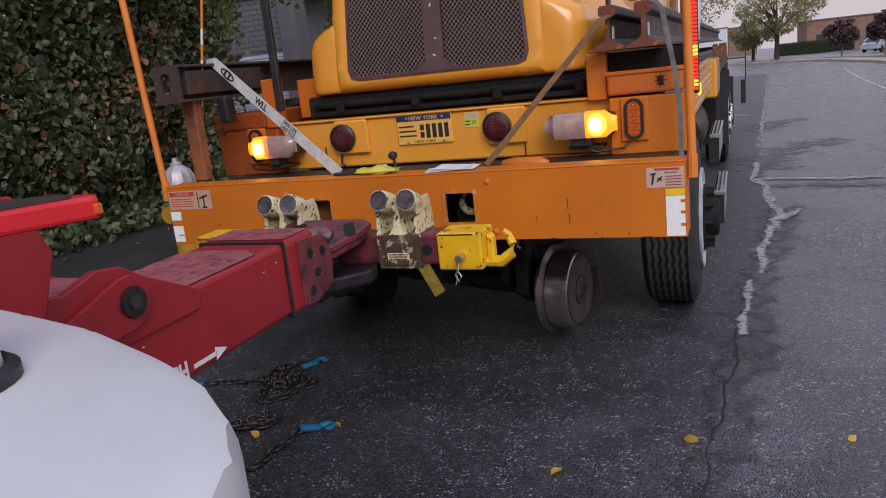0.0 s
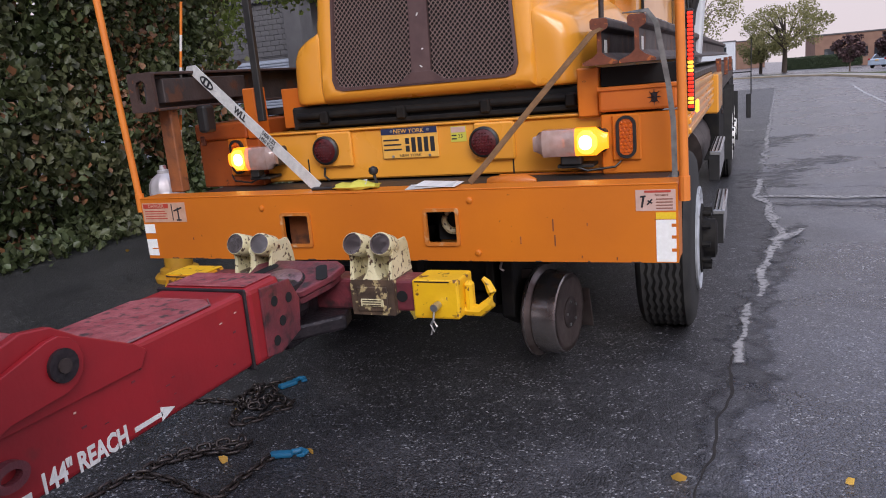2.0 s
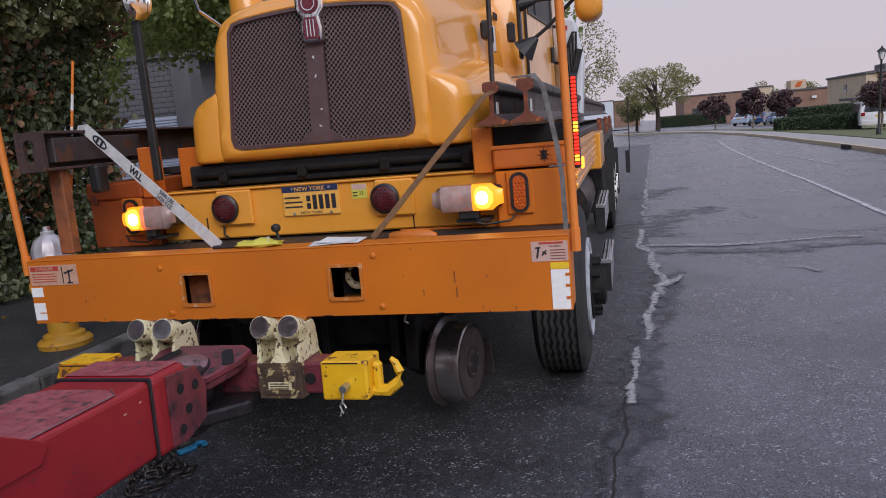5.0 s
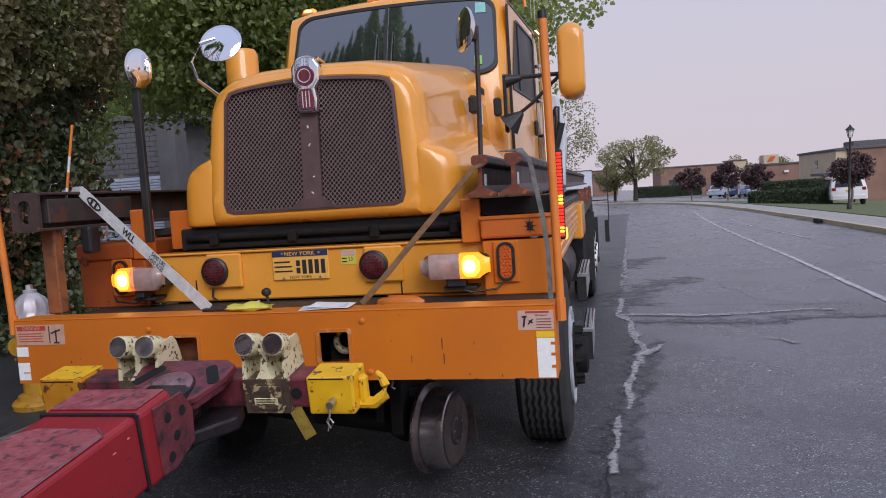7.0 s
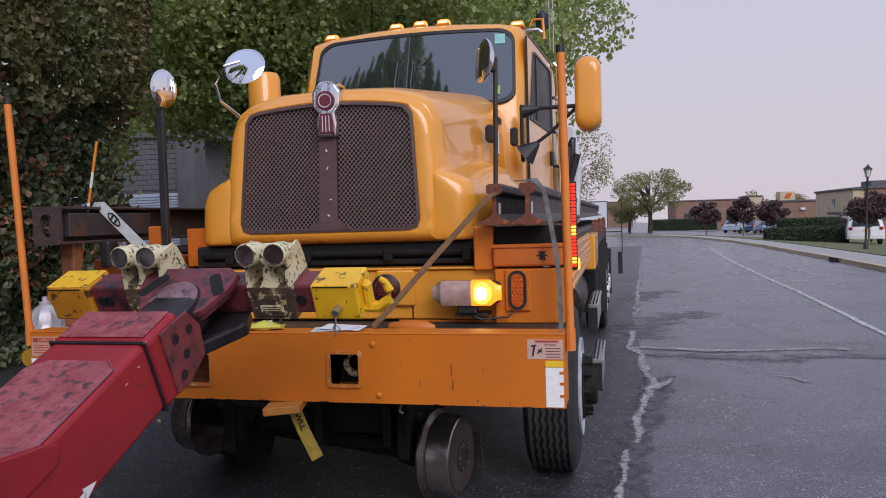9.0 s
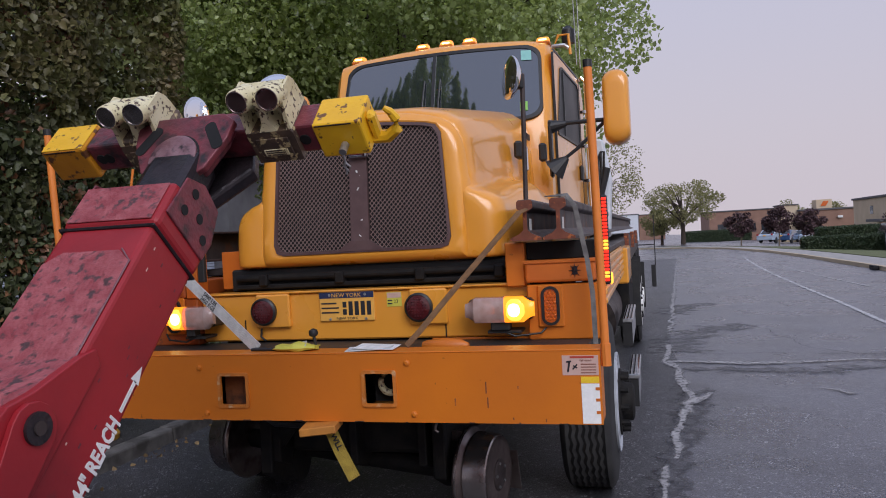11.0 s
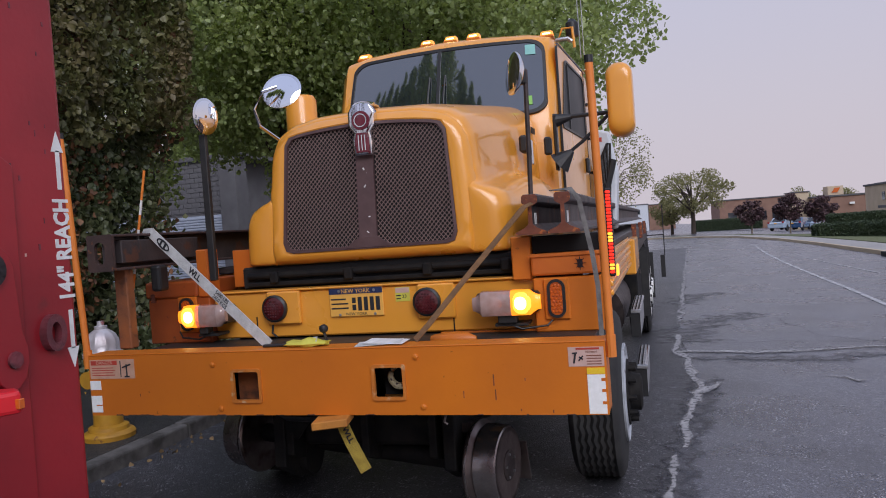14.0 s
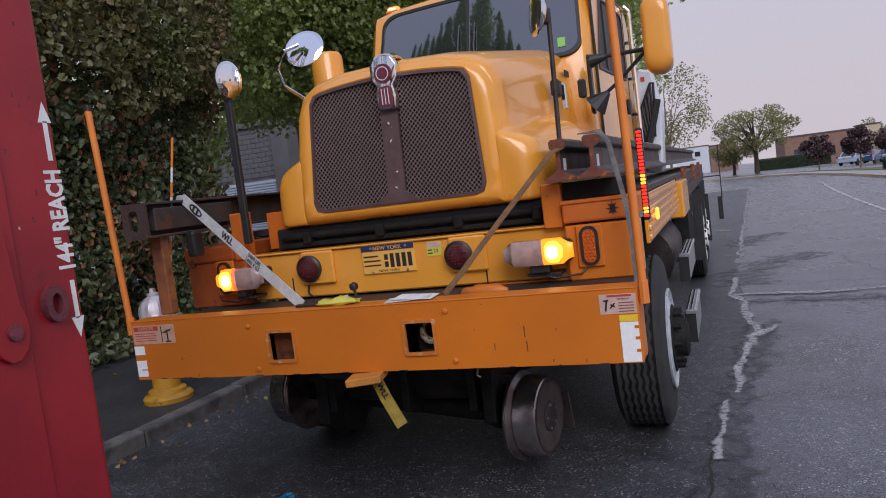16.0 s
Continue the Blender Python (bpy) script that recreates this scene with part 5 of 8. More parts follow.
def oriented(bm, c, face):
    m = Matrix.Translation(c) @ Vector(face).to_track_quat("Z", "Y").to_matrix().to_4x4()
    bmesh.ops.transform(bm, matrix=m, verts=bm.verts)
    return bm


def bmesh_disc(c, face, r):
    return oriented(lathe([(0.02, -0.045), (r * 0.6, -0.035), (r * 0.93, -0.012), (r, -0.002), (r * 1.01, 0.004), (r * 0.97, 0.007)], 30), c, face)


def bmesh_dome(c, face, r):
    return oriented(lathe([(r, 0.004), (r * 0.85, 0.009), (r * 0.6, 0.014), (r * 0.3, 0.017), (r * 0.05, 0.018)], 30), c, face)


rm = round_mirror((-0.535, 0.86, 2.475), (0.15, -0.86, 0.40), 0.117, "round chrome mirror on the hood corner")
part("mirror_bracket", sweep([(-0.615, 0.93, 2.21), (-0.66, 0.80, 2.28), (-0.665, 0.76, 2.37), (-0.60, 0.75, 2.46), (-0.535, 0.80, 2.49)], 0.010), M["chrome"], rm, "bent chrome bracket")
rm = round_mirror((-0.818, 0.50, 2.315), (0.99, -0.14, -0.06), 0.098, "round mirror on a black post")
part("mirror_post", bx(-0.872, -0.832, 0.50, 0.53, 1.42, 2.22, 0.004), M["black"], rm, "black steel post")
rm = round_mirror((0.868, 0.60, 2.348), (-0.80, -0.45, 0.1), 0.105, "round mirror on a thin post")
part("mirror_post", sweep([(0.905, 0.62, 1.60), (0.915, 0.62, 2.0), (0.925, 0.61, 2.36), (0.905, 0.61, 2.372)], 0.012), M["steeldark"], rm, "thin dark post")
part("mirror_clamp", bx(0.88, 0.93, 0.59, 0.63, 2.29, 2.36, 0.008), M["plastic"], rm)
part("air_cleaner", lathe([(0.10, 1.5), (0.10, 2.50), (0.085, 2.53), (0.03, 2.54)], 24, (-0.66, 1.35, 0), "z"), M["yellow"], truck, "yellow air intake drum", True)

# guide poles and lamp bar
def pole(x, lean, z1, tilt_y=0.0):
    p = part("guide_pole", rod((x, 0.02, 1.06), (x + lean, 0.02 + tilt_y, z1), 0.017, n=12), M["polorange"], truck, "orange guide pole on the bumper end", True)
    part("pole_cap", rod((x + lean, 0.02 + tilt_y, z1), (x + lean * 1.01, 0.02 + tilt_y, z1 + 0.03), 0.0185, n=12), M["plastic"], p)
    part("pole_foot", rod((x, 0.02, 1.04), (x, 0.02, 1.13), 0.021, n=10), M["polorange"], p)


pole(1.292, -0.012, 2.235)
pole(-1.288, -0.058, 2.20)
wp = part("marker_whip", rod((-1.276, 0.30, 1.09), (-1.272, 0.30, 1.13), 0.012, n=8), M["alu"], truck, "thin red and white banded marker whip")
for k in range(12):
    a, b = k / 12, (k + 1) / 12
    part("whip_band", rod((-1.276 + 0.195 * a, 0.30, 1.105 + 0.93 * a), (-1.276 + 0.195 * b, 0.30, 1.105 + 0.93 * b), 0.0065, n=8), M["polorange"] if k % 2 == 0 or k > 9 else M["whitepaint"], wp)
lb = part("lamp_bar", bx(1.272, 1.302, 0.50, 0.54, 1.33, 1.745, 0.006), M["plastic"], truck, "vertical bar of lit red and amber lamps")
for k in range(24):
    z0 = 1.345 + k * 0.0163
    part("led", bx(1.276, 1.299, 0.492, 0.502, z0, z0 + 0.0125, 0.003), M["amberled"] if k in (1, 2, 9, 10, 11) else M["redled"], lb)

# bed: deck, side skirts, frame rails, wheels
part("deck", bx(-1.22, 1.22, 4.15, 13.5, 1.30, 1.46, 0.01), M["steeldark"], truck, "dark steel flatbed deck")
part("deck_wing", bx(0.90, 1.235, 1.05, 4.1, 1.43, 1.47, 0.006), M["steeldark"], truck)
part("deck_wing", bx(-1.235, -0.90, 1.05, 4.1, 1.43, 1.47, 0.006), M["steeldark"], truck)
for s in (-1, 1):
    sk = part("side_skirt", bx(s * 1.225 - 0.01, s * 1.225 + 0.01, 1.08, 3.75, 1.165, 1.425, 0.003), M["yellow"], truck, "ribbed yellow side panel")
    for k in range(5):
        part("rib", bx(s * 1.238 - 0.012, s * 1.238 + 0.012, 1.09, 3.73, 1.18 + k * 0.049, 1.213 + k * 0.049, 0.010, 2), M["yellow"], sk)
    part("tool_box", bx(s * 1.21 - 0.07, s * 1.21 + 0.07, 3.9, 4.9, 1.08, 1.40, 0.012), M["yellow"], truck, "yellow side locker")
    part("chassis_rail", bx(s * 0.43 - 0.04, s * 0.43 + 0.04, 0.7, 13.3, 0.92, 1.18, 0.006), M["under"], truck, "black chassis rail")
    part("side_beam", bx(s * 1.19 - 0.04, s * 1.19 + 0.04, 5.0, 13.4, 1.16, 1.298, 0.006), M["steeldark"], truck)
part("side_marker", bx(1.25, 1.268, 1.36, 1.43, 1.265, 1.335, 0.008), M["amberled"], truck, "lit amber side marker")
for k in range(3):
    part("stake", bx(1.21, 1.26, 5.2 + k * 2.6, 5.3 + k * 2.6, 1.30, 1.52, 0.004), M["rust"], truck, "rusty bed stake")
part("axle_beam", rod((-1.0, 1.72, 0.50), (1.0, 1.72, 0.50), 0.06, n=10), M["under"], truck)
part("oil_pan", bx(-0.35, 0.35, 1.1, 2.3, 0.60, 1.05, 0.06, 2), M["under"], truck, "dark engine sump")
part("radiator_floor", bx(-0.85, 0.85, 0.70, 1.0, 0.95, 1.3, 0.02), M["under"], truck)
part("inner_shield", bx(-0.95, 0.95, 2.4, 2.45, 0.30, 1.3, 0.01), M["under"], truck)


def road_wheel(x, y, width, dual=False):
    s = 1 if x > 0 else -1
    xi, xo = x - s * width, x
    t = lathe([(0.30, 0.0), (0.36, 0.012), (0.47, 0.014), (0.50, 0.03), (0.515, 0.05)] + [(0.515 - 0.014 * (k % 2), 0.05 + (width - 0.10) * k / 12 + 0.0001 * k) for k in range(1, 12)] + [(0.515, width - 0.05), (0.50, width - 0.03), (0.47, width - 0.014), (0.36, width - 0.012), (0.30, width)], 72, (0, y, 0.515), "x")
    bmesh.ops.transform(t, matrix=Matrix.Translation((min(xi, xo), 0, 0)), verts=t.verts)
    for v in t.verts:
        ang = math.atan2(v.co.z - 0.515, v.co.y - y)
        if math.hypot(v.co.z - 0.515, v.co.y - y) > 0.499 and 0.06 < abs(v.co.x - min(xi, xo)) < width - 0.06:
            v.co.x += 0.006 * (1 if int(round((ang + math.pi) / (2 * math.pi) * 72)) % 2 else -1)
    wh = part("wheel", t, M["rubber"], truck, "black truck tyre on a white rim", True)
    m = Matrix.Translation((xo, y, 0.515)) @ (Matrix.Rotation(0, 4, "Z") if s > 0 else Matrix.Rotation(math.pi, 4, "Z"))

    def spun(name, prof, material, label, n=30):
        b = lathe(prof, n, (0, 0, 0), "x")
        bmesh.ops.transform(b, matrix=m, verts=b.verts)
        part(name, b, material, wh, label, True)

    if dual:
        spun("rim", [(0.302, 0.0), (0.30, -0.02), (0.26, -0.045), (0.20, -0.05), (0.12, -0.01), (0.115, 0.03)], M["whitepaint"], "white painted rim")
        spun("hub", [(0.115, -0.03), (0.11, 0.0), (0.075, 0.008), (0.07, 0.03), (0.02, 0.036)], M["under"], "dark hub", 20)
        out = 0.02
    else:
        spun("rim", [(0.302, 0.0), (0.304, 0.012), (0.294, 0.016), (0.280, 0.004), (0.25, -0.015), (0.22, 0.01), (0.20, 0.018)], M["rimgrey"], "white painted rim")
        spun("hub", [(0.205, 0.018), (0.20, 0.026), (0.13, 0.034), (0.118, 0.05), (0.112, 0.095), (0.09, 0.105), (0.02, 0.108)], M["under"], "dark greasy hub", 24)
        out = 0.075
    for k in range(10):
        a = 2 * math.pi * k / 10
        part("wheel_nut", rod((xo - s * 0.045, y + 0.165 * math.cos(a), 0.515 + 0.165 * math.sin(a)), (xo + s * out, y + 0.165 * math.cos(a), 0.515 + 0.165 * math.sin(a)), 0.022, 0.017, 8), M["under"], wh)


for s in (-1, 1):
    road_wheel(s * 1.238, 1.70, 0.32)
    for y in (7.65, 9.05):
        road_wheel(s * 1.32, y, 0.30, True)
    part("mudflap", bx(s * 1.12 - 0.24, s * 1.12 + 0.24, 9.75, 9.765, 0.25, 1.0, 0.003), M["rubber"], truck, "black rubber mud flap")
# steps on the right side
for x0, x1, y0, y1, z0, z1 in ((1.315, 1.362, 2.55, 3.45, 0.28, 0.515), (1.27, 1.318, 3.2, 4.35, 0.62, 0.845)):
    st = part("step", bx(x0 - 0.035, x1, y0, y1, z1 - 0.03, z1, 0.005), M["alu"], truck, "bright tread-plate step")
    part("step_front", bx(x0 - 0.04, x1 - 0.01, y0 + 0.012, y0 + 0.02, z0, z1 - 0.03, 0.002), M["plastic"], st, "black step bracket")
    part("step_side", bx(x1 - 0.02, x1 - 0.008, y0 + 0.03, y1 - 0.02, z0 + 0.02, z1 - 0.035, 0.002), M["alu"], st)
    tread = None
    for i in range(3):
        tread = bx(x0 - 0.028 + i * 0.026, x0 - 0.014 + i * 0.026, y0 + 0.01, y1 - 0.01, z1, z1 + 0.004, 0.0015, bm=tread)
    part("tread", tread, M["chrome"], st)
part("fuel_tank", rod((0.86, 3.7, 0.75), (0.86, 5.2, 0.75), 0.30, n=24), M["steeldark"], truck, "round dark fuel tank", True)
part("rear_lamp_post", bx(1.545, 1.565, 12.4, 12.43, 0.80, 1.80, 0.004), M["plastic"], truck)
part("rear_mirror_board", bx(1.47, 1.555, 12.41, 12.43, 0.37, 0.81, 0.008), M["plastic"], truck, "black board at the tail")
part("tail_bracket", bx(1.15, 1.56, 12.435, 12.45, 1.20, 1.222, 0.003), M["plastic"], truck)
for y0, y1, z0 in ((5.3, 6.95, 0.60), (9.80, 11.3, 0.62), (11.4, 13.2, 0.66)):
    lk = part("side_guard", bx(1.08, 1.235, y0, y1, z0, 1.15, 0.012), M["under"], truck, "dark steel side locker under the bed")
    part("locker_latch", bx(1.234, 1.25, 0.5 * (y0 + y1) - 0.04, 0.5 * (y0 + y1) + 0.04, 0.92, 0.97, 0.004), M["steeldark"], lk)
for y in (6.98, 8.36):
    part("mudflap", bx(0.95, 1.325, y, y + 0.012, 0.30, 1.15, 0.003), M["rubber"], truck, "black rubber mud flap")

# rail wheels under the bumper
def rail_wheel(xc, s, y, zc, r):
    # flange towards the middle of the truck; the dished face looks outward
    yaw = radians(-9)
    m = Matrix.Translation((xc, y, zc)) @ Matrix.Rotation(yaw, 4, "Z") @ (Matrix.Identity(4) if s > 0 else Matrix.Rotation(math.pi, 4, "Z"))

    def askew(bm):
        return turned(bm, (xc, y, zc), 0, 0, -9)

    def spun(name, prof, material, parent, label="", n=48):
        b = lathe(prof, n, (0, 0, 0), "x")
        bmesh.ops.transform(b, matrix=m, verts=b.verts)
        return part(name, b, material, parent, label, True)

    rw = spun("rail_wheel", [(0.06, -0.02), (r - 0.03, -0.02), (r + 0.016, -0.016), (r + 0.024, -0.006), (r + 0.024, 0.008), (r + 0.014, 0.018), (r + 0.003, 0.024), (r - 0.004, 0.03), (r - 0.004, 0.034)], M["steel"], truck, "shiny steel rail wheel with flange")
    spun("flange_edge", [(r + 0.0245, -0.004), (r + 0.0255, 0.0), (r + 0.0255, 0.004), (r + 0.0245, 0.008)], M["railtop"], rw)
    spun("tread_rim", [(r - 0.004, 0.034), (r + 0.002, 0.037), (r + 0.001, 0.06), (r - 0.004, 0.135), (r - 0.008, 0.150), (r - 0.016, 0.156)], M["railtop"], rw, "polished running tread")
    spun("wheel_web", [(r - 0.016, 0.1562), (r - 0.036, 0.1562), (r - 0.043, 0.148), (r - 0.056, 0.136), (0.118, 0.130), (0.112, 0.132), (0.108, 0.147), (0.098, 0.150), (0.02, 0.150)], M["webface"], rw, "dull dished wheel face")
    spun("wheel_cap", [(0.082, 0.1502), (0.080, 0.162), (0.074, 0.165), (0.012, 0.166)], M["steeldark"], rw, "dark hub cap", 28)
    for k in range(5):
        a = 2 * math.pi * k / 5 + 0.5
        part("cap_bolt", askew(rod((xc + s * 0.165, y + 0.062 * math.cos(a), zc + 0.062 * math.sin(a)), (xc + s * 0.172, y + 0.062 * math.cos(a), zc + 0.062 * math.sin(a)), 0.008, n=6)), M["alu"], rw)
    part("scraper", askew(turned(bx(xc + s * 0.13 - 0.03, xc + s * 0.13 + 0.05, y + r + 0.02, y + r + 0.032, zc - 0.17, zc + 0.06, 0.002), (xc, y + r, zc), 12, 0, 0)), M["steel"], rw, "steel scraper plate")
    part("scraper_arm", askew(bx(xc + s * 0.06, xc + s * 0.10, y + 0.04, y + r + 0.03, zc + 0.02, zc + 0.06, 0.006)), M["under"], rw)


rail_wheel(0.512, 1, 0.80, 0.338, 0.213)
rail_wheel(-0.915, -1, 1.02, 0.44, 0.213)
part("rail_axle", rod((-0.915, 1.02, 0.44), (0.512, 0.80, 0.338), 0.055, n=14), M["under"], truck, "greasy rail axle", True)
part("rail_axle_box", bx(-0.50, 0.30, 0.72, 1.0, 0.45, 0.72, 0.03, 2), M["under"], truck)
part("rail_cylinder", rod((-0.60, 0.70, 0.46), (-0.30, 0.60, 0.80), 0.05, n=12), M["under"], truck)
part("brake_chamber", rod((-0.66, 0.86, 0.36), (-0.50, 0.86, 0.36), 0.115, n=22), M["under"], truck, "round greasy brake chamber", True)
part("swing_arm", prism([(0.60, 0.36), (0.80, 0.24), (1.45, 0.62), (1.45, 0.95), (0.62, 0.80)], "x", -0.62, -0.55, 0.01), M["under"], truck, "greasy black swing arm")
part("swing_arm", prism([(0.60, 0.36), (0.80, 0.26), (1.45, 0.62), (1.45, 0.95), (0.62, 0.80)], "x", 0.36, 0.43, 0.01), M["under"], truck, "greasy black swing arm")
part("hydraulic_hose", sweep([(-0.50, 0.45, 0.82), (-0.49, 0.42, 0.73), (-0.42, 0.42, 0.685), (-0.28, 0.43, 0.675), (-0.14, 0.45, 0.71), (-0.06, 0.5, 0.82)], 0.017), M["plastic"], truck, "black hydraulic hose", True)
part("valve_block", bx(0.10, 0.22, 0.50, 0.60, 0.70, 0.79, 0.01), M["wood"], truck, "dirty tan valve block")
part("bumper_bracket", bx(-0.60, -0.48, 0.10, 0.7, 0.82, 1.0, 0.01), M["under"], truck)
part("bumper_bracket", bx(0.45, 0.57, 0.10, 0.7, 0.82, 1.0, 0.01), M["under"], truck)
part("small_shackle", sweep([(0.57, 0.02, 0.806), (0.56, 0.02, 0.77), (0.575, 0.02, 0.76)], 0.006, 6), M["steeldark"], truck)

rnd = random.Random(9)
for k in range(9):
    x, z, y = rnd.uniform(-0.75, 0.4), rnd.uniform(0.45, 0.75), rnd.uniform(0.9, 1.5)
    part("brake_hose", sweep([(x, y, z + 0.15), (x + rnd.uniform(-0.1, 0.1), y - 0.05, z - 0.05), (x + rnd.uniform(-0.3, 0.3), y + 0.1, z - 0.1), (x + rnd.uniform(-0.4, 0.4), y + 0.2, z + 0.2)], rnd.uniform(0.010, 0.02), 6), M["plastic"] if k % 2 else M["steeldark"], truck, "", True)
for x in (-0.55, -0.1, 0.28):
    part("spring_hanger", prism([(0.62, 0.42), (0.78, 0.36), (0.90, 0.52), (0.84, 0.80), (0.62, 0.80)], "x", x, x + 0.045, 0.006), M["under"], truck)
part("spring_pack", loft([[(x, y, z), (x + 0.07, y, z), (x + 0.07, y, z + 0.05), (x, y, z + 0.05)] for x, y, z in ((-0.62, 0.75, 0.52), (-0.62, 1.2, 0.44), (-0.62, 1.7, 0.42), (-0.62, 2.2, 0.52))]), M["steeldark"], truck, "leaf spring")
part("spring_pack", loft([[(x, y, z), (x + 0.07, y, z), (x + 0.07, y, z + 0.05), (x, y, z + 0.05)] for x, y, z in ((0.42, 0.75, 0.52), (0.42, 1.2, 0.44), (0.42, 1.7, 0.42), (0.42, 2.2, 0.52))]), M["steeldark"], truck, "leaf spring")

# things on the bumper deck
lev = part("lever", rod((-0.004, 0.10, 1.105), (-0.018, 0.10, 1.175), 0.007, n=8), M["plastic"], truck, "black lever with a ball knob")
part("knob", lathe([(0.004, -0.02), (0.018, -0.012), (0.022, 0.0), (0.018, 0.013), (0.004, 0.02)], 16, (-0.019, 0.10, 1.187), "z"), M["plastic"], lev, "", True)

# crane folded behind the cab
cr = part("crane", bx(0.45, 0.75, 4.2, 4.6, 1.47, 2.3, 0.03, 2), M["crane"], truck, "folded white loader crane with black hoses")
part("crane_boom", prism([(0.98, 1.50), (1.12, 1.50), (1.16, 2.05), (1.10, 2.42), (0.98, 2.45), (0.88, 2.1)], "y", 4.15, 4.45, 0.02), M["crane"], cr, "white crane arm")
part("crane_boom", turned(bx(0.80, 1.0, 4.3, 4.5, 1.5, 2.75, 0.02), (0.9, 4.4, 1.5), 0, -8, 0), M["crane"], cr)
for k in range(6):
    part("crane_hose", sweep([(0.93 + 0.03 * k, 4.12, 1.62 + 0.04 * k), (1.0 + 0.02 * k, 4.08, 1.85 + 0.04 * k), (0.96 + 0.03 * k, 4.1, 2.05 + 0.05 * k), (1.08, 4.12, 2.3)], 0.012, 6), M["plastic"], cr)
part("crane_ram", rod((1.0, 4.1, 1.7), (1.13, 4.1, 2.15), 0.035, n=10), M["plastic"], cr)
part("crane_sticker", bx(1.0, 1.035, 4.145, 4.149, 2.33, 2.37, 0), M["stickerred"], cr)

# ---------------------------------------------------------------- the load: rails
def rail_profile(cx, z0, h=0.19, base=0.15, head=0.075):
    pts = [(base / 2, 0), (base / 2, 0.012), (0.03, 0.032), (0.010, 0.05), (0.009, h - 0.055), (head / 2 - 0.004, h - 0.042), (head / 2, h - 0.035), (head / 2, h - 0.008), (head / 2 - 0.008, h)]
    full = pts + [(-x, z) for x, z in reversed(pts)]
    return [(cx + x, z0 + z) for x, z in full]


def rail(name, cx, z0, y0, y1, label):
    r = thing(name, (cx, y0, z0), label, "rail", "rails on the flatbed")
    part("rail_body", prism(rail_profile(cx, z0), "y", y0 + 0.006, y1), M["railgrey"], r, "brown grey rail web and foot")
    part("rail_end", prism(rail_profile(cx, z0), "y", y0, y0 + 0.0055), M["rust"], r, "freshly rusted cut rail end")
    part("running_face", bx(cx - 0.03, cx + 0.03, y0 + 0.01, y1, z0 + 0.1905, z0 + 0.1925, 0), M["railtop"], r, "worn pale rail top")
    return r


for cx, y0 in ((0.925, 0.455), (1.082, 0.44)):
    r = rail("rail", cx, 1.552, y0, 12.4, "rusty steel rail lying along the flatbed side")
    part("paper_tag", bx(cx + 0.011, cx + 0.013, y0 + 0.06, y0 + 0.12, 1.60, 1.655, 0), M["whitepaint"], r, "torn white paper tag")
# the other side carries one beam with a slotted end plate
lr = thing("steel_beam", (-1.15, 0.05, 1.52), "rusty steel beam with a slotted end plate on the flatbed side", "beam")
o = rounded(0.15, 0.185, 0.01, 5, -1.165, 1.612)
i = rounded(0.062, 0.11, 0.028, 5, -1.165, 1.612)
part("end_plate", ring(o, i, "y", 0.02, 0.04), M["rustdark"], lr, "rusty end plate with a slot")
part("beam_web", bx(-1.172, -1.158, 0.045, 12.0, 1.53, 1.69, 0.002), M["railgrey"], lr)
part("beam_flange", bx(-1.235, -1.095, 0.0405, 12.0, 1.690, 1.704, 0.003), M["rustdark"], lr)
part("beam_flange", bx(-1.235, -1.095, 0.0405, 12.0, 1.520, 1.534, 0.003), M["rustdark"], lr)
part("web_plate", bx(-1.1575, -1.10, 0.10, 0.75, 1.555, 1.672, 0.004), M["railgrey"], lr, "grey brown stiffening plate")


# straps
def strap(name, pts, width, material, label, side=(1, 0, 0), thick=0.004):
    pts = [Vector(p) for p in pts]
    loops = []
    for k, p in enumerate(pts):
        d = (pts[min(k + 1, len(pts) - 1)] - pts[max(k - 1, 0)]).normalized()
        s = Vector(side)
        s = (s - d * s.dot(d)).normalized()
        nrm = d.cross(s)
        loops.append([p + s * width / 2 + nrm * thick / 2, p + s * width / 2 - nrm * thick / 2, p - s * width / 2 - nrm * thick / 2, p - s * width / 2 + nrm * thick / 2])
    t = thing(name, tuple(pts[0]), label, "strap", "tie-down straps")
    part("webbing", loft(loops), material, t)
    return t


A, B = Vector((-1.095, 0.33, 1.706)), Vector((-0.31, 0.105, 1.116))
st1 = strap("tie_down_strap", [A + Vector((-0.1, 0.06, 0.0)), A, A.lerp(B, 0.35), A.lerp(B, 0.7), B], 0.054, M["strapwhite"], "white webbing strap with black lettering tied from beam to bumper", (0.65, 0.0, 0.76))
d = (B - A).normalized()
nv = Vector((0.0, -1.0, 0.0))
nv = (nv - d * nv.dot(d)).normalized()
tm = Matrix((d, nv.cross(d), nv)).transposed().to_4x4()


def on_strap(u, across=0.0):
    return Matrix.Translation(A.lerp(B, u) + nv.cross(d) * across + nv * 0.0045) @ tm


words("lettering", "WLL", 0.046, M["ink"], st1, on_strap(0.40), bold=0.0012)
words("lettering", "5400 LBS", 0.030, M["ink"], st1, on_strap(0.62, 0.013), squeeze=0.9)
words("lettering", "2450 KGS", 0.030, M["ink"], st1, on_strap(0.62, -0.014), squeeze=0.9)
lg = ring([(0.055 * math.cos(a), 0.022 * math.sin(a)) for a in np.linspace(0, 2 * math.pi, 25)[:-1]], [(0.045 * math.cos(a), 0.013 * math.sin(a)) for a in np.linspace(0, 2 * math.pi, 25)[:-1]], "z", 0, 0.0008)
lg = bx(-0.025, -0.012, -0.012, 0.012, 0, 0.0008, 0, bm=lg)
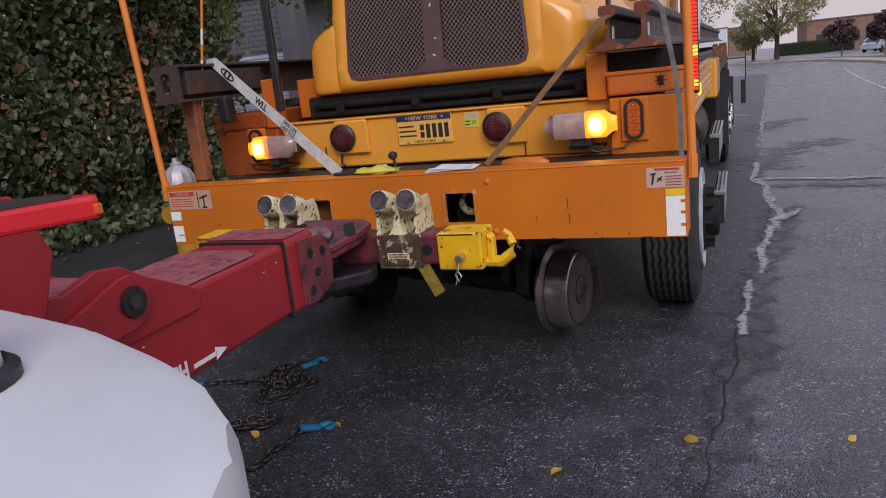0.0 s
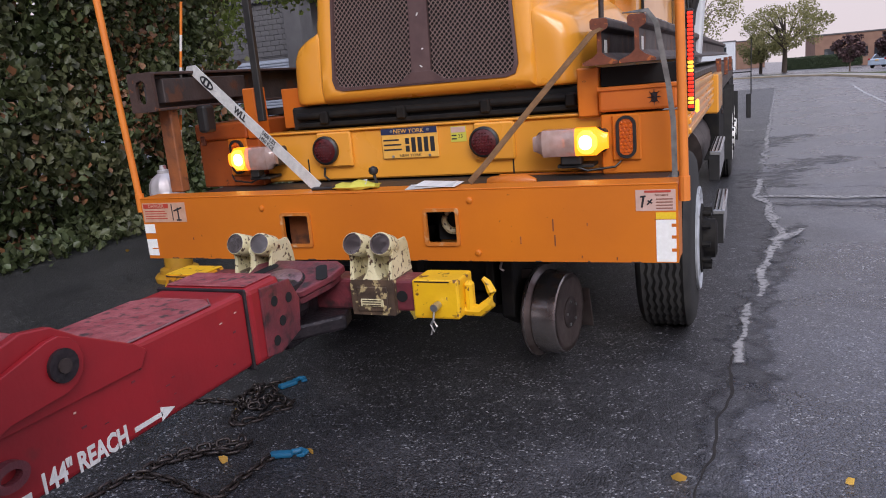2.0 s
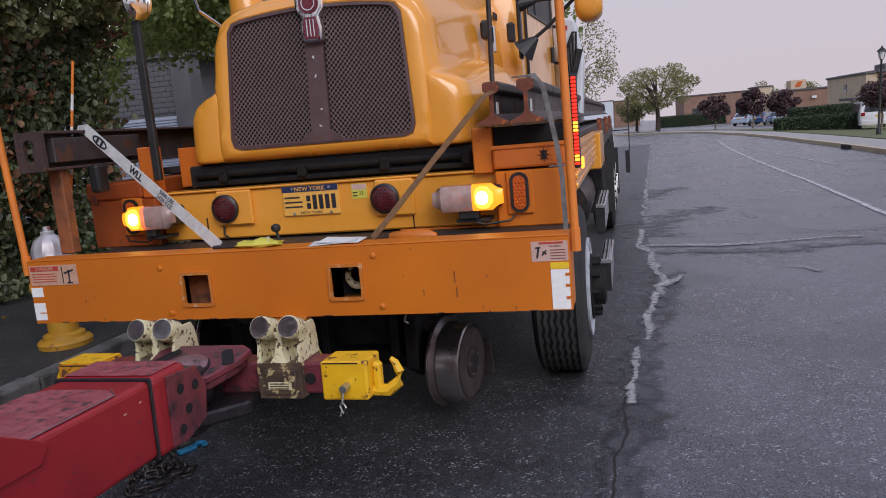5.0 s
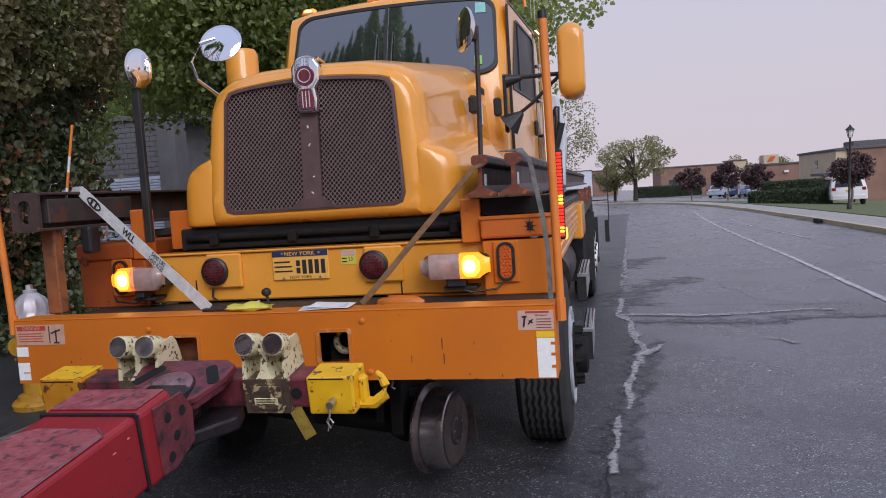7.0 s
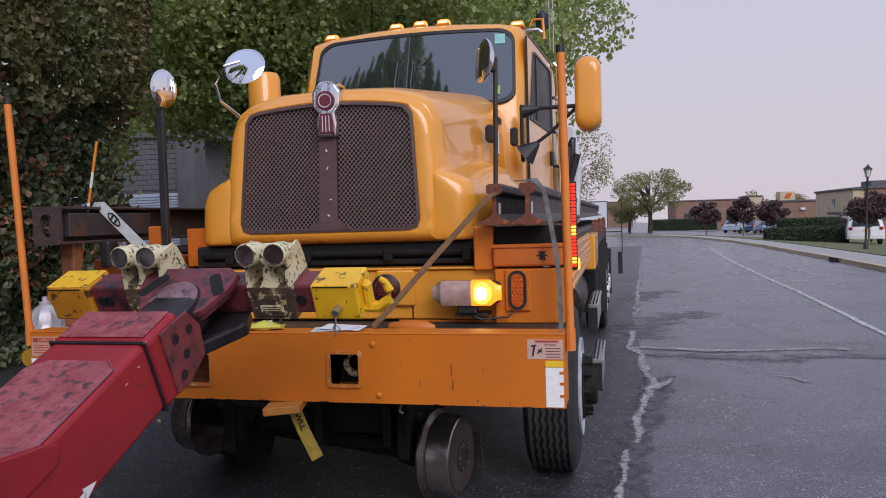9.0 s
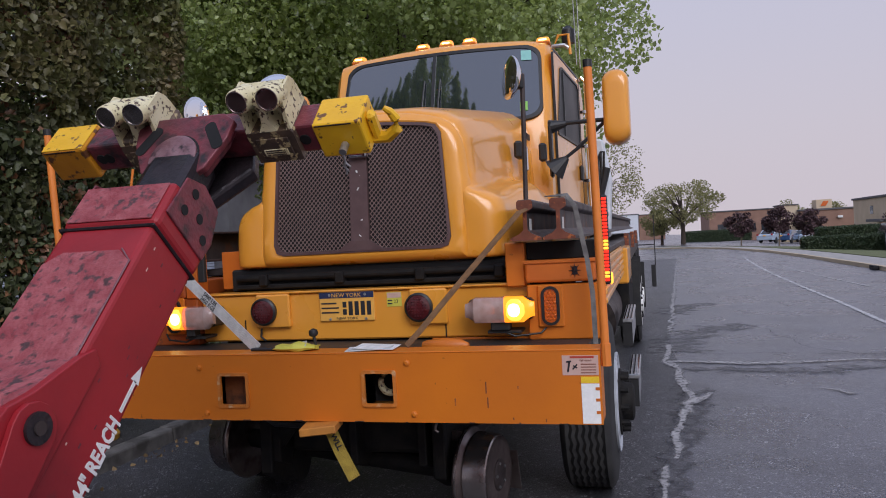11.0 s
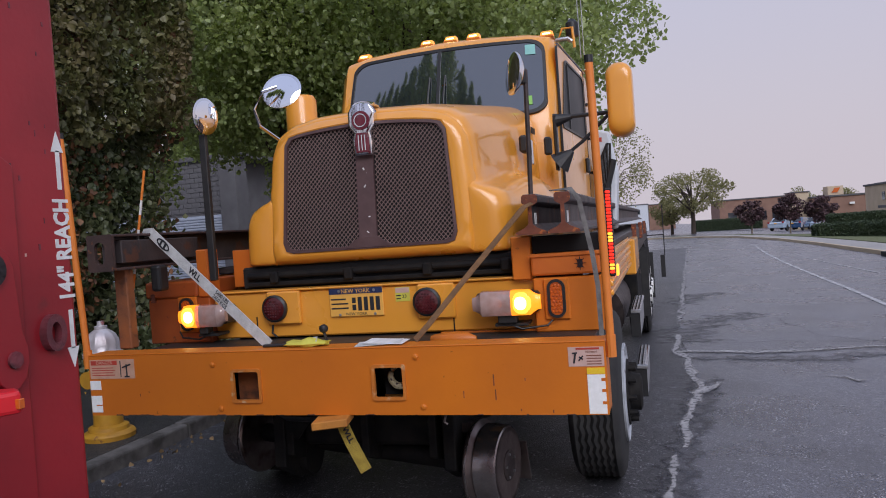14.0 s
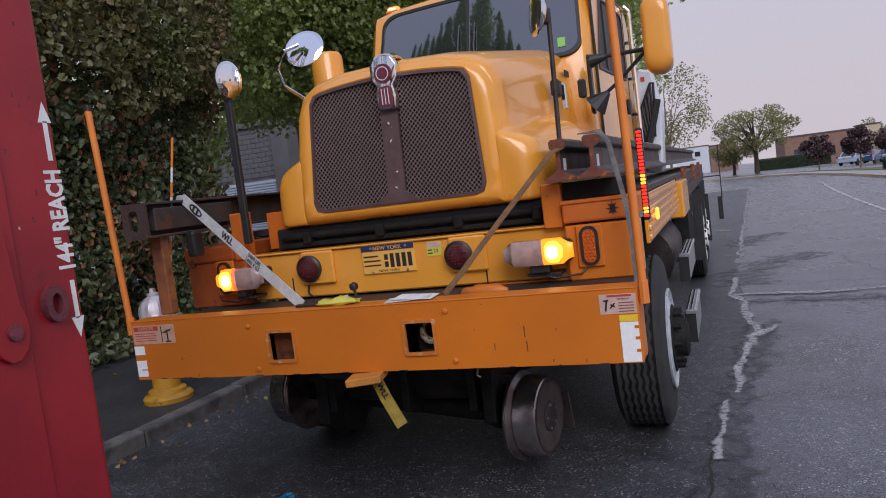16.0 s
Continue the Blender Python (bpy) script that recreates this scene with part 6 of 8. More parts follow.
lg = bx(0.008, 0.022, -0.012, 0.012, 0, 0.0008, 0, bm=lg)
bmesh.ops.transform(lg, matrix=on_strap(0.12), verts=lg.verts)
part("logo_shape", lg, M["ink"], st1)
part("strap_buckle", bx(-0.33, -0.20, 0.07, 0.13, 1.111, 1.124, 0.004), M["plastic"], st1, "black strap end")
strap("tie_down_strap", [(0.94, 0.44, 1.70), (0.905, 0.42, 1.685), (0.67, 0.27, 1.41), (0.475, 0.14, 1.175), (0.42, 0.12, 1.118)], 0.040, M["strapbrown"], "dirty brown webbing strap tied from rail to bumper", (0.5, -0.3, 0.0))
st3 = strap("ratchet_strap", [(1.02, 0.50, 1.755), (1.12, 0.48, 1.755), (1.16, 0.45, 1.70), (1.205, 0.43, 1.45), (1.222, 0.42, 1.30), (1.226, 0.40, 1.07)], 0.022, M["strapgrey"], "grey webbing strap hanging over the rail")
st4 = strap("hanging_strap", [(0.055, 0.03, 0.80), (0.11, 0.02, 0.68), (0.185, 0.0, 0.555)], 0.055, M["strapyellow"], "worn yellow webbing strap hanging under the bumper", (1, 0.2, 0.2))
dd = (Vector((0.185, 0.0, 0.555)) - Vector((0.055, 0.03, 0.80))).normalized()
n4 = Vector((0, -1, 0))
n4 = (n4 - dd * n4.dot(dd)).normalized()
t4 = Matrix((dd, n4.cross(dd), n4)).transposed().to_4x4()
words("lettering", "WLL", 0.038, M["ink"], st4, Matrix.Translation(Vector((0.075, 0.0255, 0.765)) + dd * 0.06 + n4 * 0.006) @ t4, bold=0.001)
blk = thing("wood_block", (0.04, -0.04, 0.775), "orange painted wood block wedged under the bumper", "block")
part("block", turned(bx(-0.035, 0.125, -0.10, 0.06, 0.768, 0.803, 0.004), (0.04, 0, 0.785), 0, -4, 12), M["wood"], blk)
# loose things on the deck
rag = thing("yellow_bag", (-0.22, 0.17, 1.113), "crumpled yellow and green plastic bag on the bumper", "bag")
loops = []
for k in range(7):
    u = k / 6
    loops.append([(-0.20 + 0.20 * u + 0.01 * math.sin(a * 3 + k), 0.085 + (0.05 - 0.03 * abs(u - 0.5)) * math.cos(a), 1.124 + (0.016 + 0.006 * math.sin(k * 2.3)) * math.sin(a) * (0.4 + math.sin(math.pi * u)) + 0.002 * math.sin(5 * a + k)) for a in np.linspace(0, 2 * math.pi, 13)[:-1]])
part("bag", loft(loops), M["lime"], rag, "", True)
part("label_card", turned(bx(-0.11, -0.05, 0.05, 0.11, 1.137, 1.139, 0), (-0.08, 0.08, 1.138), 14, -6, 18), M["strapwhite"], rag)
ppr = thing("paper_sheet", (0.25, 0.13, 1.114), "white papers lying on the bumper top", "paper")
part("sheet", turned(bx(0.16, 0.37, 0.02, 0.12, 1.117, 1.119, 0), (0.26, 0.07, 1.118), 3, -2, 8), M["strapwhite"], ppr)
part("sheet", turned(bx(0.20, 0.39, 0.03, 0.13, 1.1215, 1.123, 0), (0.29, 0.07, 1.12), 4, 2, -4), M["whitepaint"], ppr)
drm = thing("yellow_roll", (0.55, 0.42, 1.085), "rolled yellow tarpaulin on the deck", "tarpaulin")
part("roll", lathe([(0.02, 0.44), (0.028, 0.46), (0.033, 0.55), (0.031, 0.62), (0.012, 0.66)], 16, (0, 0.30, 1.088), "x"), M["orange"], drm, "", True)

# ---------------------------------------------------------------- tow truck: rear fender and red arm beside the boom
tow = thing("tow_truck", (0.4, -3.3, 0.0), "white and red tow truck tail with a rounded fender", "truck")
fen = part("fender", prism([(0.30, -2.40), (0.83, -2.530), (0.95, -2.563), (1.072, -2.616), (1.140, -2.652), (1.190, -2.693), (1.224, -2.735), (1.250, -2.79), (1.262, -2.87), (1.266, -2.95), (1.266, -3.75), (0.30, -3.75)], "z", 0.72, 1.360, 0.022), M["white"], tow, "white rounded fibreglass fender with dirt marks", True)
part("lamp_seal", lathe([(0.058, -0.02), (0.058, 0.010), (0.051, 0.015), (0.047, 0.010)], 30, (0.950, -2.712, 1.358), "z"), M["plastic"], tow, "black rubber seal", True)
part("lamp_post", lathe([(0.048, -0.01), (0.044, 0.06), (0.036, 0.095), (0.015, 0.105)], 26, (0.950, -2.712, 1.364), "z"), M["white"], tow, "white lamp post", True)
for x in (-1.0, 0.75):
    part("wheel", lathe([(0.28, 0.0), (0.46, 0.01), (0.5, 0.05), (0.5, 0.23), (0.46, 0.27), (0.28, 0.28)], 32, (x, -4.6, 0.5), "x"), M["rubber"], tow, "", True)
# unseen body and cab, built tall to block sky from the bumper's left
part("tow_body", bx(-1.25, 0.62, -6.8, -3.8, 0.5, 2.5, 0.06, 2), M["white"], tow, "unseen white tow truck body that blocks sky light")
part("tow_cab", bx(-1.2, 0.6, -9.2, -7.0, 0.5, 3.0, 0.12, 3), M["white"], tow, "unseen white tow truck cab that blocks sky light")
part("mast", bx(-0.22, 0.29, -3.5, -2.95, 0.5, 1.45, 0.02), M["red"], tow, "red mast")
for x in (-0.20, 0.215):
    part("pivot_plate", prism([(-3.0, 0.95), (-2.05, 1.16), (-2.0, 1.28), (-2.06, 1.40), (-3.0, 1.52)], "x", x, x + 0.03, 0.004), M["red"], tow)
# arm in the brightened red that carries its light
arm = part("side_arm", prism([(0.19, -2.95), (0.46, -2.64), (0.645, -2.295), (0.665, -2.265), (0.64, -2.245), (0.58, -2.255), (0.34, -2.52), (0.04, -2.82)], "z", 1.393, 1.425, 0.006), M["redlit"], tow, "red steel arm coloured brighter as if lit")
part("arm_top", prism([(0.20, -2.92), (0.46, -2.63), (0.64, -2.285), (0.59, -2.27), (0.35, -2.53), (0.06, -2.82)], "z", 1.4255, 1.430), M["steeldark"], arm, "worn grey arm top")
part("arm_reflector", bx(0.655, 0.667, -2.272, -2.262, 1.400, 1.414, 0.001), M["orangelens"], arm)

# ---------------------------------------------------------------- the moving boom, in its own space: x across, y along, z up, pivot at the origin
boom = thing("underlift_boom", (0, 0, 0), "red steel underlift boom with greasy cross bar and yellow ends", "boom")
BX0, BX1, BZ0, BZ1 = -0.115, 0.185, -0.462, -0.238
part("main_tube", bx(BX0, BX1, -0.35, 1.0, BZ0, BZ1, 0.016, 3), M["red"], boom, "worn red box tube")
part("tube_sleeve", bx(BX0 - 0.008, BX1 + 0.008, 0.995, 1.165, BZ0 - 0.008, BZ1 + 0.008, 0.022, 3), M["red"], boom, "red sleeve at the tube end")
part("sleeve_seam", bx(BX0 - 0.009, BX1 + 0.009, 0.985, 0.9945, BZ0 - 0.009, BZ1 + 0.009, 0.012), M["greasy"], boom)
part("sleeve_top", bx(BX0 + 0.01, BX1 - 0.01, 1.01, 1.15, BZ1 + 0.0085, BZ1 + 0.012, 0.002), M["redtop"], boom)
part("wear_plate", prism([(BX0 + 0.012, 0.36), (BX1 - 0.012, 0.36), (BX1 - 0.012, 0.86), (BX1 - 0.06, 0.90), (BX0 + 0.06, 0.90), (BX0 + 0.012, 0.86)], "z", BZ1 - 0.002, BZ1 + 0.006, 0.002), M["redtop"], boom, "gritty worn top plate")
ep = part("weld_bead", sweep([(BX1 - 0.010, 0.55, BZ1 + 0.003), (BX1 - 0.010, 0.86, BZ1 + 0.004), (BX1 - 0.055, 0.905, BZ1 + 0.004)], 0.0025, 6), M["pivotworn"], boom, "bare worn weld edge")
for x0, x1 in ((BX0 - 0.010, BX0 + 0.014), (BX1 - 0.014, BX1 + 0.010)):
    ck = part("cheek_plate", prism([(-0.30, -0.30), (0.575, -0.30), (0.60, -0.262), (0.565, -0.236), (0.42, -0.165), (0.36, -0.125), (0.29, -0.115), (0.20, -0.14), (0.0, -0.10), (-0.30, -0.10)], "x", x0, x1, 0.003), M["red"], boom, "red cheek plate welded to the tube")
    lk = prism([(0.17 + 0.07 * math.cos(a), -0.245 + 0.045 * math.sin(a)) for a in np.linspace(math.pi * 0.6, math.pi * 1.75, 8)] + [(0.35 + 0.062 * math.cos(a), -0.205 + 0.062 * math.sin(a)) for a in np.linspace(-math.pi * 0.45, math.pi * 0.6, 8)], "x", x1, x1 + 0.016, 0.002)
    lkp = part("link_plate", lk, M["red"], boom, "red link plate with pins")
    part("pin", rod((x1 + 0.01, 0.355, -0.205), (x1 + 0.024, 0.355, -0.205), 0.036, n=20), M["greasy"], lkp, "greasy black pin", True)
    part("pin_core", rod((x1 + 0.022, 0.355, -0.205), (x1 + 0.028, 0.355, -0.205), 0.016, n=14), M["steeldark"], lkp)
    part("pin", rod((x1 + 0.01, 0.165, -0.25), (x1 + 0.022, 0.165, -0.25), 0.018, n=14), M["maroon"], lkp)
part("web_floor", prism([(0.20, -0.16), (0.42, -0.17), (0.56, -0.237), (0.20, -0.237)], "x", BX0 + 0.016, BX1 - 0.016), M["redtop"], boom, "sloping gritty web between the cheeks")
eye_ring = ring([(0.205 + 0.042 * math.cos(a), -0.375 + 0.03 * math.sin(a)) for a in np.linspace(0, 2 * math.pi, 21)[:-1]], [(0.205 + 0.024 * math.cos(a), -0.375 + 0.014 * math.sin(a)) for a in np.linspace(0, 2 * math.pi, 21)[:-1]], "x", BX1, BX1 + 0.02)
part("chain_eye", eye_ring, M["maroon"], boom, "worn steel eye for the chain")
side = pose(BX1 + 0.0006, 0.39, -0.437, 90, 0, 90)
words("lettering", '144" REACH', 0.062, M["whitepaint"], boom, side, squeeze=0.72, bold=0.0022, label="white stencilled lettering")
for y0, y1, s in ((0.53, 0.665, 1), (0.25, 0.115, -1)):
    z = -0.437 if s > 0 else -0.440
    ar = bx(BX1, BX1 + 0.0012, min(y0, y1 - s * 0.045), max(y0, y1 - s * 0.045), z - 0.006, z + 0.006, 0)
    ar = prism([(y1 - s * 0.048, z - 0.018), (y1, z), (y1 - s * 0.048, z + 0.018)], "x", BX1, BX1 + 0.0012, bm=ar)
    part("arrow", ar, M["whitepaint"], boom, "white stencilled arrow")
rnd = random.Random(4)
for k in range(16):
    yy, zz = rnd.uniform(0.35, 0.98), rnd.uniform(-0.44, -0.26)
    part("paint_chip", bx(BX1, BX1 + 0.0009, yy, yy + rnd.uniform(0.004, 0.014), zz, zz + rnd.uniform(0.002, 0.006), 0), M["maroon"] if k % 4 else M["stickerpink"], boom)
# side plates with bolt holes at the sleeve end, then the dark neck
for x0, x1 in ((BX0 - 0.014, BX0 - 0.006), (BX1 + 0.006, BX1 + 0.014)):
    sp = part("nose_plate", prism([(1.05, -0.455), (1.12, -0.465), (1.23, -0.43), (1.245, -0.33), (1.20, -0.255), (1.05, -0.245)], "x", x0, x1, 0.003), M["maroon"], boom, "greasy maroon nose plate")
    for yy, zz in ((1.11, -0.30), (1.14, -0.37), (1.10, -0.42), (1.185, -0.31)):
        part("bolt_hole", rod((x1, yy, zz), (x1 + 0.002, yy, zz), 0.016, n=14), M["dark"], sp)
part("neck", bx(BX0 + 0.055, BX1 - 0.055, 1.16, 1.42, -0.44, -0.31, 0.03, 2), M["greasy"], boom, "greasy black neck")
HEAD = Vector((0.0, 0.055, -0.178))


def head(name, bm, material, parent=None, label="", smooth=False):
    """A part of the boom head, set in its place at the boom's end."""
    bmesh.ops.translate(bm, verts=bm.verts, vec=HEAD)
    return part(name, bm, material, parent, label, smooth)


head("neck_yoke", prism([(-0.03, 1.24), (0.10, 1.24), (0.23, 1.40), (0.20, 1.50), (-0.13, 1.50), (-0.16, 1.40)], "z", -0.33, -0.275, 0.012), M["greasy"], boom, "black lower yoke")
head("neck_block", bx(-0.03, 0.10, 1.24, 1.46, -0.36, -0.15, 0.02, 2), M["greasy"], boom)
pl = [(0.035 + 0.9 * x, 1.385 + 0.86 * y) for x, y in ((-0.13, -0.11), (-0.06, -0.16), (0.06, -0.16), (0.13, -0.11), (0.19, 0.02), (0.20, 0.10), (0.15, 0.14), (-0.15, 0.14), (-0.20, 0.10), (-0.19, 0.02))]
TILT = (0.035, 1.37, -0.16)


def tilted(bm):
    b = turned(bm, TILT, 13, 0, 0)
    bmesh.ops.translate(b, verts=b.verts, vec=(0, -0.01, 0.022))
    return b


pv = head("pivot_plate", tilted(prism(pl, "z", -0.185, -0.160, 0.005)), M["maroon"], boom, "worn purple steel pivot plate")
head("pivot_plate", tilted(prism([(0.035 + (x - 0.035) * 0.9, 1.37 + (y - 1.37) * 0.92) for x, y in pl], "z", -0.215, -0.192, 0.005)), M["maroon"], boom)
head("pivot_disc", tilted(lathe([(0.085, -0.160), (0.085, -0.150), (0.075, -0.146), (0.02, -0.146)], 28, (0.03, 1.335, 0), "z")), M["pivotworn"], pv, "round worn pivot cover", True)
head("disc_rim", tilted(lathe([(0.092, -0.160), (0.092, -0.1585), (0.088, -0.158)], 28, (0.03, 1.335, 0), "z")), M["dark"], pv)
for x, rz in ((-0.085, 30), (0.155, -30)):
    slot = prism(rounded(0.04, 0.12, 0.018, 5, x, 1.415), "z", -0.1598, -0.1580)
    head("plate_slot", tilted(turned(slot, (x, 1.415, -0.159), 0, 0, -rz)), M["dark"], pv)
# cross bar
cb = head("cross_bar", bx(-0.40, 0.475, 1.46, 1.575, -0.276, -0.166, 0.010, 2), M["maroon"], boom, "greasy maroon cross bar tube")
for x in (-0.36, -0.33, 0.37, 0.425):
    head("bar_hole", rod((x, 1.456, -0.222), (x, 1.462, -0.222), 0.0195, n=16), M["dark"], cb)


def receiver(xc):
    """A cast fork holder: greasy base, splayed legs with hollows between, two short tubes on top."""
    rc = head("fork_receiver", loft([[(xc - 0.080, y, -0.284), (xc + 0.080, y, -0.284), (xc + 0.082, y, -0.172), (xc + 0.076, y, -0.160), (xc - 0.076, y, -0.160), (xc - 0.082, y, -0.172)] for y in (1.435, 1.60)]), M["creamdark"], boom, "chipped cream fork receiver with two sockets")
    head("receiver_face", bx(xc - 0.056, xc + 0.058, 1.4295, 1.434, -0.270, -0.184, 0.003), M["creamdark"], rc)
    head("maker_plate", bx(xc - 0.043, xc + 0.043, 1.4255, 1.429, -0.252, -0.225, 0.002), M["cream"], rc)
    for k in range(3):
        head("text_bar", bx(xc - 0.036, xc + 0.034, 1.4240, 1.4265, -0.2485 + k * 0.0085, -0.245 + k * 0.0085, 0), M["creamdark"], rc)
    # sloping back of the casting, and the rib that parts the hollows
    head("casting_back", loft([[(xc - w, y0, z), (xc + w, y0, z), (xc + w, y1, z), (xc - w, y1, z)] for w, y0, y1, z in ((0.076, 1.515, 1.60, -0.162), (0.070, 1.52, 1.585, -0.09), (0.066, 1.51, 1.55, -0.045))]), M["cream"], rc, "", True)
    head("centre_rib", loft([[(xc - w, y0, z), (xc + w, y0, z), (xc + w, 1.53, z), (xc - w, 1.53, z)] for w, y0, z in ((0.032, 1.436, -0.161), (0.016, 1.445, -0.135), (0.009, 1.452, -0.088), (0.014, 1.450, -0.068), (0.024, 1.455, -0.05))]), M["cream"], rc, "chipped cream rib", True)
    for s in (-1, 1):
        head("outer_leg", loft([[(xc + s * a, y0, z), (xc + s * b, y0, z), (xc + s * b, y1, z), (xc + s * a, y1, z)] for a, b, y0, y1, z in ((0.064, 0.080, 1.436, 1.60, -0.161), (0.068, 0.080, 1.450, 1.59, -0.10), (0.074, 0.086, 1.452, 1.57, -0.06), (0.080, 0.088, 1.455, 1.55, -0.035))]), M["cream"], rc, "", True)
        cx = xc + s * 0.052
        sock = lathe([(0.0315, 0.085), (0.0315, 0.001), (0.0335, -0.003), (0.0370, -0.003), (0.0400, 0.003), (0.0400, 0.075), (0.030, 0.092)], 26, (cx, 1.43, -0.033), "y")
        so = head("socket", turned(sock, (cx, 1.43, -0.033), -20, 0, s * 4), M["cream"], rc, "round cream socket tube", True)
        lip = lathe([(0.0316, -0.0005), (0.0330, -0.0045), (0.0352, -0.0045), (0.0372, -0.0005)], 26, (cx, 1.43, -0.033), "y")
        head("socket_lip", turned(lip, (cx, 1.43, -0.033), -20, 0, s * 4), M["railtop"], so, "worn bare steel lip", True)
        core = rod((cx, 1.488, -0.033), (cx, 1.51, -0.033), 0.0313, n=20)
        head("socket_core", turned(core, (cx, 1.43, -0.033), -20, 0, s * 4), M["under"], so)


receiver(0.325)
receiver(-0.155)
head("bar_link", bx(-0.245, -0.065, 1.44, 1.60, -0.262, -0.14, 0.008), M["creamdark"], boom)


def end_box(x0, x1, s):
    eb = head("end_box", bx(x0, x1, 1.445, 1.585, -0.294, -0.160, 0.008, 2), M["boxyellow"] if s > 0 else M["boxorange"], boom, "chipped yellow box at the cross bar end")
    if s < 0:
        head("box_lid", bx(x0 + 0.004, x1 - 0.004, 1.449, 1.581, -0.1598, -0.1565, 0.001), M["boxyellow"], eb, "yellow painted box top")
    xo = x1 if s > 0 else x0
    if s > 0:
        head("chain_hook", sweep([(xo, 1.51, -0.277), (xo + 0.05, 1.51, -0.279), (xo + 0.085, 1.51, -0.252), (xo + 0.092, 1.51, -0.212), (xo + 0.08, 1.51, -0.182), (xo + 0.065, 1.51, -0.167)], [0.022, 0.022, 0.020, 0.017, 0.013, 0.008], 8), M["boxyellow"], eb, "yellow chain hook", True)
        head("chain_hook_root", bx(xo - 0.002, xo + 0.03, 1.49, 1.53, -0.287, -0.177, 0.01), M["boxyellow"], eb)
        head("locking_pin", rod((0.5 * (x0 + x1) + 0.01, 1.40, -0.242), (0.5 * (x0 + x1) + 0.01, 1.44, -0.242), 0.013, n=12), M["alu"], eb)
        head("hairpin", sweep([(0.5 * (x0 + x1) + 0.01, 1.405, -0.242), (0.5 * (x0 + x1) + 0.006, 1.40, -0.279), (0.5 * (x0 + x1) - 0.006, 1.40, -0.297), (0.5 * (x0 + x1) + 0.006, 1.40, -0.322), (0.5 * (x0 + x1) + 0.016, 1.40, -0.302), (0.5 * (x0 + x1) + 0.004, 1.40, -0.282), (0.5 * (x0 + x1) - 0.006, 1.40, -0.332)], 0.0035, 6), M["alu"], eb, "bent wire hairpin")
    else:
        head("chain_hook", sweep([(xo, 1.51, -0.277), (xo - 0.03, 1.51, -0.267), (xo - 0.045, 1.51, -0.227), (xo - 0.03, 1.51, -0.187)], [0.022, 0.022, 0.018, 0.012], 8), M["boxyellow"], eb, "yellow chain hook", True)
    head("worn_edge", bx(x0 + 0.01, x1 - 0.03, 1.4435, 1.446, -0.168, -0.164, 0), M["greasy"], eb)


end_box(0.47, 0.635, 1)
end_box(-0.575, -0.40, -1)

# ---------------------------------------------------------------- chains on the ground
def smooth_line(pts, step):
    pts = [Vector((*p, 0)) for p in pts]
    out = []
    for i in range(len(pts) - 1):
        p0, p1, p2, p3 = pts[max(i - 1, 0)], pts[i], pts[i + 1], pts[min(i + 2, len(pts) - 1)]
        k = max(2, int((p2 - p1).length / 0.004))
        for j in range(k):
            u = j / k
            out.append(0.5 * ((2 * p1) + (p2 - p0) * u + (2 * p0 - 5 * p1 + 4 * p2 - p3) * u * u + (3 * p1 - p0 - 3 * p2 + p3) * u ** 3))
    picks, left = [out[0]], 0.0
    for a, b in zip(out, out[1:]):
        left += (b - a).length
        if left >= step:
            picks.append(b)
            left = 0.0
    return picks


def link_mesh():
    own = bmesh.new()
    n, m, r = 16, 6, 0.0072
    rows = []
    for i in range(n):
        a = 2 * math.pi * i / n
        c = Vector((0.0155 * math.cos(a) + (0.014 if math.cos(a) > 0 else -0.014), 0.0165 * math.sin(a), 0))
        out = Vector((math.cos(a), math.sin(a), 0))
        rows.append([own.verts.new(c + r * (math.cos(2 * math.pi * k / m) * out + math.sin(2 * math.pi * k / m) * Vector((0, 0, 1)))) for k in range(m)])
    for i in range(n):
        a, b = rows[i], rows[(i + 1) % n]
        for k in range(m):
            own.faces.new((a[k], b[k], b[(k + 1) % m], a[(k + 1) % m]))
    bmesh.ops.recalc_face_normals(own, faces=own.faces)
    me = bpy.data.meshes.new("link")
    for f in own.faces:
        f.smooth = True
    own.to_mesh(me)
    own.free()
    me.materials.append(M["chain"])
    return me


LINK = link_mesh()


def chain(pts, label, hooks, lift=0.0):
    ps = smooth_line(pts, 0.040)
    t = thing("chain", (ps[0].x, ps[0].y, 0), label, "chain", "chains on the asphalt")
    for i, p in enumerate(ps[:-1]):
        d = ps[i + 1] - p
        ob = new("link", LINK)
        ob.parent = t
        ob.matrix_basis = pose(p.x - ps[0].x, p.y - ps[0].y, 0.0095 + lift + (0.008 if i % 2 else 0.0), (62 if i % 2 else 12) + 14 * math.sin(i * 1.7), 0, math.degrees(math.atan2(d.y, d.x)))
    for hx, hy, ang in hooks:
        hb = bx(-0.075, 0.03, -0.022, 0.022, 0.004, 0.03, 0.012, 2)
        hb = sweep([(0.02, 0.012, 0.017), (0.06, 0.028, 0.017), (0.085, 0.01, 0.017), (0.075, -0.022, 0.017), (0.05, -0.022, 0.017)], [0.014, 0.013, 0.012, 0.010, 0.006], 8, hb)
        bmesh.ops.transform(hb, matrix=pose(hx, hy, 0, 0, 0, ang), verts=hb.verts)
        part("chain_hook", hb, M["blue"], t, "blue painted chain hook", True)
    return t


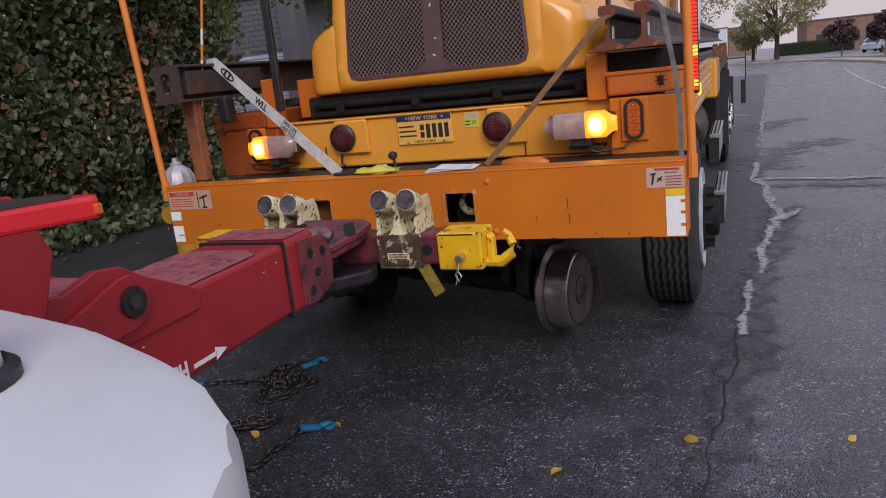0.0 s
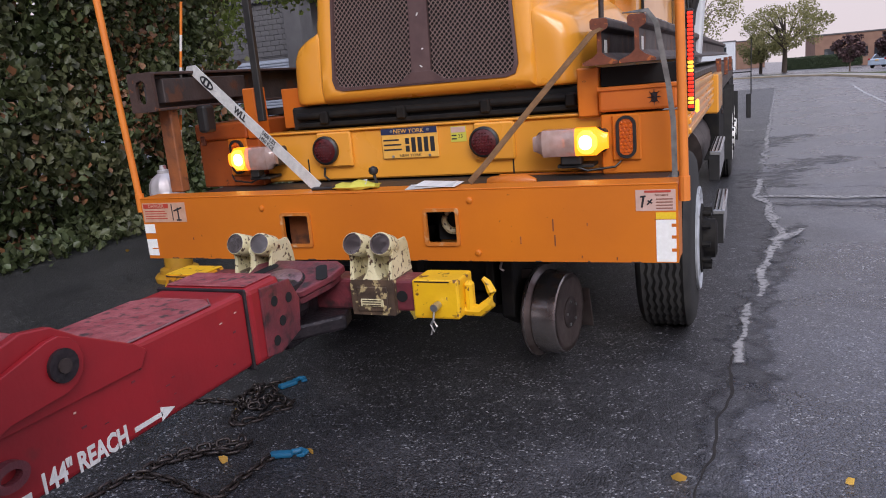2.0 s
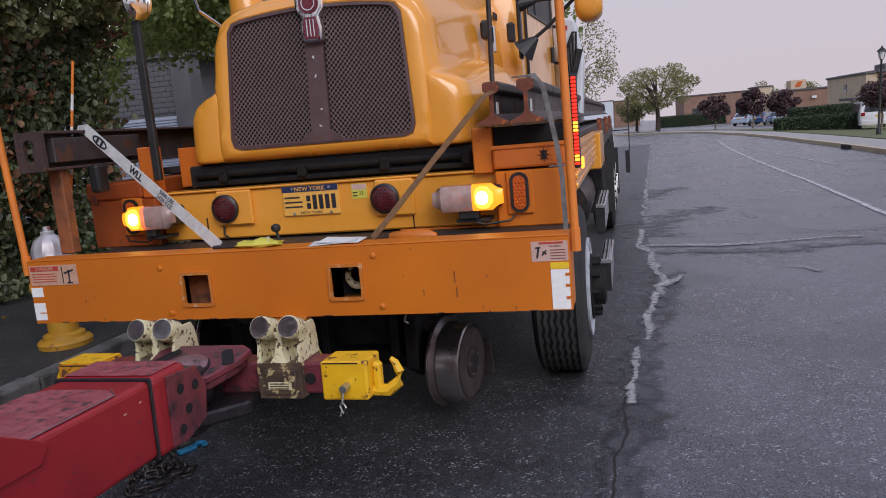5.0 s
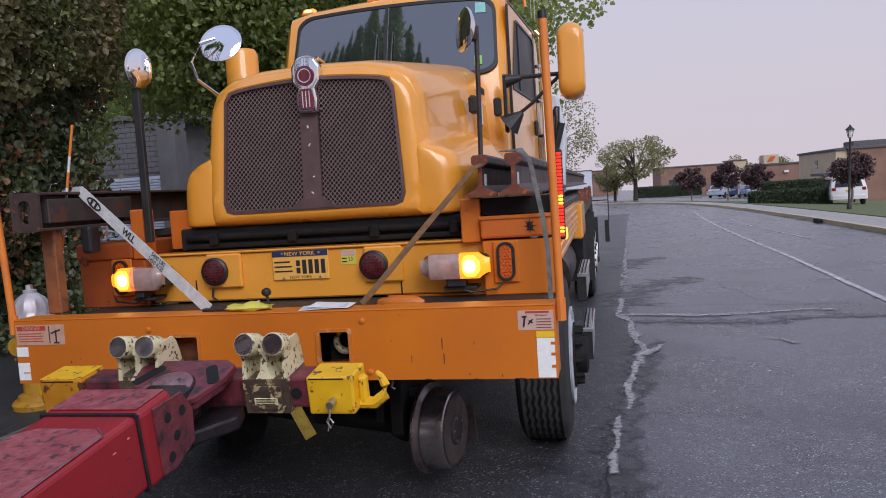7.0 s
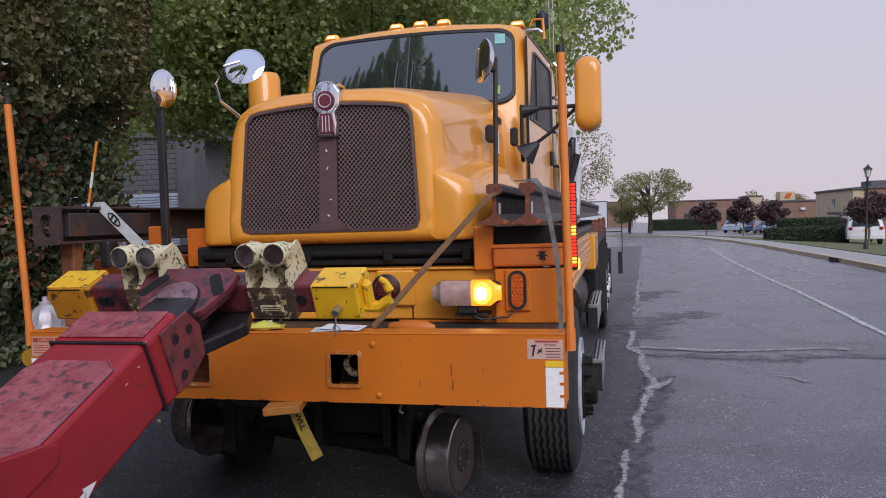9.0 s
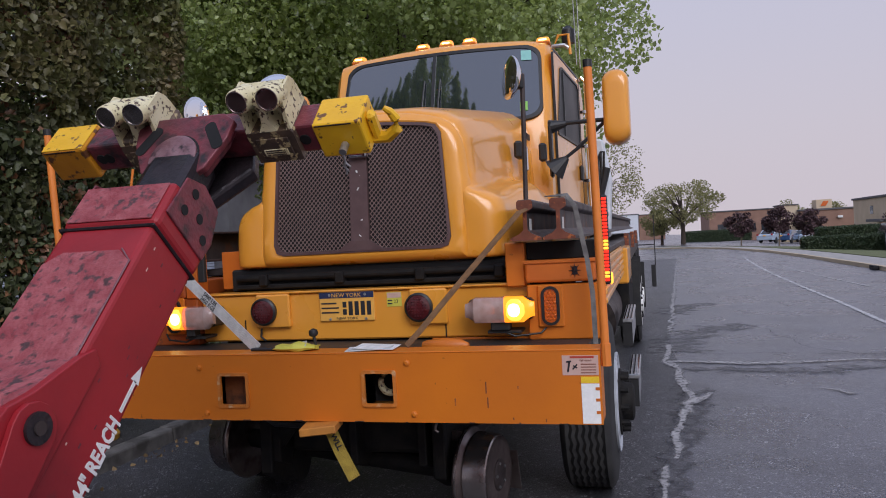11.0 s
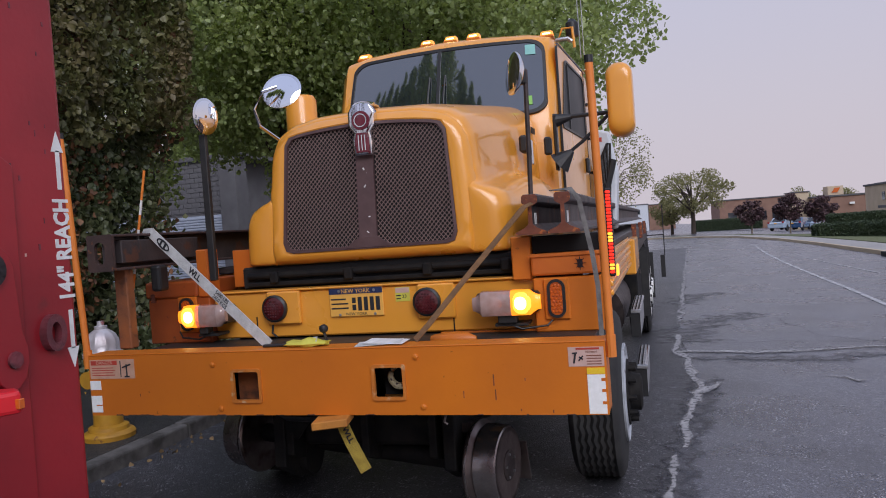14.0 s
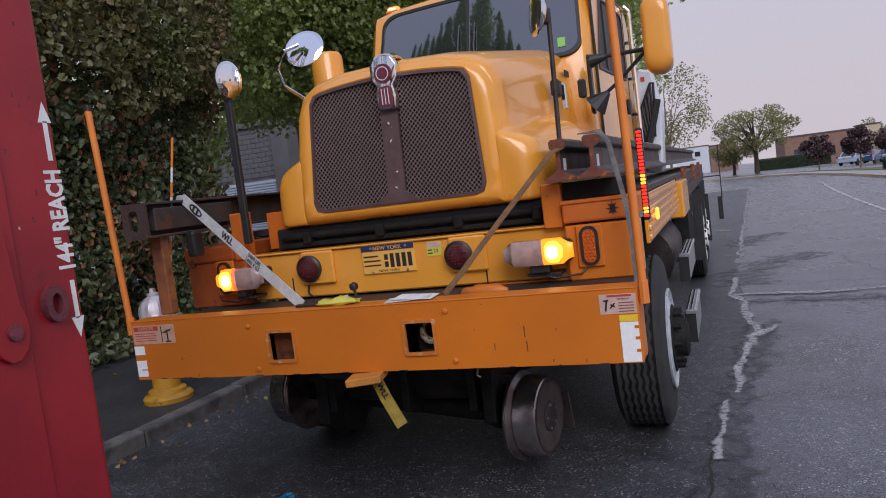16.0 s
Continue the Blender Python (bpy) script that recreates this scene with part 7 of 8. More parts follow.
chain([(-0.42, -0.37), (-0.44, -0.57), (-0.46, -0.72), (-0.58, -0.70), (-0.69, -0.66), (-0.92, -0.65), (-0.99, -0.85), (-1.04, -1.05)], "rusty steel chain with a blue hook lying on the asphalt", [(-0.36, -0.345, 20), (-1.05, -1.08, 250)])
chain([(-0.90, -0.64), (-0.88, -0.51), (-0.75, -0.36), (-0.65, -0.28), (-0.60, -0.31), (-0.64, -0.38), (-0.76, -0.43), (-0.9, -0.57)], "doubled rusty steel chain lying on the asphalt", [], 0.004)
chain([(-0.80, 0.43), (-0.86, 0.36), (-0.93, 0.29), (-0.97, 0.16), (-0.90, 0.10), (-0.78, 0.17), (-0.64, 0.12), (-0.70, 0.02), (-0.71, -0.05), (-0.80, -0.13), (-0.86, -0.05), (-0.92, 0.07), (-1.13, 0.07), (-1.30, 0.0)], "heaped rusty steel chain with blue hooks on the asphalt", [(-0.79, 0.36, 60), (-1.34, -0.02, 200)])
chain([(-0.95, 0.26), (-0.88, 0.20), (-0.84, 0.05), (-0.76, 0.06), (-0.80, 0.22), (-0.88, 0.30)], "tangled rusty steel chain on the heap", [], 0.016)

# ---------------------------------------------------------------- hydrant
hy = thing("hydrant", (-2.93, 2.0, 0.112), "yellow fire hydrant with a silver red bonnet on the path", "hydrant")
part("base_flange", lathe([(0.20, 0.112), (0.205, 0.15), (0.19, 0.17), (0.16, 0.18), (0.155, 0.21), (0.12, 0.225)], 28, (-2.93, 2.0, 0), "z"), M["hydyellow"], hy, "", True)
part("barrel", lathe([(0.115, 0.225), (0.11, 0.72), (0.15, 0.73), (0.15, 0.77), (0.12, 0.78)], 28, (-2.93, 2.0, 0), "z"), M["hydyellow"], hy, "", True)
dome = lathe([(0.155, 0.78), (0.155, 0.81), (0.135, 0.83), (0.132, 0.87), (0.122, 0.92), (0.10, 0.965), (0.065, 0.995), (0.05, 1.005), (0.05, 1.03), (0.028, 1.035), (0.026, 1.07)], 40, (-2.93, 2.0, 0), "z")
for v in dome.verts:
    if 0.835 < v.co.z < 0.99:
        k = 1 + 0.055 * math.cos(10 * math.atan2(v.co.y - 2.0, v.co.x + 2.93))
        v.co.x, v.co.y = -2.93 + (v.co.x + 2.93) * k, 2.0 + (v.co.y - 2.0) * k
part("bonnet", dome, M["hydtop"], hy, "ribbed silver and red bonnet", True)
part("nozzle", rod((-2.93, 1.99, 0.62), (-2.93, 1.80, 0.62), 0.07, n=16), M["hydyellow"], hy)
part("nozzle", rod((-2.93, 2.0, 0.62), (-2.74, 2.0, 0.62), 0.05, n=16), M["hydyellow"], hy)

# ---------------------------------------------------------------- leaves and trees
def leaf_cloud(name, centres, size, material, label, rng, droop=0.5, kind="stuff", parent=None, category="", spread=0.35):
    """Folded leaves, six corners each, at the given centres."""
    c = np.asarray(centres, float)
    k = len(c)
    u = rng.normal(size=(k, 3))
    u[:, 2] -= droop
    u /= np.linalg.norm(u, axis=1)[:, None]
    w = rng.normal(size=(k, 3))
    w -= u * (w * u).sum(1)[:, None]
    w /= np.linalg.norm(w, axis=1)[:, None]
    nn = np.cross(u, w)
    s = size * rng.uniform(1 - spread, 1 + spread, size=(k, 1))
    fold = 0.16
    vs = np.stack([c - u * s * 0.5, c + w * s * 0.42 + nn * s * fold - u * s * 0.12, c + w * s * 0.30 + nn * s * fold + u * s * 0.22, c + u * s * 0.55, c - w * s * 0.30 + nn * s * fold + u * s * 0.22, c - w * s * 0.42 + nn * s * fold - u * s * 0.12], 1).reshape(-1, 3)
    o = np.arange(k)[:, None] * 6
    quads = np.concatenate([o + np.array([[0, 1, 2, 3]]), o + np.array([[0, 3, 4, 5]])], 0)
    me = bpy.data.meshes.new(name)
    me.vertices.add(len(vs))
    me.vertices.foreach_set("co", vs.ravel())
    me.loops.add(quads.size)
    me.loops.foreach_set("vertex_index", quads.ravel().astype(np.int32))
    me.polygons.add(len(quads))
    me.polygons.foreach_set("loop_start", np.arange(0, quads.size, 4, dtype=np.int32))
    me.update(calc_edges=True)
    me.materials.append(material)
    ob = new(name, me)
    if parent:
        ob.parent = parent
        ob.location = -ORG[parent.name]
        if label:
            tagged(ob, label)
    else:
        tagged(ob, label, category, "", kind)
    return ob


def clumped(rng, clumps, per, r, flat=0.8):
    """Points in shells round clump centres."""
    out = []
    for c in clumps:
        d = rng.normal(size=(per, 3))
        d /= np.linalg.norm(d, axis=1)[:, None]
        rad = r * rng.uniform(0.35, 1.0, size=(per, 1)) ** 0.6
        out.append(np.asarray(c) + d * rad * np.array([1, 1, flat]))
    return np.concatenate(out)


def tree(name, base, height, crown_r, crown_z, clump_n, per, leaf, material, bark, label, seed, squash=0.85, clump_r=0.7, gaps=0.0, trunk_r=0.16, group="", spread=(1, 1)):
    rng = np.random.default_rng(seed)
    bxx, byy, bz = base
    t = thing(name, base, label, "tree", group)
    trunk = sweep([(bxx, byy, bz - 0.1), (bxx + 0.05, byy, bz + height * 0.25), (bxx - 0.04, byy + 0.05, bz + height * 0.5), (bxx + 0.02, byy, bz + height * 0.85)], [trunk_r, trunk_r * 0.8, trunk_r * 0.6, trunk_r * 0.15], 10)
    part("trunk", trunk, bark, t, "", True)
    centres = []
    for k in range(clump_n):
        d = rng.normal(size=3)
        d /= np.linalg.norm(d)
        rad = rng.uniform(0.35, 1.0) ** 0.5
        centres.append(np.array([bxx, byy, crown_z]) + d * rad * np.array([crown_r * spread[0], crown_r * spread[1], crown_r * squash]))
    for k, c in enumerate(centres[:: max(1, len(centres) // 14)]):
        z0 = bz + height * rng.uniform(0.28, 0.6)
        mid = (np.array([bxx, byy, z0]) * 0.5 + c * 0.5) + np.array([0, 0, 0.06 * height])
        part("limb", sweep([(bxx, byy, z0), tuple(mid), tuple(c)], [trunk_r * 0.4, trunk_r * 0.25, trunk_r * 0.07], 6), bark, t, "", True)
    pts = clumped(rng, centres, per, clump_r)
    leaf_cloud("crown", pts, leaf, material, "", rng, parent=t)
    return t


# ivy-grown hedge beside the path
rng = np.random.default_rng(11)
HX = -5.25


def hedge_face(y, z):
    return HX - 0.35 + 0.55 * noise.noise(Vector((y * 0.55, z * 0.55, 3.1))) + 0.25 * noise.noise(Vector((y * 1.7, z * 1.7, 7.7))) - 0.05 * z


pts, red = [], []
while len(pts) < 66000:
    y, z = rng.uniform(-4.0, 8.7), rng.uniform(0.05, 7.8)
    edge = 6.95 + 0.35 * noise.noise(Vector((z * 0.9, 2.0, 0))) + 0.22 * max(0, z - 2.0) * (1 if z < 5 else 0.9)
    if y > edge + rng.normal() * 0.12:
        continue
    hole = noise.noise(Vector((y * 1.3, z * 1.3, 20.0)))
    depth = rng.exponential(0.16 if hole < 0.15 else 0.45)
    p = (hedge_face(y, z) - depth, y, z)
    if noise.noise(Vector((y * 0.9, z * 0.9, 40.0))) > 0.10 and rng.random() < 0.28 or rng.random() < 0.04:
        red.append(p)
    else:
        pts.append(p)
# upper leaves take the browner colour, lightened for sky light
high = [q for q in pts if q[2] > 3.0 + 0.9 * noise.noise(Vector((q[1] * 0.8, q[2] * 0.8, 61.0)))]
low_set = set(high)
pts = [q for q in pts if q not in low_set]
leaf_cloud("overhanging_leaves", [(q[0] + 0.25, q[1], q[2]) for q in high], 0.095, M["olive"], "browning green leaves over the ivy hedge, lightened as if skylit", rng, 0.6, category="leaves")
ivy = leaf_cloud("ivy_hedge", pts, 0.100, M["ivy"], "dense dark ivy hedge beside the path", rng, 0.7, category="hedge")
leaf_cloud("ivy_leaves", red, 0.105, M["ivyred"], "browning leaves in the ivy hedge", rng, 0.7, category="leaves")
# stems and the dark inside of the hedge
stems = None
for k in range(26):
    y = -3.5 + k * 0.37
    x = HX - 0.75 - 0.25 * (k % 3)
    stems = sweep([(x, y, 0.05), (x + 0.1 * math.sin(k), y + 0.12 * math.cos(k * 1.7), 2.0), (x - 0.1, y + 0.2 * math.sin(k * 2.1), 4.4), (x, y, 7.0)], [0.04, 0.03, 0.024, 0.01], 6, stems)
tagged(part("hedge_stems", stems, M["bark"], base=(HX - 0.9, 2, 0), smooth=True), "dark woody stems inside the ivy hedge", "stems", "", "stuff")
pts = np.stack([rng.uniform(HX - 2.3, HX - 1.0, 16000), rng.uniform(-4, 7.3, 16000), rng.uniform(0.05, 7.4, 16000)], 1)
leaf_cloud("inner_ivy", pts, 0.15, M["ivy"], "shaded inner leaves of the ivy hedge", rng, 0.7, category="leaves")
low = np.stack([HX + 0.1 + rng.normal(size=2600) * 0.16, rng.uniform(-1, 7.0, 2600), 0.13 + np.abs(rng.normal(size=2600)) * 0.12], 1)
leaf_cloud("ground_ivy", low, 0.08, M["ivy"], "low ivy creeping at the path edge", rng, 0.2, category="ground cover")

# street maples behind the cab
tree("maple_tree", (-3.8, 13.5, 0.1), 10.5, 5.0, 6.3, 140, 760, 0.100, M["maple"], M["bark"], "tall green maple tree behind the truck", 21, 0.85, 1.05, trunk_r=0.22, group="maple trees")
tree("maple_tree", (-3.4, 19.0, 0.05), 11.5, 4.4, 8.2, 90, 420, 0.115, M["maple"], M["bark"], "tall green maple tree behind the truck", 22, 0.95, 1.1, trunk_r=0.22, group="maple trees")
tree("maple_tree", (-11.5, 12.0, 0.1), 11.0, 5.0, 7.4, 105, 400, 0.118, M["maple"], M["bark"], "tall green maple tree beside the grey building", 23, 0.9, 1.1, trunk_r=0.22, group="maple trees")
tree("maple_tree", (-5.7, 10.7, 0.1), 9.0, 2.8, 6.3, 80, 440, 0.100, M["maple"], M["bark"], "green maple tree beside the ivy hedge", 24, 1.0, 0.8, trunk_r=0.09, group="maple trees")
wood = np.random.default_rng(91)
wc = np.stack([wood.uniform(-36, -5.5, 330), wood.uniform(42, 50, 330), wood.uniform(3, 19, 330)], 1)
leaf_cloud("far_wood", clumped(wood, wc, 85, 1.5), 0.42, M["maple"], "dense green wood behind the grey building", wood, 0.5, category="trees")
tree("sparse_tree", (-1.4, 46, ground_z(-1, 46)), 8.0, 2.6, 4.8, 40, 75, 0.115, M["fartree"], M["palebark"], "thin sparse tree with bare twigs", 25, 1.0, 0.75, trunk_r=0.10)

# ---------------------------------------------------------------- far side of the road
def gz(x, y):
    return ground_z(x, y)


tree("oak_tree", (5.1, 88, gz(5, 88)), 7.4, 4.2, 4.0, 70, 95, 0.17, M["fartree"], M["bark"], "broad olive green tree at the bend of the road", 31, 0.55, 0.85, trunk_r=0.30)
tree("oak_tree", (2.8, 92, gz(3, 92)), 5.0, 2.3, 1.9, 34, 110, 0.19, M["fartree"], M["bark"], "low olive green tree at the bend of the road", 32, 0.75, 0.7, trunk_r=0.2)
for x, y, h, r, sd in ((9.4, 70, 3.2, 1.15, 41), (12.6, 70, 3.6, 1.2, 42), (15.2, 70, 3.4, 1.2, 43), (14.6, 41.5, 3.3, 0.90, 44)):
    tree("plum_tree", (x, y, gz(x, y) + 0.1), h, r, gz(x, y) + h * 0.62, 40, 80, 0.17 if y > 50 else 0.12, M["plum"], M["palebark"], "small dark purple plum tree on the lawn", sd, 0.95, 0.4, trunk_r=0.07, group="plum trees")
for x, y, h, r, sd in ((26.5, 150, 7.5, 2.4, 51), (31.5, 150, 7.6, 2.2, 52), (34.0, 148, 8.2, 1.8, 53)):
    tree("far_tree", (x, y, gz(x, y)), h, r, gz(x, y) + h * 0.65, 22, 50, 0.32, M["fartree"], M["bark"], "distant thin tree behind the roofs", sd, 0.9, 1.2, trunk_r=0.2, group="distant trees")


def clipped_hedge(x0, x1, y0, y1, h, seed, label):
    rg = np.random.default_rng(seed)
    base = gz((x0 + x1) / 2, y0)
    t = thing("clipped_hedge", ((x0 + x1) / 2, (y0 + y1) / 2, base), label, "hedge", "clipped hedges")
    part("inner_wood", bx(x0 + 0.1, x1 - 0.1, y0 + 0.1, y1 - 0.1, base, base + h - 0.1, 0.05), M["hedge"], t)
    n = 14000
    f = rg.integers(0, 4, n)
    p = np.stack([rg.uniform(x0, x1, n), rg.uniform(y0, y1, n), base + rg.uniform(0, h, n)], 1)
    p[f < 2, 1] = y0 + rg.normal(size=(f < 2).sum()) * 0.05
    p[f == 2, 2] = base + h + rg.normal(size=(f == 2).sum()) * 0.04
    p[f == 3, 0] = x0 + rg.normal(size=(f == 3).sum()) * 0.05
    leaf_cloud("foliage", p, 0.085, M["hedge"], "", rg, parent=t)


clipped_hedge(10.3, 14.6, 45.0, 46.6, 0.92, 61, "long dark clipped hedge behind the lawn")
clipped_hedge(13.2, 17.2, 56.0, 57.5, 1.6, 62, "taller dark clipped hedge near the car park")
clipped_hedge(6.0, 14.5, 104, 105.5, 1.5, 63, "low dark hedge in front of the brick building")

# street lamp
lx, ly = 11.4, 31.0
lz = gz(lx, ly) + 0.12
lamp = thing("street_lamp", (lx, ly, lz), "black lantern street lamp on the lawn", "street lamp")
part("post", lathe([(0.10, lz), (0.09, lz + 0.25), (0.05, lz + 0.32), (0.04, lz + 2.95), (0.06, lz + 3.0)], 14, (lx, ly, 0), "z"), M["black"], lamp, "", True)
part("lantern", lathe([(0.08, lz + 3.0), (0.14, lz + 3.28), (0.15, lz + 3.30)], 8, (lx, ly, 0), "z"), M["whitepaint"], lamp, "pale lantern glass")
part("lantern_roof", lathe([(0.19, lz + 3.30), (0.17, lz + 3.34), (0.05, lz + 3.45), (0.02, lz + 3.52)], 8, (lx, ly, 0), "z"), M["black"], lamp)
for k in range(4):
    a = math.pi / 4 + k * math.pi / 2
    part("lantern_bar", rod((lx + 0.085 * math.cos(a), ly + 0.085 * math.sin(a), lz + 3.0), (lx + 0.155 * math.cos(a), ly + 0.155 * math.sin(a), lz + 3.3), 0.012, n=6), M["black"], lamp)
lamp.rotation_euler = (0, radians(1.8), 0)


# cars
def car(name, x, y, rz, body, label, van=False):
    z = gz(x, y) + 0.12
    L, Wd, H = (4.9, 1.9, 1.65) if van else (4.5, 1.8, 1.42)
    t = thing(name, (0, 0, 0), label, "car", "parked cars")
    if van:
        side = [(-L / 2, 0.35), (-L / 2 - 0.02, 0.8), (-L / 2 + 0.06, 1.05), (-L / 2 + 0.28, H - 0.06), (-L / 2 + 0.7, H), (0.6, H), (1.25, 1.12), (L / 2 - 0.25, 0.9), (L / 2, 0.62), (L / 2, 0.3)]
    else:
        side = [(-L / 2, 0.35), (-L / 2, 0.85), (-L / 2 + 0.75, 0.97), (-L / 2 + 1.35, H), (0.4, H), (1.05, 0.96), (L / 2 - 0.2, 0.82), (L / 2, 0.6), (L / 2, 0.3)]
    loops = []
    for xx, k in ((-Wd / 2, 0.90), (-Wd / 2 + 0.06, 0.97), (-Wd / 2 + 0.2, 1.0), (Wd / 2 - 0.2, 1.0), (Wd / 2 - 0.06, 0.97), (Wd / 2, 0.90)):
        loops.append([(xx * (1 - 0.14 * max(0, (zz - 0.95)) / 0.6), yy * (0.98 if k < 0.95 else 1), 0.3 + (zz - 0.3) * (0.985 if k < 0.95 else 1)) for yy, zz in side])
    bd = part("body", loft(loops), body, t, "", True)
    part("rear_window", loft([[(-0.72, -L / 2 + (0.07 if van else 0.80), 1.06 if van else 1.0), (0.72, -L / 2 + (0.07 if van else 0.80), 1.06 if van else 1.0), (0.62, -L / 2 + (0.22 if van else 1.24), 1.5 if van else 1.36), (-0.62, -L / 2 + (0.22 if van else 1.24), 1.5 if van else 1.36)], [(-0.72, -L / 2 + (0.03 if van else 0.76), 1.08 if van else 1.02), (0.72, -L / 2 + (0.03 if van else 0.76), 1.08 if van else 1.02), (0.62, -L / 2 + (0.19 if van else 1.21), 1.52 if van else 1.38), (-0.62, -L / 2 + (0.19 if van else 1.21), 1.52 if van else 1.38)]]), M["winglass"], t, "dark rear window")
    for s in (-1, 1):
        part("side_window", loft([[(s * (Wd / 2 + o), -L / 2 + 0.7, 1.02), (s * (Wd / 2 + o), 1.0, 1.02), (s * (Wd / 2 - 0.09 + o), 0.5, H - 0.12), (s * (Wd / 2 - 0.09 + o), -L / 2 + (0.75 if van else 1.4), H - 0.12)] for o in (-0.04, 0.008)]), M["winglass"], t, "dark side windows")
        part("tail_lamp", bx(s * 0.78 - 0.1, s * 0.78 + 0.1, -L / 2 - 0.03, -L / 2 + 0.10, 0.86, 1.04, 0.02), M["taillamp"], t, "red tail lamp")
        for yy in (-L / 2 + 0.95, L / 2 - 0.9):
            part("wheel", lathe([(0.17, 0.0), (0.32, 0.01), (0.33, 0.10), (0.32, 0.2), (0.17, 0.21)], 22, (s * (Wd / 2 - 0.09) - 0.105, yy, 0.33), "x"), M["rubber"], t, "", True)
    part("bumper", bx(-0.86, 0.86, -L / 2 - 0.05, -L / 2 + 0.05, 0.34, 0.60, 0.03, 2), body, t)
    part("number_plate", bx(-0.16, 0.16, -L / 2 - 0.035, -L / 2 - 0.02, 0.78, 0.90, 0), M["plateyellow"], t)
    t.matrix_basis = pose(x, y, z, 0, 0, rz)
    return t


car("minivan", 15.5, 46.4, -7, M["carwhite"], "white minivan parked with its back to the road", True)
car("parked_car", 14.7, 88, -30, M["carsilver"], "pale blue car parked on the far car park")
car("parked_car", 16.3, 89, -24, M["carblue"], "dark blue car parked on the far car park")
car("parked_car", 18.4, 92, -24, M["carsilver"], "pale blue car parked beside the hedge")


# buildings over the road
def building(name, x0, x1, y0, y1, z1, wall, label, windows=(), cap=0.3):
    g = min(gz(x0, y1), gz(x1, y1)) - 0.5
    t = thing(name, ((x0 + x1) / 2, (y0 + y1) / 2, g), label, "building")
    w = part("wall", bx(x0, x1, y0, y1, g, z1, 0), wall, t)
    part("roof", bx(x0 - 0.15, x1 + 0.15, y0 - 0.15, y1 + 0.15, z1, z1 + cap, 0.03), M["roofgrey"], t, "grey roof edge")
    for xa, xb, za, zb in windows:
        wi = part("window", bx(xa, xb, y0 - 0.05, y0 + 0.05, za, zb, 0.01), M["winglass"], t, "dark window")
        part("window_frame", bx(xa - 0.08, xb + 0.08, y0 - 0.07, y0 - 0.01, za - 0.12, za - 0.02, 0.01), M["roofgrey"], wi)
    return t


brickb = building("brick_building", 12.5, 24.0, 150, 175, 3.35, M["brick"], "low brown brick building beyond the bend", [(14 + k * 2.6, 15.6 + k * 2.6, -0.6, 1.0) for k in range(4)], 0.25)
b2 = building("brick_building", 21.6, 29.0, 110, 140, 2.35, M["brick"], "brown brick building with a roof sign", [], 0.25)
part("roof_unit", bx(24.0, 26.0, 112, 115, 2.61, 3.85, 0.02), M["tan"], b2, "pale sign box on the roof")
part("sign_shape", prism([(24.5, 2.95), (25.2, 2.95), (25.6, 3.6), (24.9, 3.6)], "y", 111.9, 112.0), M["orangelens"], b2)
part("wall_lamp", bx(26.2, 26.8, 109.7, 110, 1.2, 1.5, 0.02), M["whitepaint"], b2)
b3 = building("tan_building", 19.4, 21.6, 112, 118, 3.3, M["tan"], "tall tan stair block", [], 0.15)
b4 = building("tan_building", 22.4, 23.4, 72.2, 85.5, 3.0, M["tan"], "tan rendered wall of the low office building", [], 0.2)
part("window", bx(22.36, 22.44, 78.2, 79.2, 1.5, 2.3, 0.01), M["winglass"], b4, "dark window")
part("porch", bx(21.4, 22.4, 72.4, 77.0, 0.75, 1.0, 0.02), M["roofgrey"], b4)
part("porch_post", bx(21.5, 21.8, 72.5, 72.8, -1.6, 0.75, 0.02), M["brick"], b4)
b5 = building("brick_building", 23.42, 60, 72, 85.4, 3.05, M["brick"], "long brown brick building behind the minivan", [(29 + k * 4, 31 + k * 4, 0.4, 1.6) for k in range(5)], 0.25)
part("roof_unit", bx(25.0, 28.5, 76, 79, 3.26, 3.9, 0.05), M["roofgrey"], b5, "grey roof machine")
b6 = building("white_building", -8.5, -1.2, 180, 200, 4.3, M["crane"], "distant pale grey industrial building", [(-4.2, -3.0, 2.2, 3.2)], 0.2)
b7 = building("brick_building", -1.1, 5.0, 190, 210, 4.2, M["brick"], "distant brown building behind the trees", [], 0.2)
# grey block building with roller shutters, behind the hedge
g0 = thing("grey_building", (-20, 26, 0), "grey block building with white roller shutters behind the trees", "building")
part("wall", bx(-34, -15.6, 24, 40, 0, 3.05, 0), M["block"], g0)
part("wall_upper", bx(-34, -15.58, 23.98, 40, 3.052, 5.2, 0), M["block"], g0)
part("pier", bx(-15.58, -14.8, 23.7, 24.6, 0, 5.3, 0.02), M["block"], g0)
part("coping", bx(-34.2, -14.7, 23.8, 40.2, 5.202, 5.4, 0.02), M["roofgrey"], g0)
for x0 in (-18.6, -23.0, -27.4):
    sh = part("shutter", bx(x0, x0 + 3.1, 23.95, 24.0, 0.0, 2.95, 0), M["shutter"], g0, "white ribbed roller shutter")
    for k in range(26):
        part("slat", bx(x0 + 0.02, x0 + 3.08, 23.90, 23.952, 0.05 + k * 0.11, 0.135 + k * 0.11, 0.015), M["shutter"], sh)
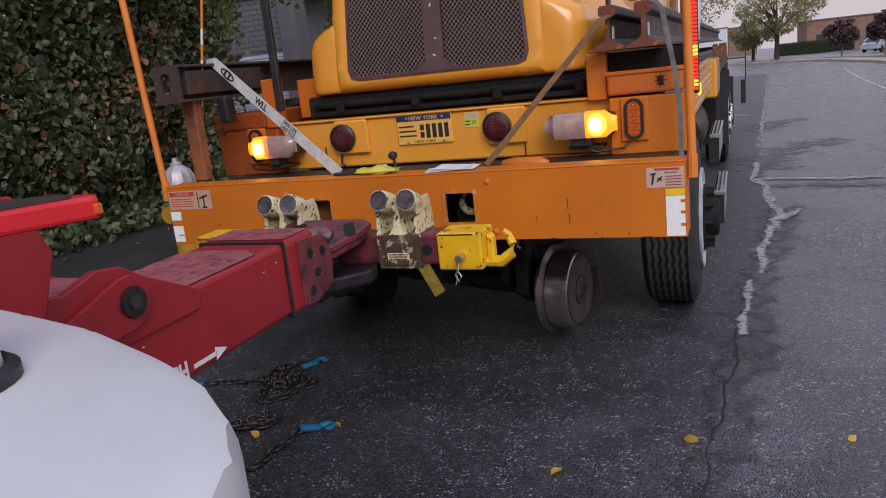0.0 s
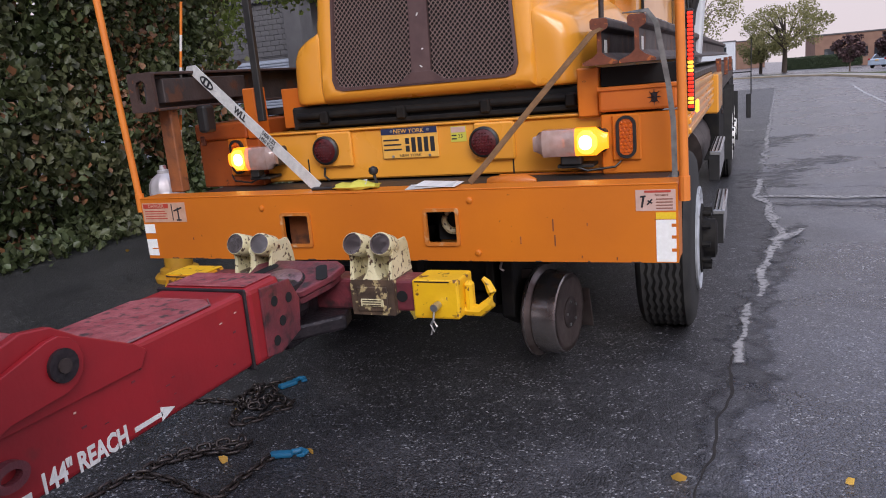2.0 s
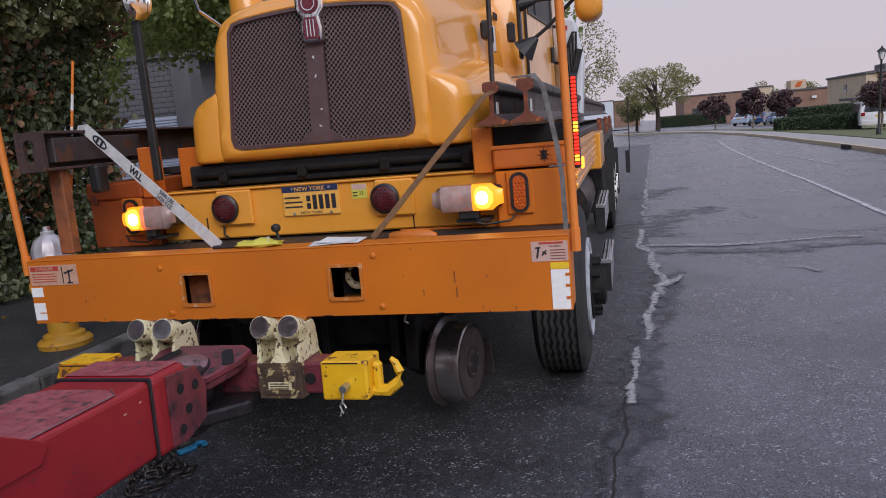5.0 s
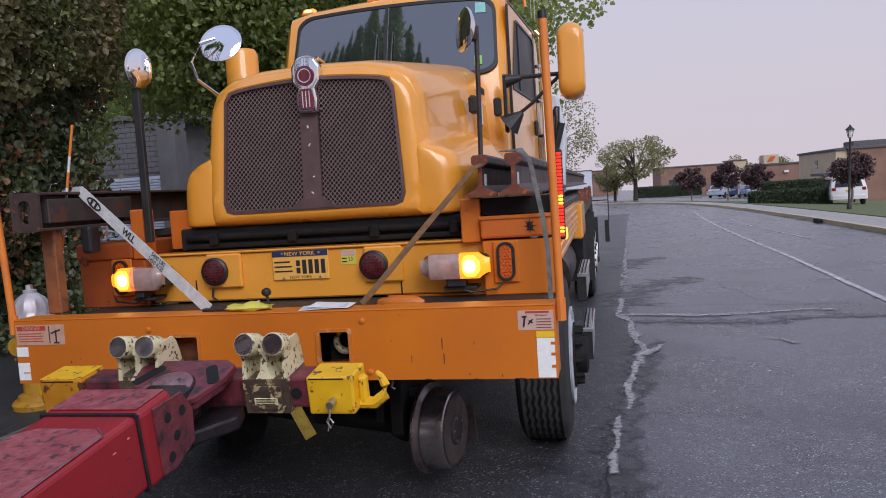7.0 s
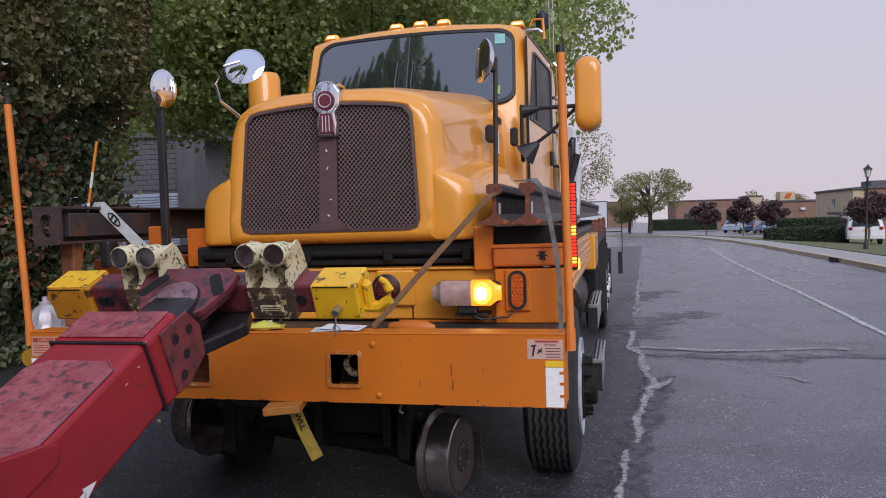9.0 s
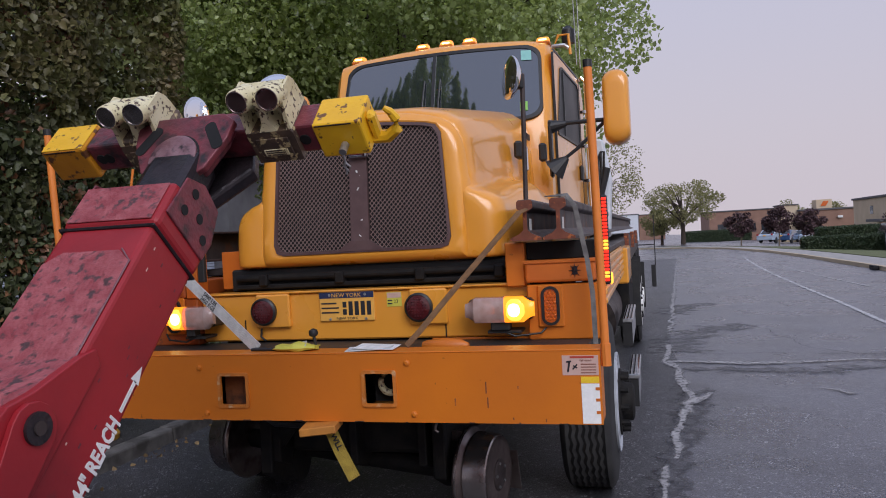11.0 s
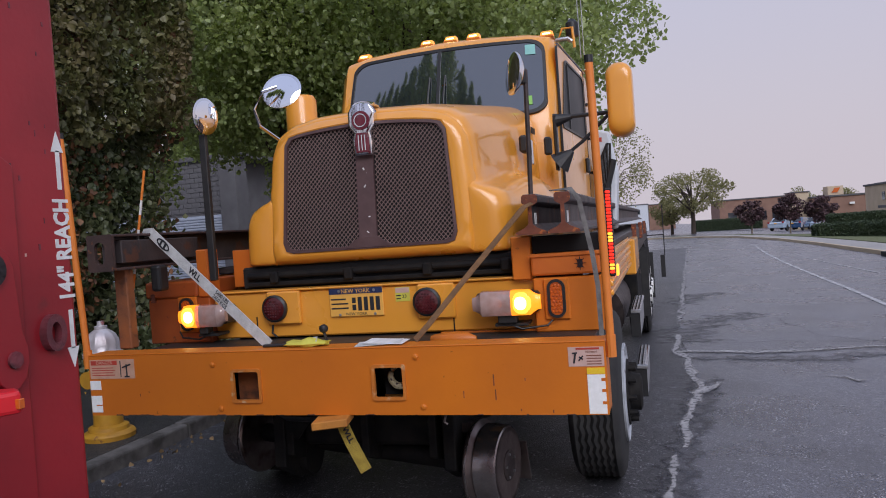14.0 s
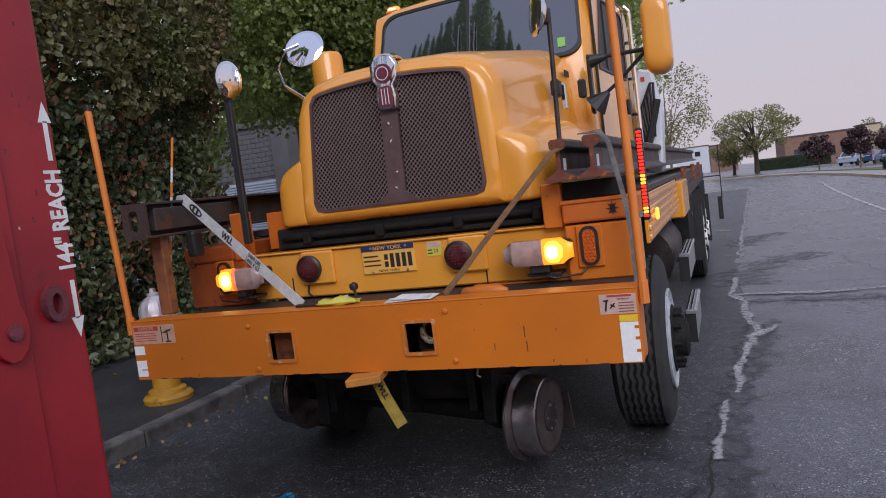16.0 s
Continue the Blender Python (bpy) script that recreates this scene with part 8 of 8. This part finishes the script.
# blocks on the face that shows
blk_me = bpy.data.meshes.new("block")
one = bx(-0.197, 0.197, -0.012, 0.012, -0.095, 0.095, 0.008)
one.to_mesh(blk_me)
one.free()
blk_me.materials.append(M["block"])
for j in range(10):
    for k in range(16):
        ob = new("block", blk_me)
        ob.parent = g0
        ob.location = Vector((-22.0 + k * 0.41 + (0.2 if j % 2 else 0), 23.966, 3.195 + j * 0.205)) - Vector((-20, 26, 0))
# trees behind the camera, seen in the glass
def back_tree(x, y, top, r, seed):
    """A tall pointed tree: trunk and a ragged crown in drooping tiers."""
    rg = np.random.default_rng(seed)
    t = thing("back_tree", (x, y, 0), "tall narrow green tree behind the tow truck", "tree", "trees behind the tow truck")
    part("trunk", sweep([(x, y, -0.1), (x + 0.05, y, top * 0.5), (x, y, top - 0.15)], [0.17, 0.11, 0.015], 8), M["bark"], t, "", True)
    n = int(1500 + 2600 * r)
    u = rg.uniform(0.0, 1.0, n) ** 0.8 * 4.5
    tier = 0.72 + 0.38 * np.abs(np.sin(u * 4.6 + seed)) + 0.22 * np.sin(u * 11 + seed * 2)
    rad = r * np.minimum(1.0, (u + 0.04) / (1.1 + 1.2 * r)) ** 0.75 * tier * rg.uniform(0.15, 1.0, n) ** 0.5
    a = rg.uniform(0, 2 * math.pi, n)
    pts = np.stack([x + rad * np.cos(a), y + rad * np.sin(a), top - u - 0.18 * rad], 1)
    leaf_cloud("crown", pts, 0.13, M["maple"], "", rg, parent=t)


for x, top, r, sd in ((-10.6, 17.97, 0.30, 71), (-10.1, 18.57, 0.30, 72), (-9.55, 18.32, 0.28, 73), (-9.0, 18.57, 0.32, 74), (-8.45, 18.22, 0.28, 75), (-7.95, 18.42, 0.32, 76), (-7.35, 18.67, 0.40, 77), (-6.35, 19.52, 0.75, 78), (-4.75, 19.62, 0.80, 79), (-3.55, 17.72, 0.40, 80), (-3.0, 16.92, 0.32, 81), (-2.5, 16.32, 0.28, 82)):
    back_tree(x, -9.0, top, r, sd)

# fallen leaves
rg = np.random.default_rng(5)
k = 110
lp = np.stack([rg.uniform(-2.42, -1.9, k), rg.uniform(0.5, 8, k), np.full(k, 0.012)], 1)
lp[:, 0] = -2.43 + np.abs(rg.normal(size=k)) * 0.12
leaf_cloud("gutter_leaves", lp, 0.036, M["deadleaf"], "dry fallen leaves along the kerb", rg, 0.0, category="leaves")
sp = np.array([(1.853, -0.054, 0.012), (0.80, -0.506, 0.012), (-0.27, -0.30, 0.012), (1.27, -0.18, 0.01), (-0.62, -0.45, 0.012), (-0.9, 0.0, 0.012), (-4.4, 2.9, 0.125), (-4.0, 3.3, 0.125), (-4.6, 3.6, 0.125)])
leaf_cloud("scattered_leaves", sp, 0.055, M["goldleaf"], "yellow fallen leaves on the asphalt", rg, 0.0, category="leaves")


# ---------------------------------------------------------------- what moves
def motions():
    rows = [(0, -2.16, 1.316, 0.46), (0.5, -2.155, 1.312, 0.55), (1, -2.156, 1.301, 0.28), (1.5, -2.154, 1.278, 0.0), (2, -2.153, 1.255, -0.25), (2.5, -2.156, 1.236, -0.75), (3, -2.157, 1.22, -1.4),
            (3.6, -2.158, 1.208, -2.3), (4.4, -2.16, 1.203, -3.0), (5.0, -2.163, 1.207, -1.8), (5.5, -2.17, 1.205, -0.1), (6, -2.187, 1.190, 2.25), (6.5, -2.195, 1.158, 5.1), (7, -2.203, 1.122, 7.8), (7.5, -2.21, 1.125, 9.4), (8, -2.218, 1.128, 11.3), (8.5, -2.202, 1.113, 17.4),
            (9, -2.189, 1.085, 23.6), (9.5, -2.172, 1.085, 29.3), (10, -2.151, 1.085, 35.2), (11.2, -2.13, 1.13, 48.2), (12.5, -2.107, 1.177, 63.6), (13, -2.10, 1.188, 71.2), (13.5, -2.092, 1.208, 79.8), (14, -2.092, 1.234, 89.6), (14.5, -2.092, 1.245, 91.2), (15, -2.090, 1.245, 91.15), (15.5, -2.088, 1.243, 90.8), (16, -2.092, 1.226, 90.1)]
    walk(boom, [(t, pose(0, y, z, a, 0, 0)) for t, y, z, a in rows])


motions()
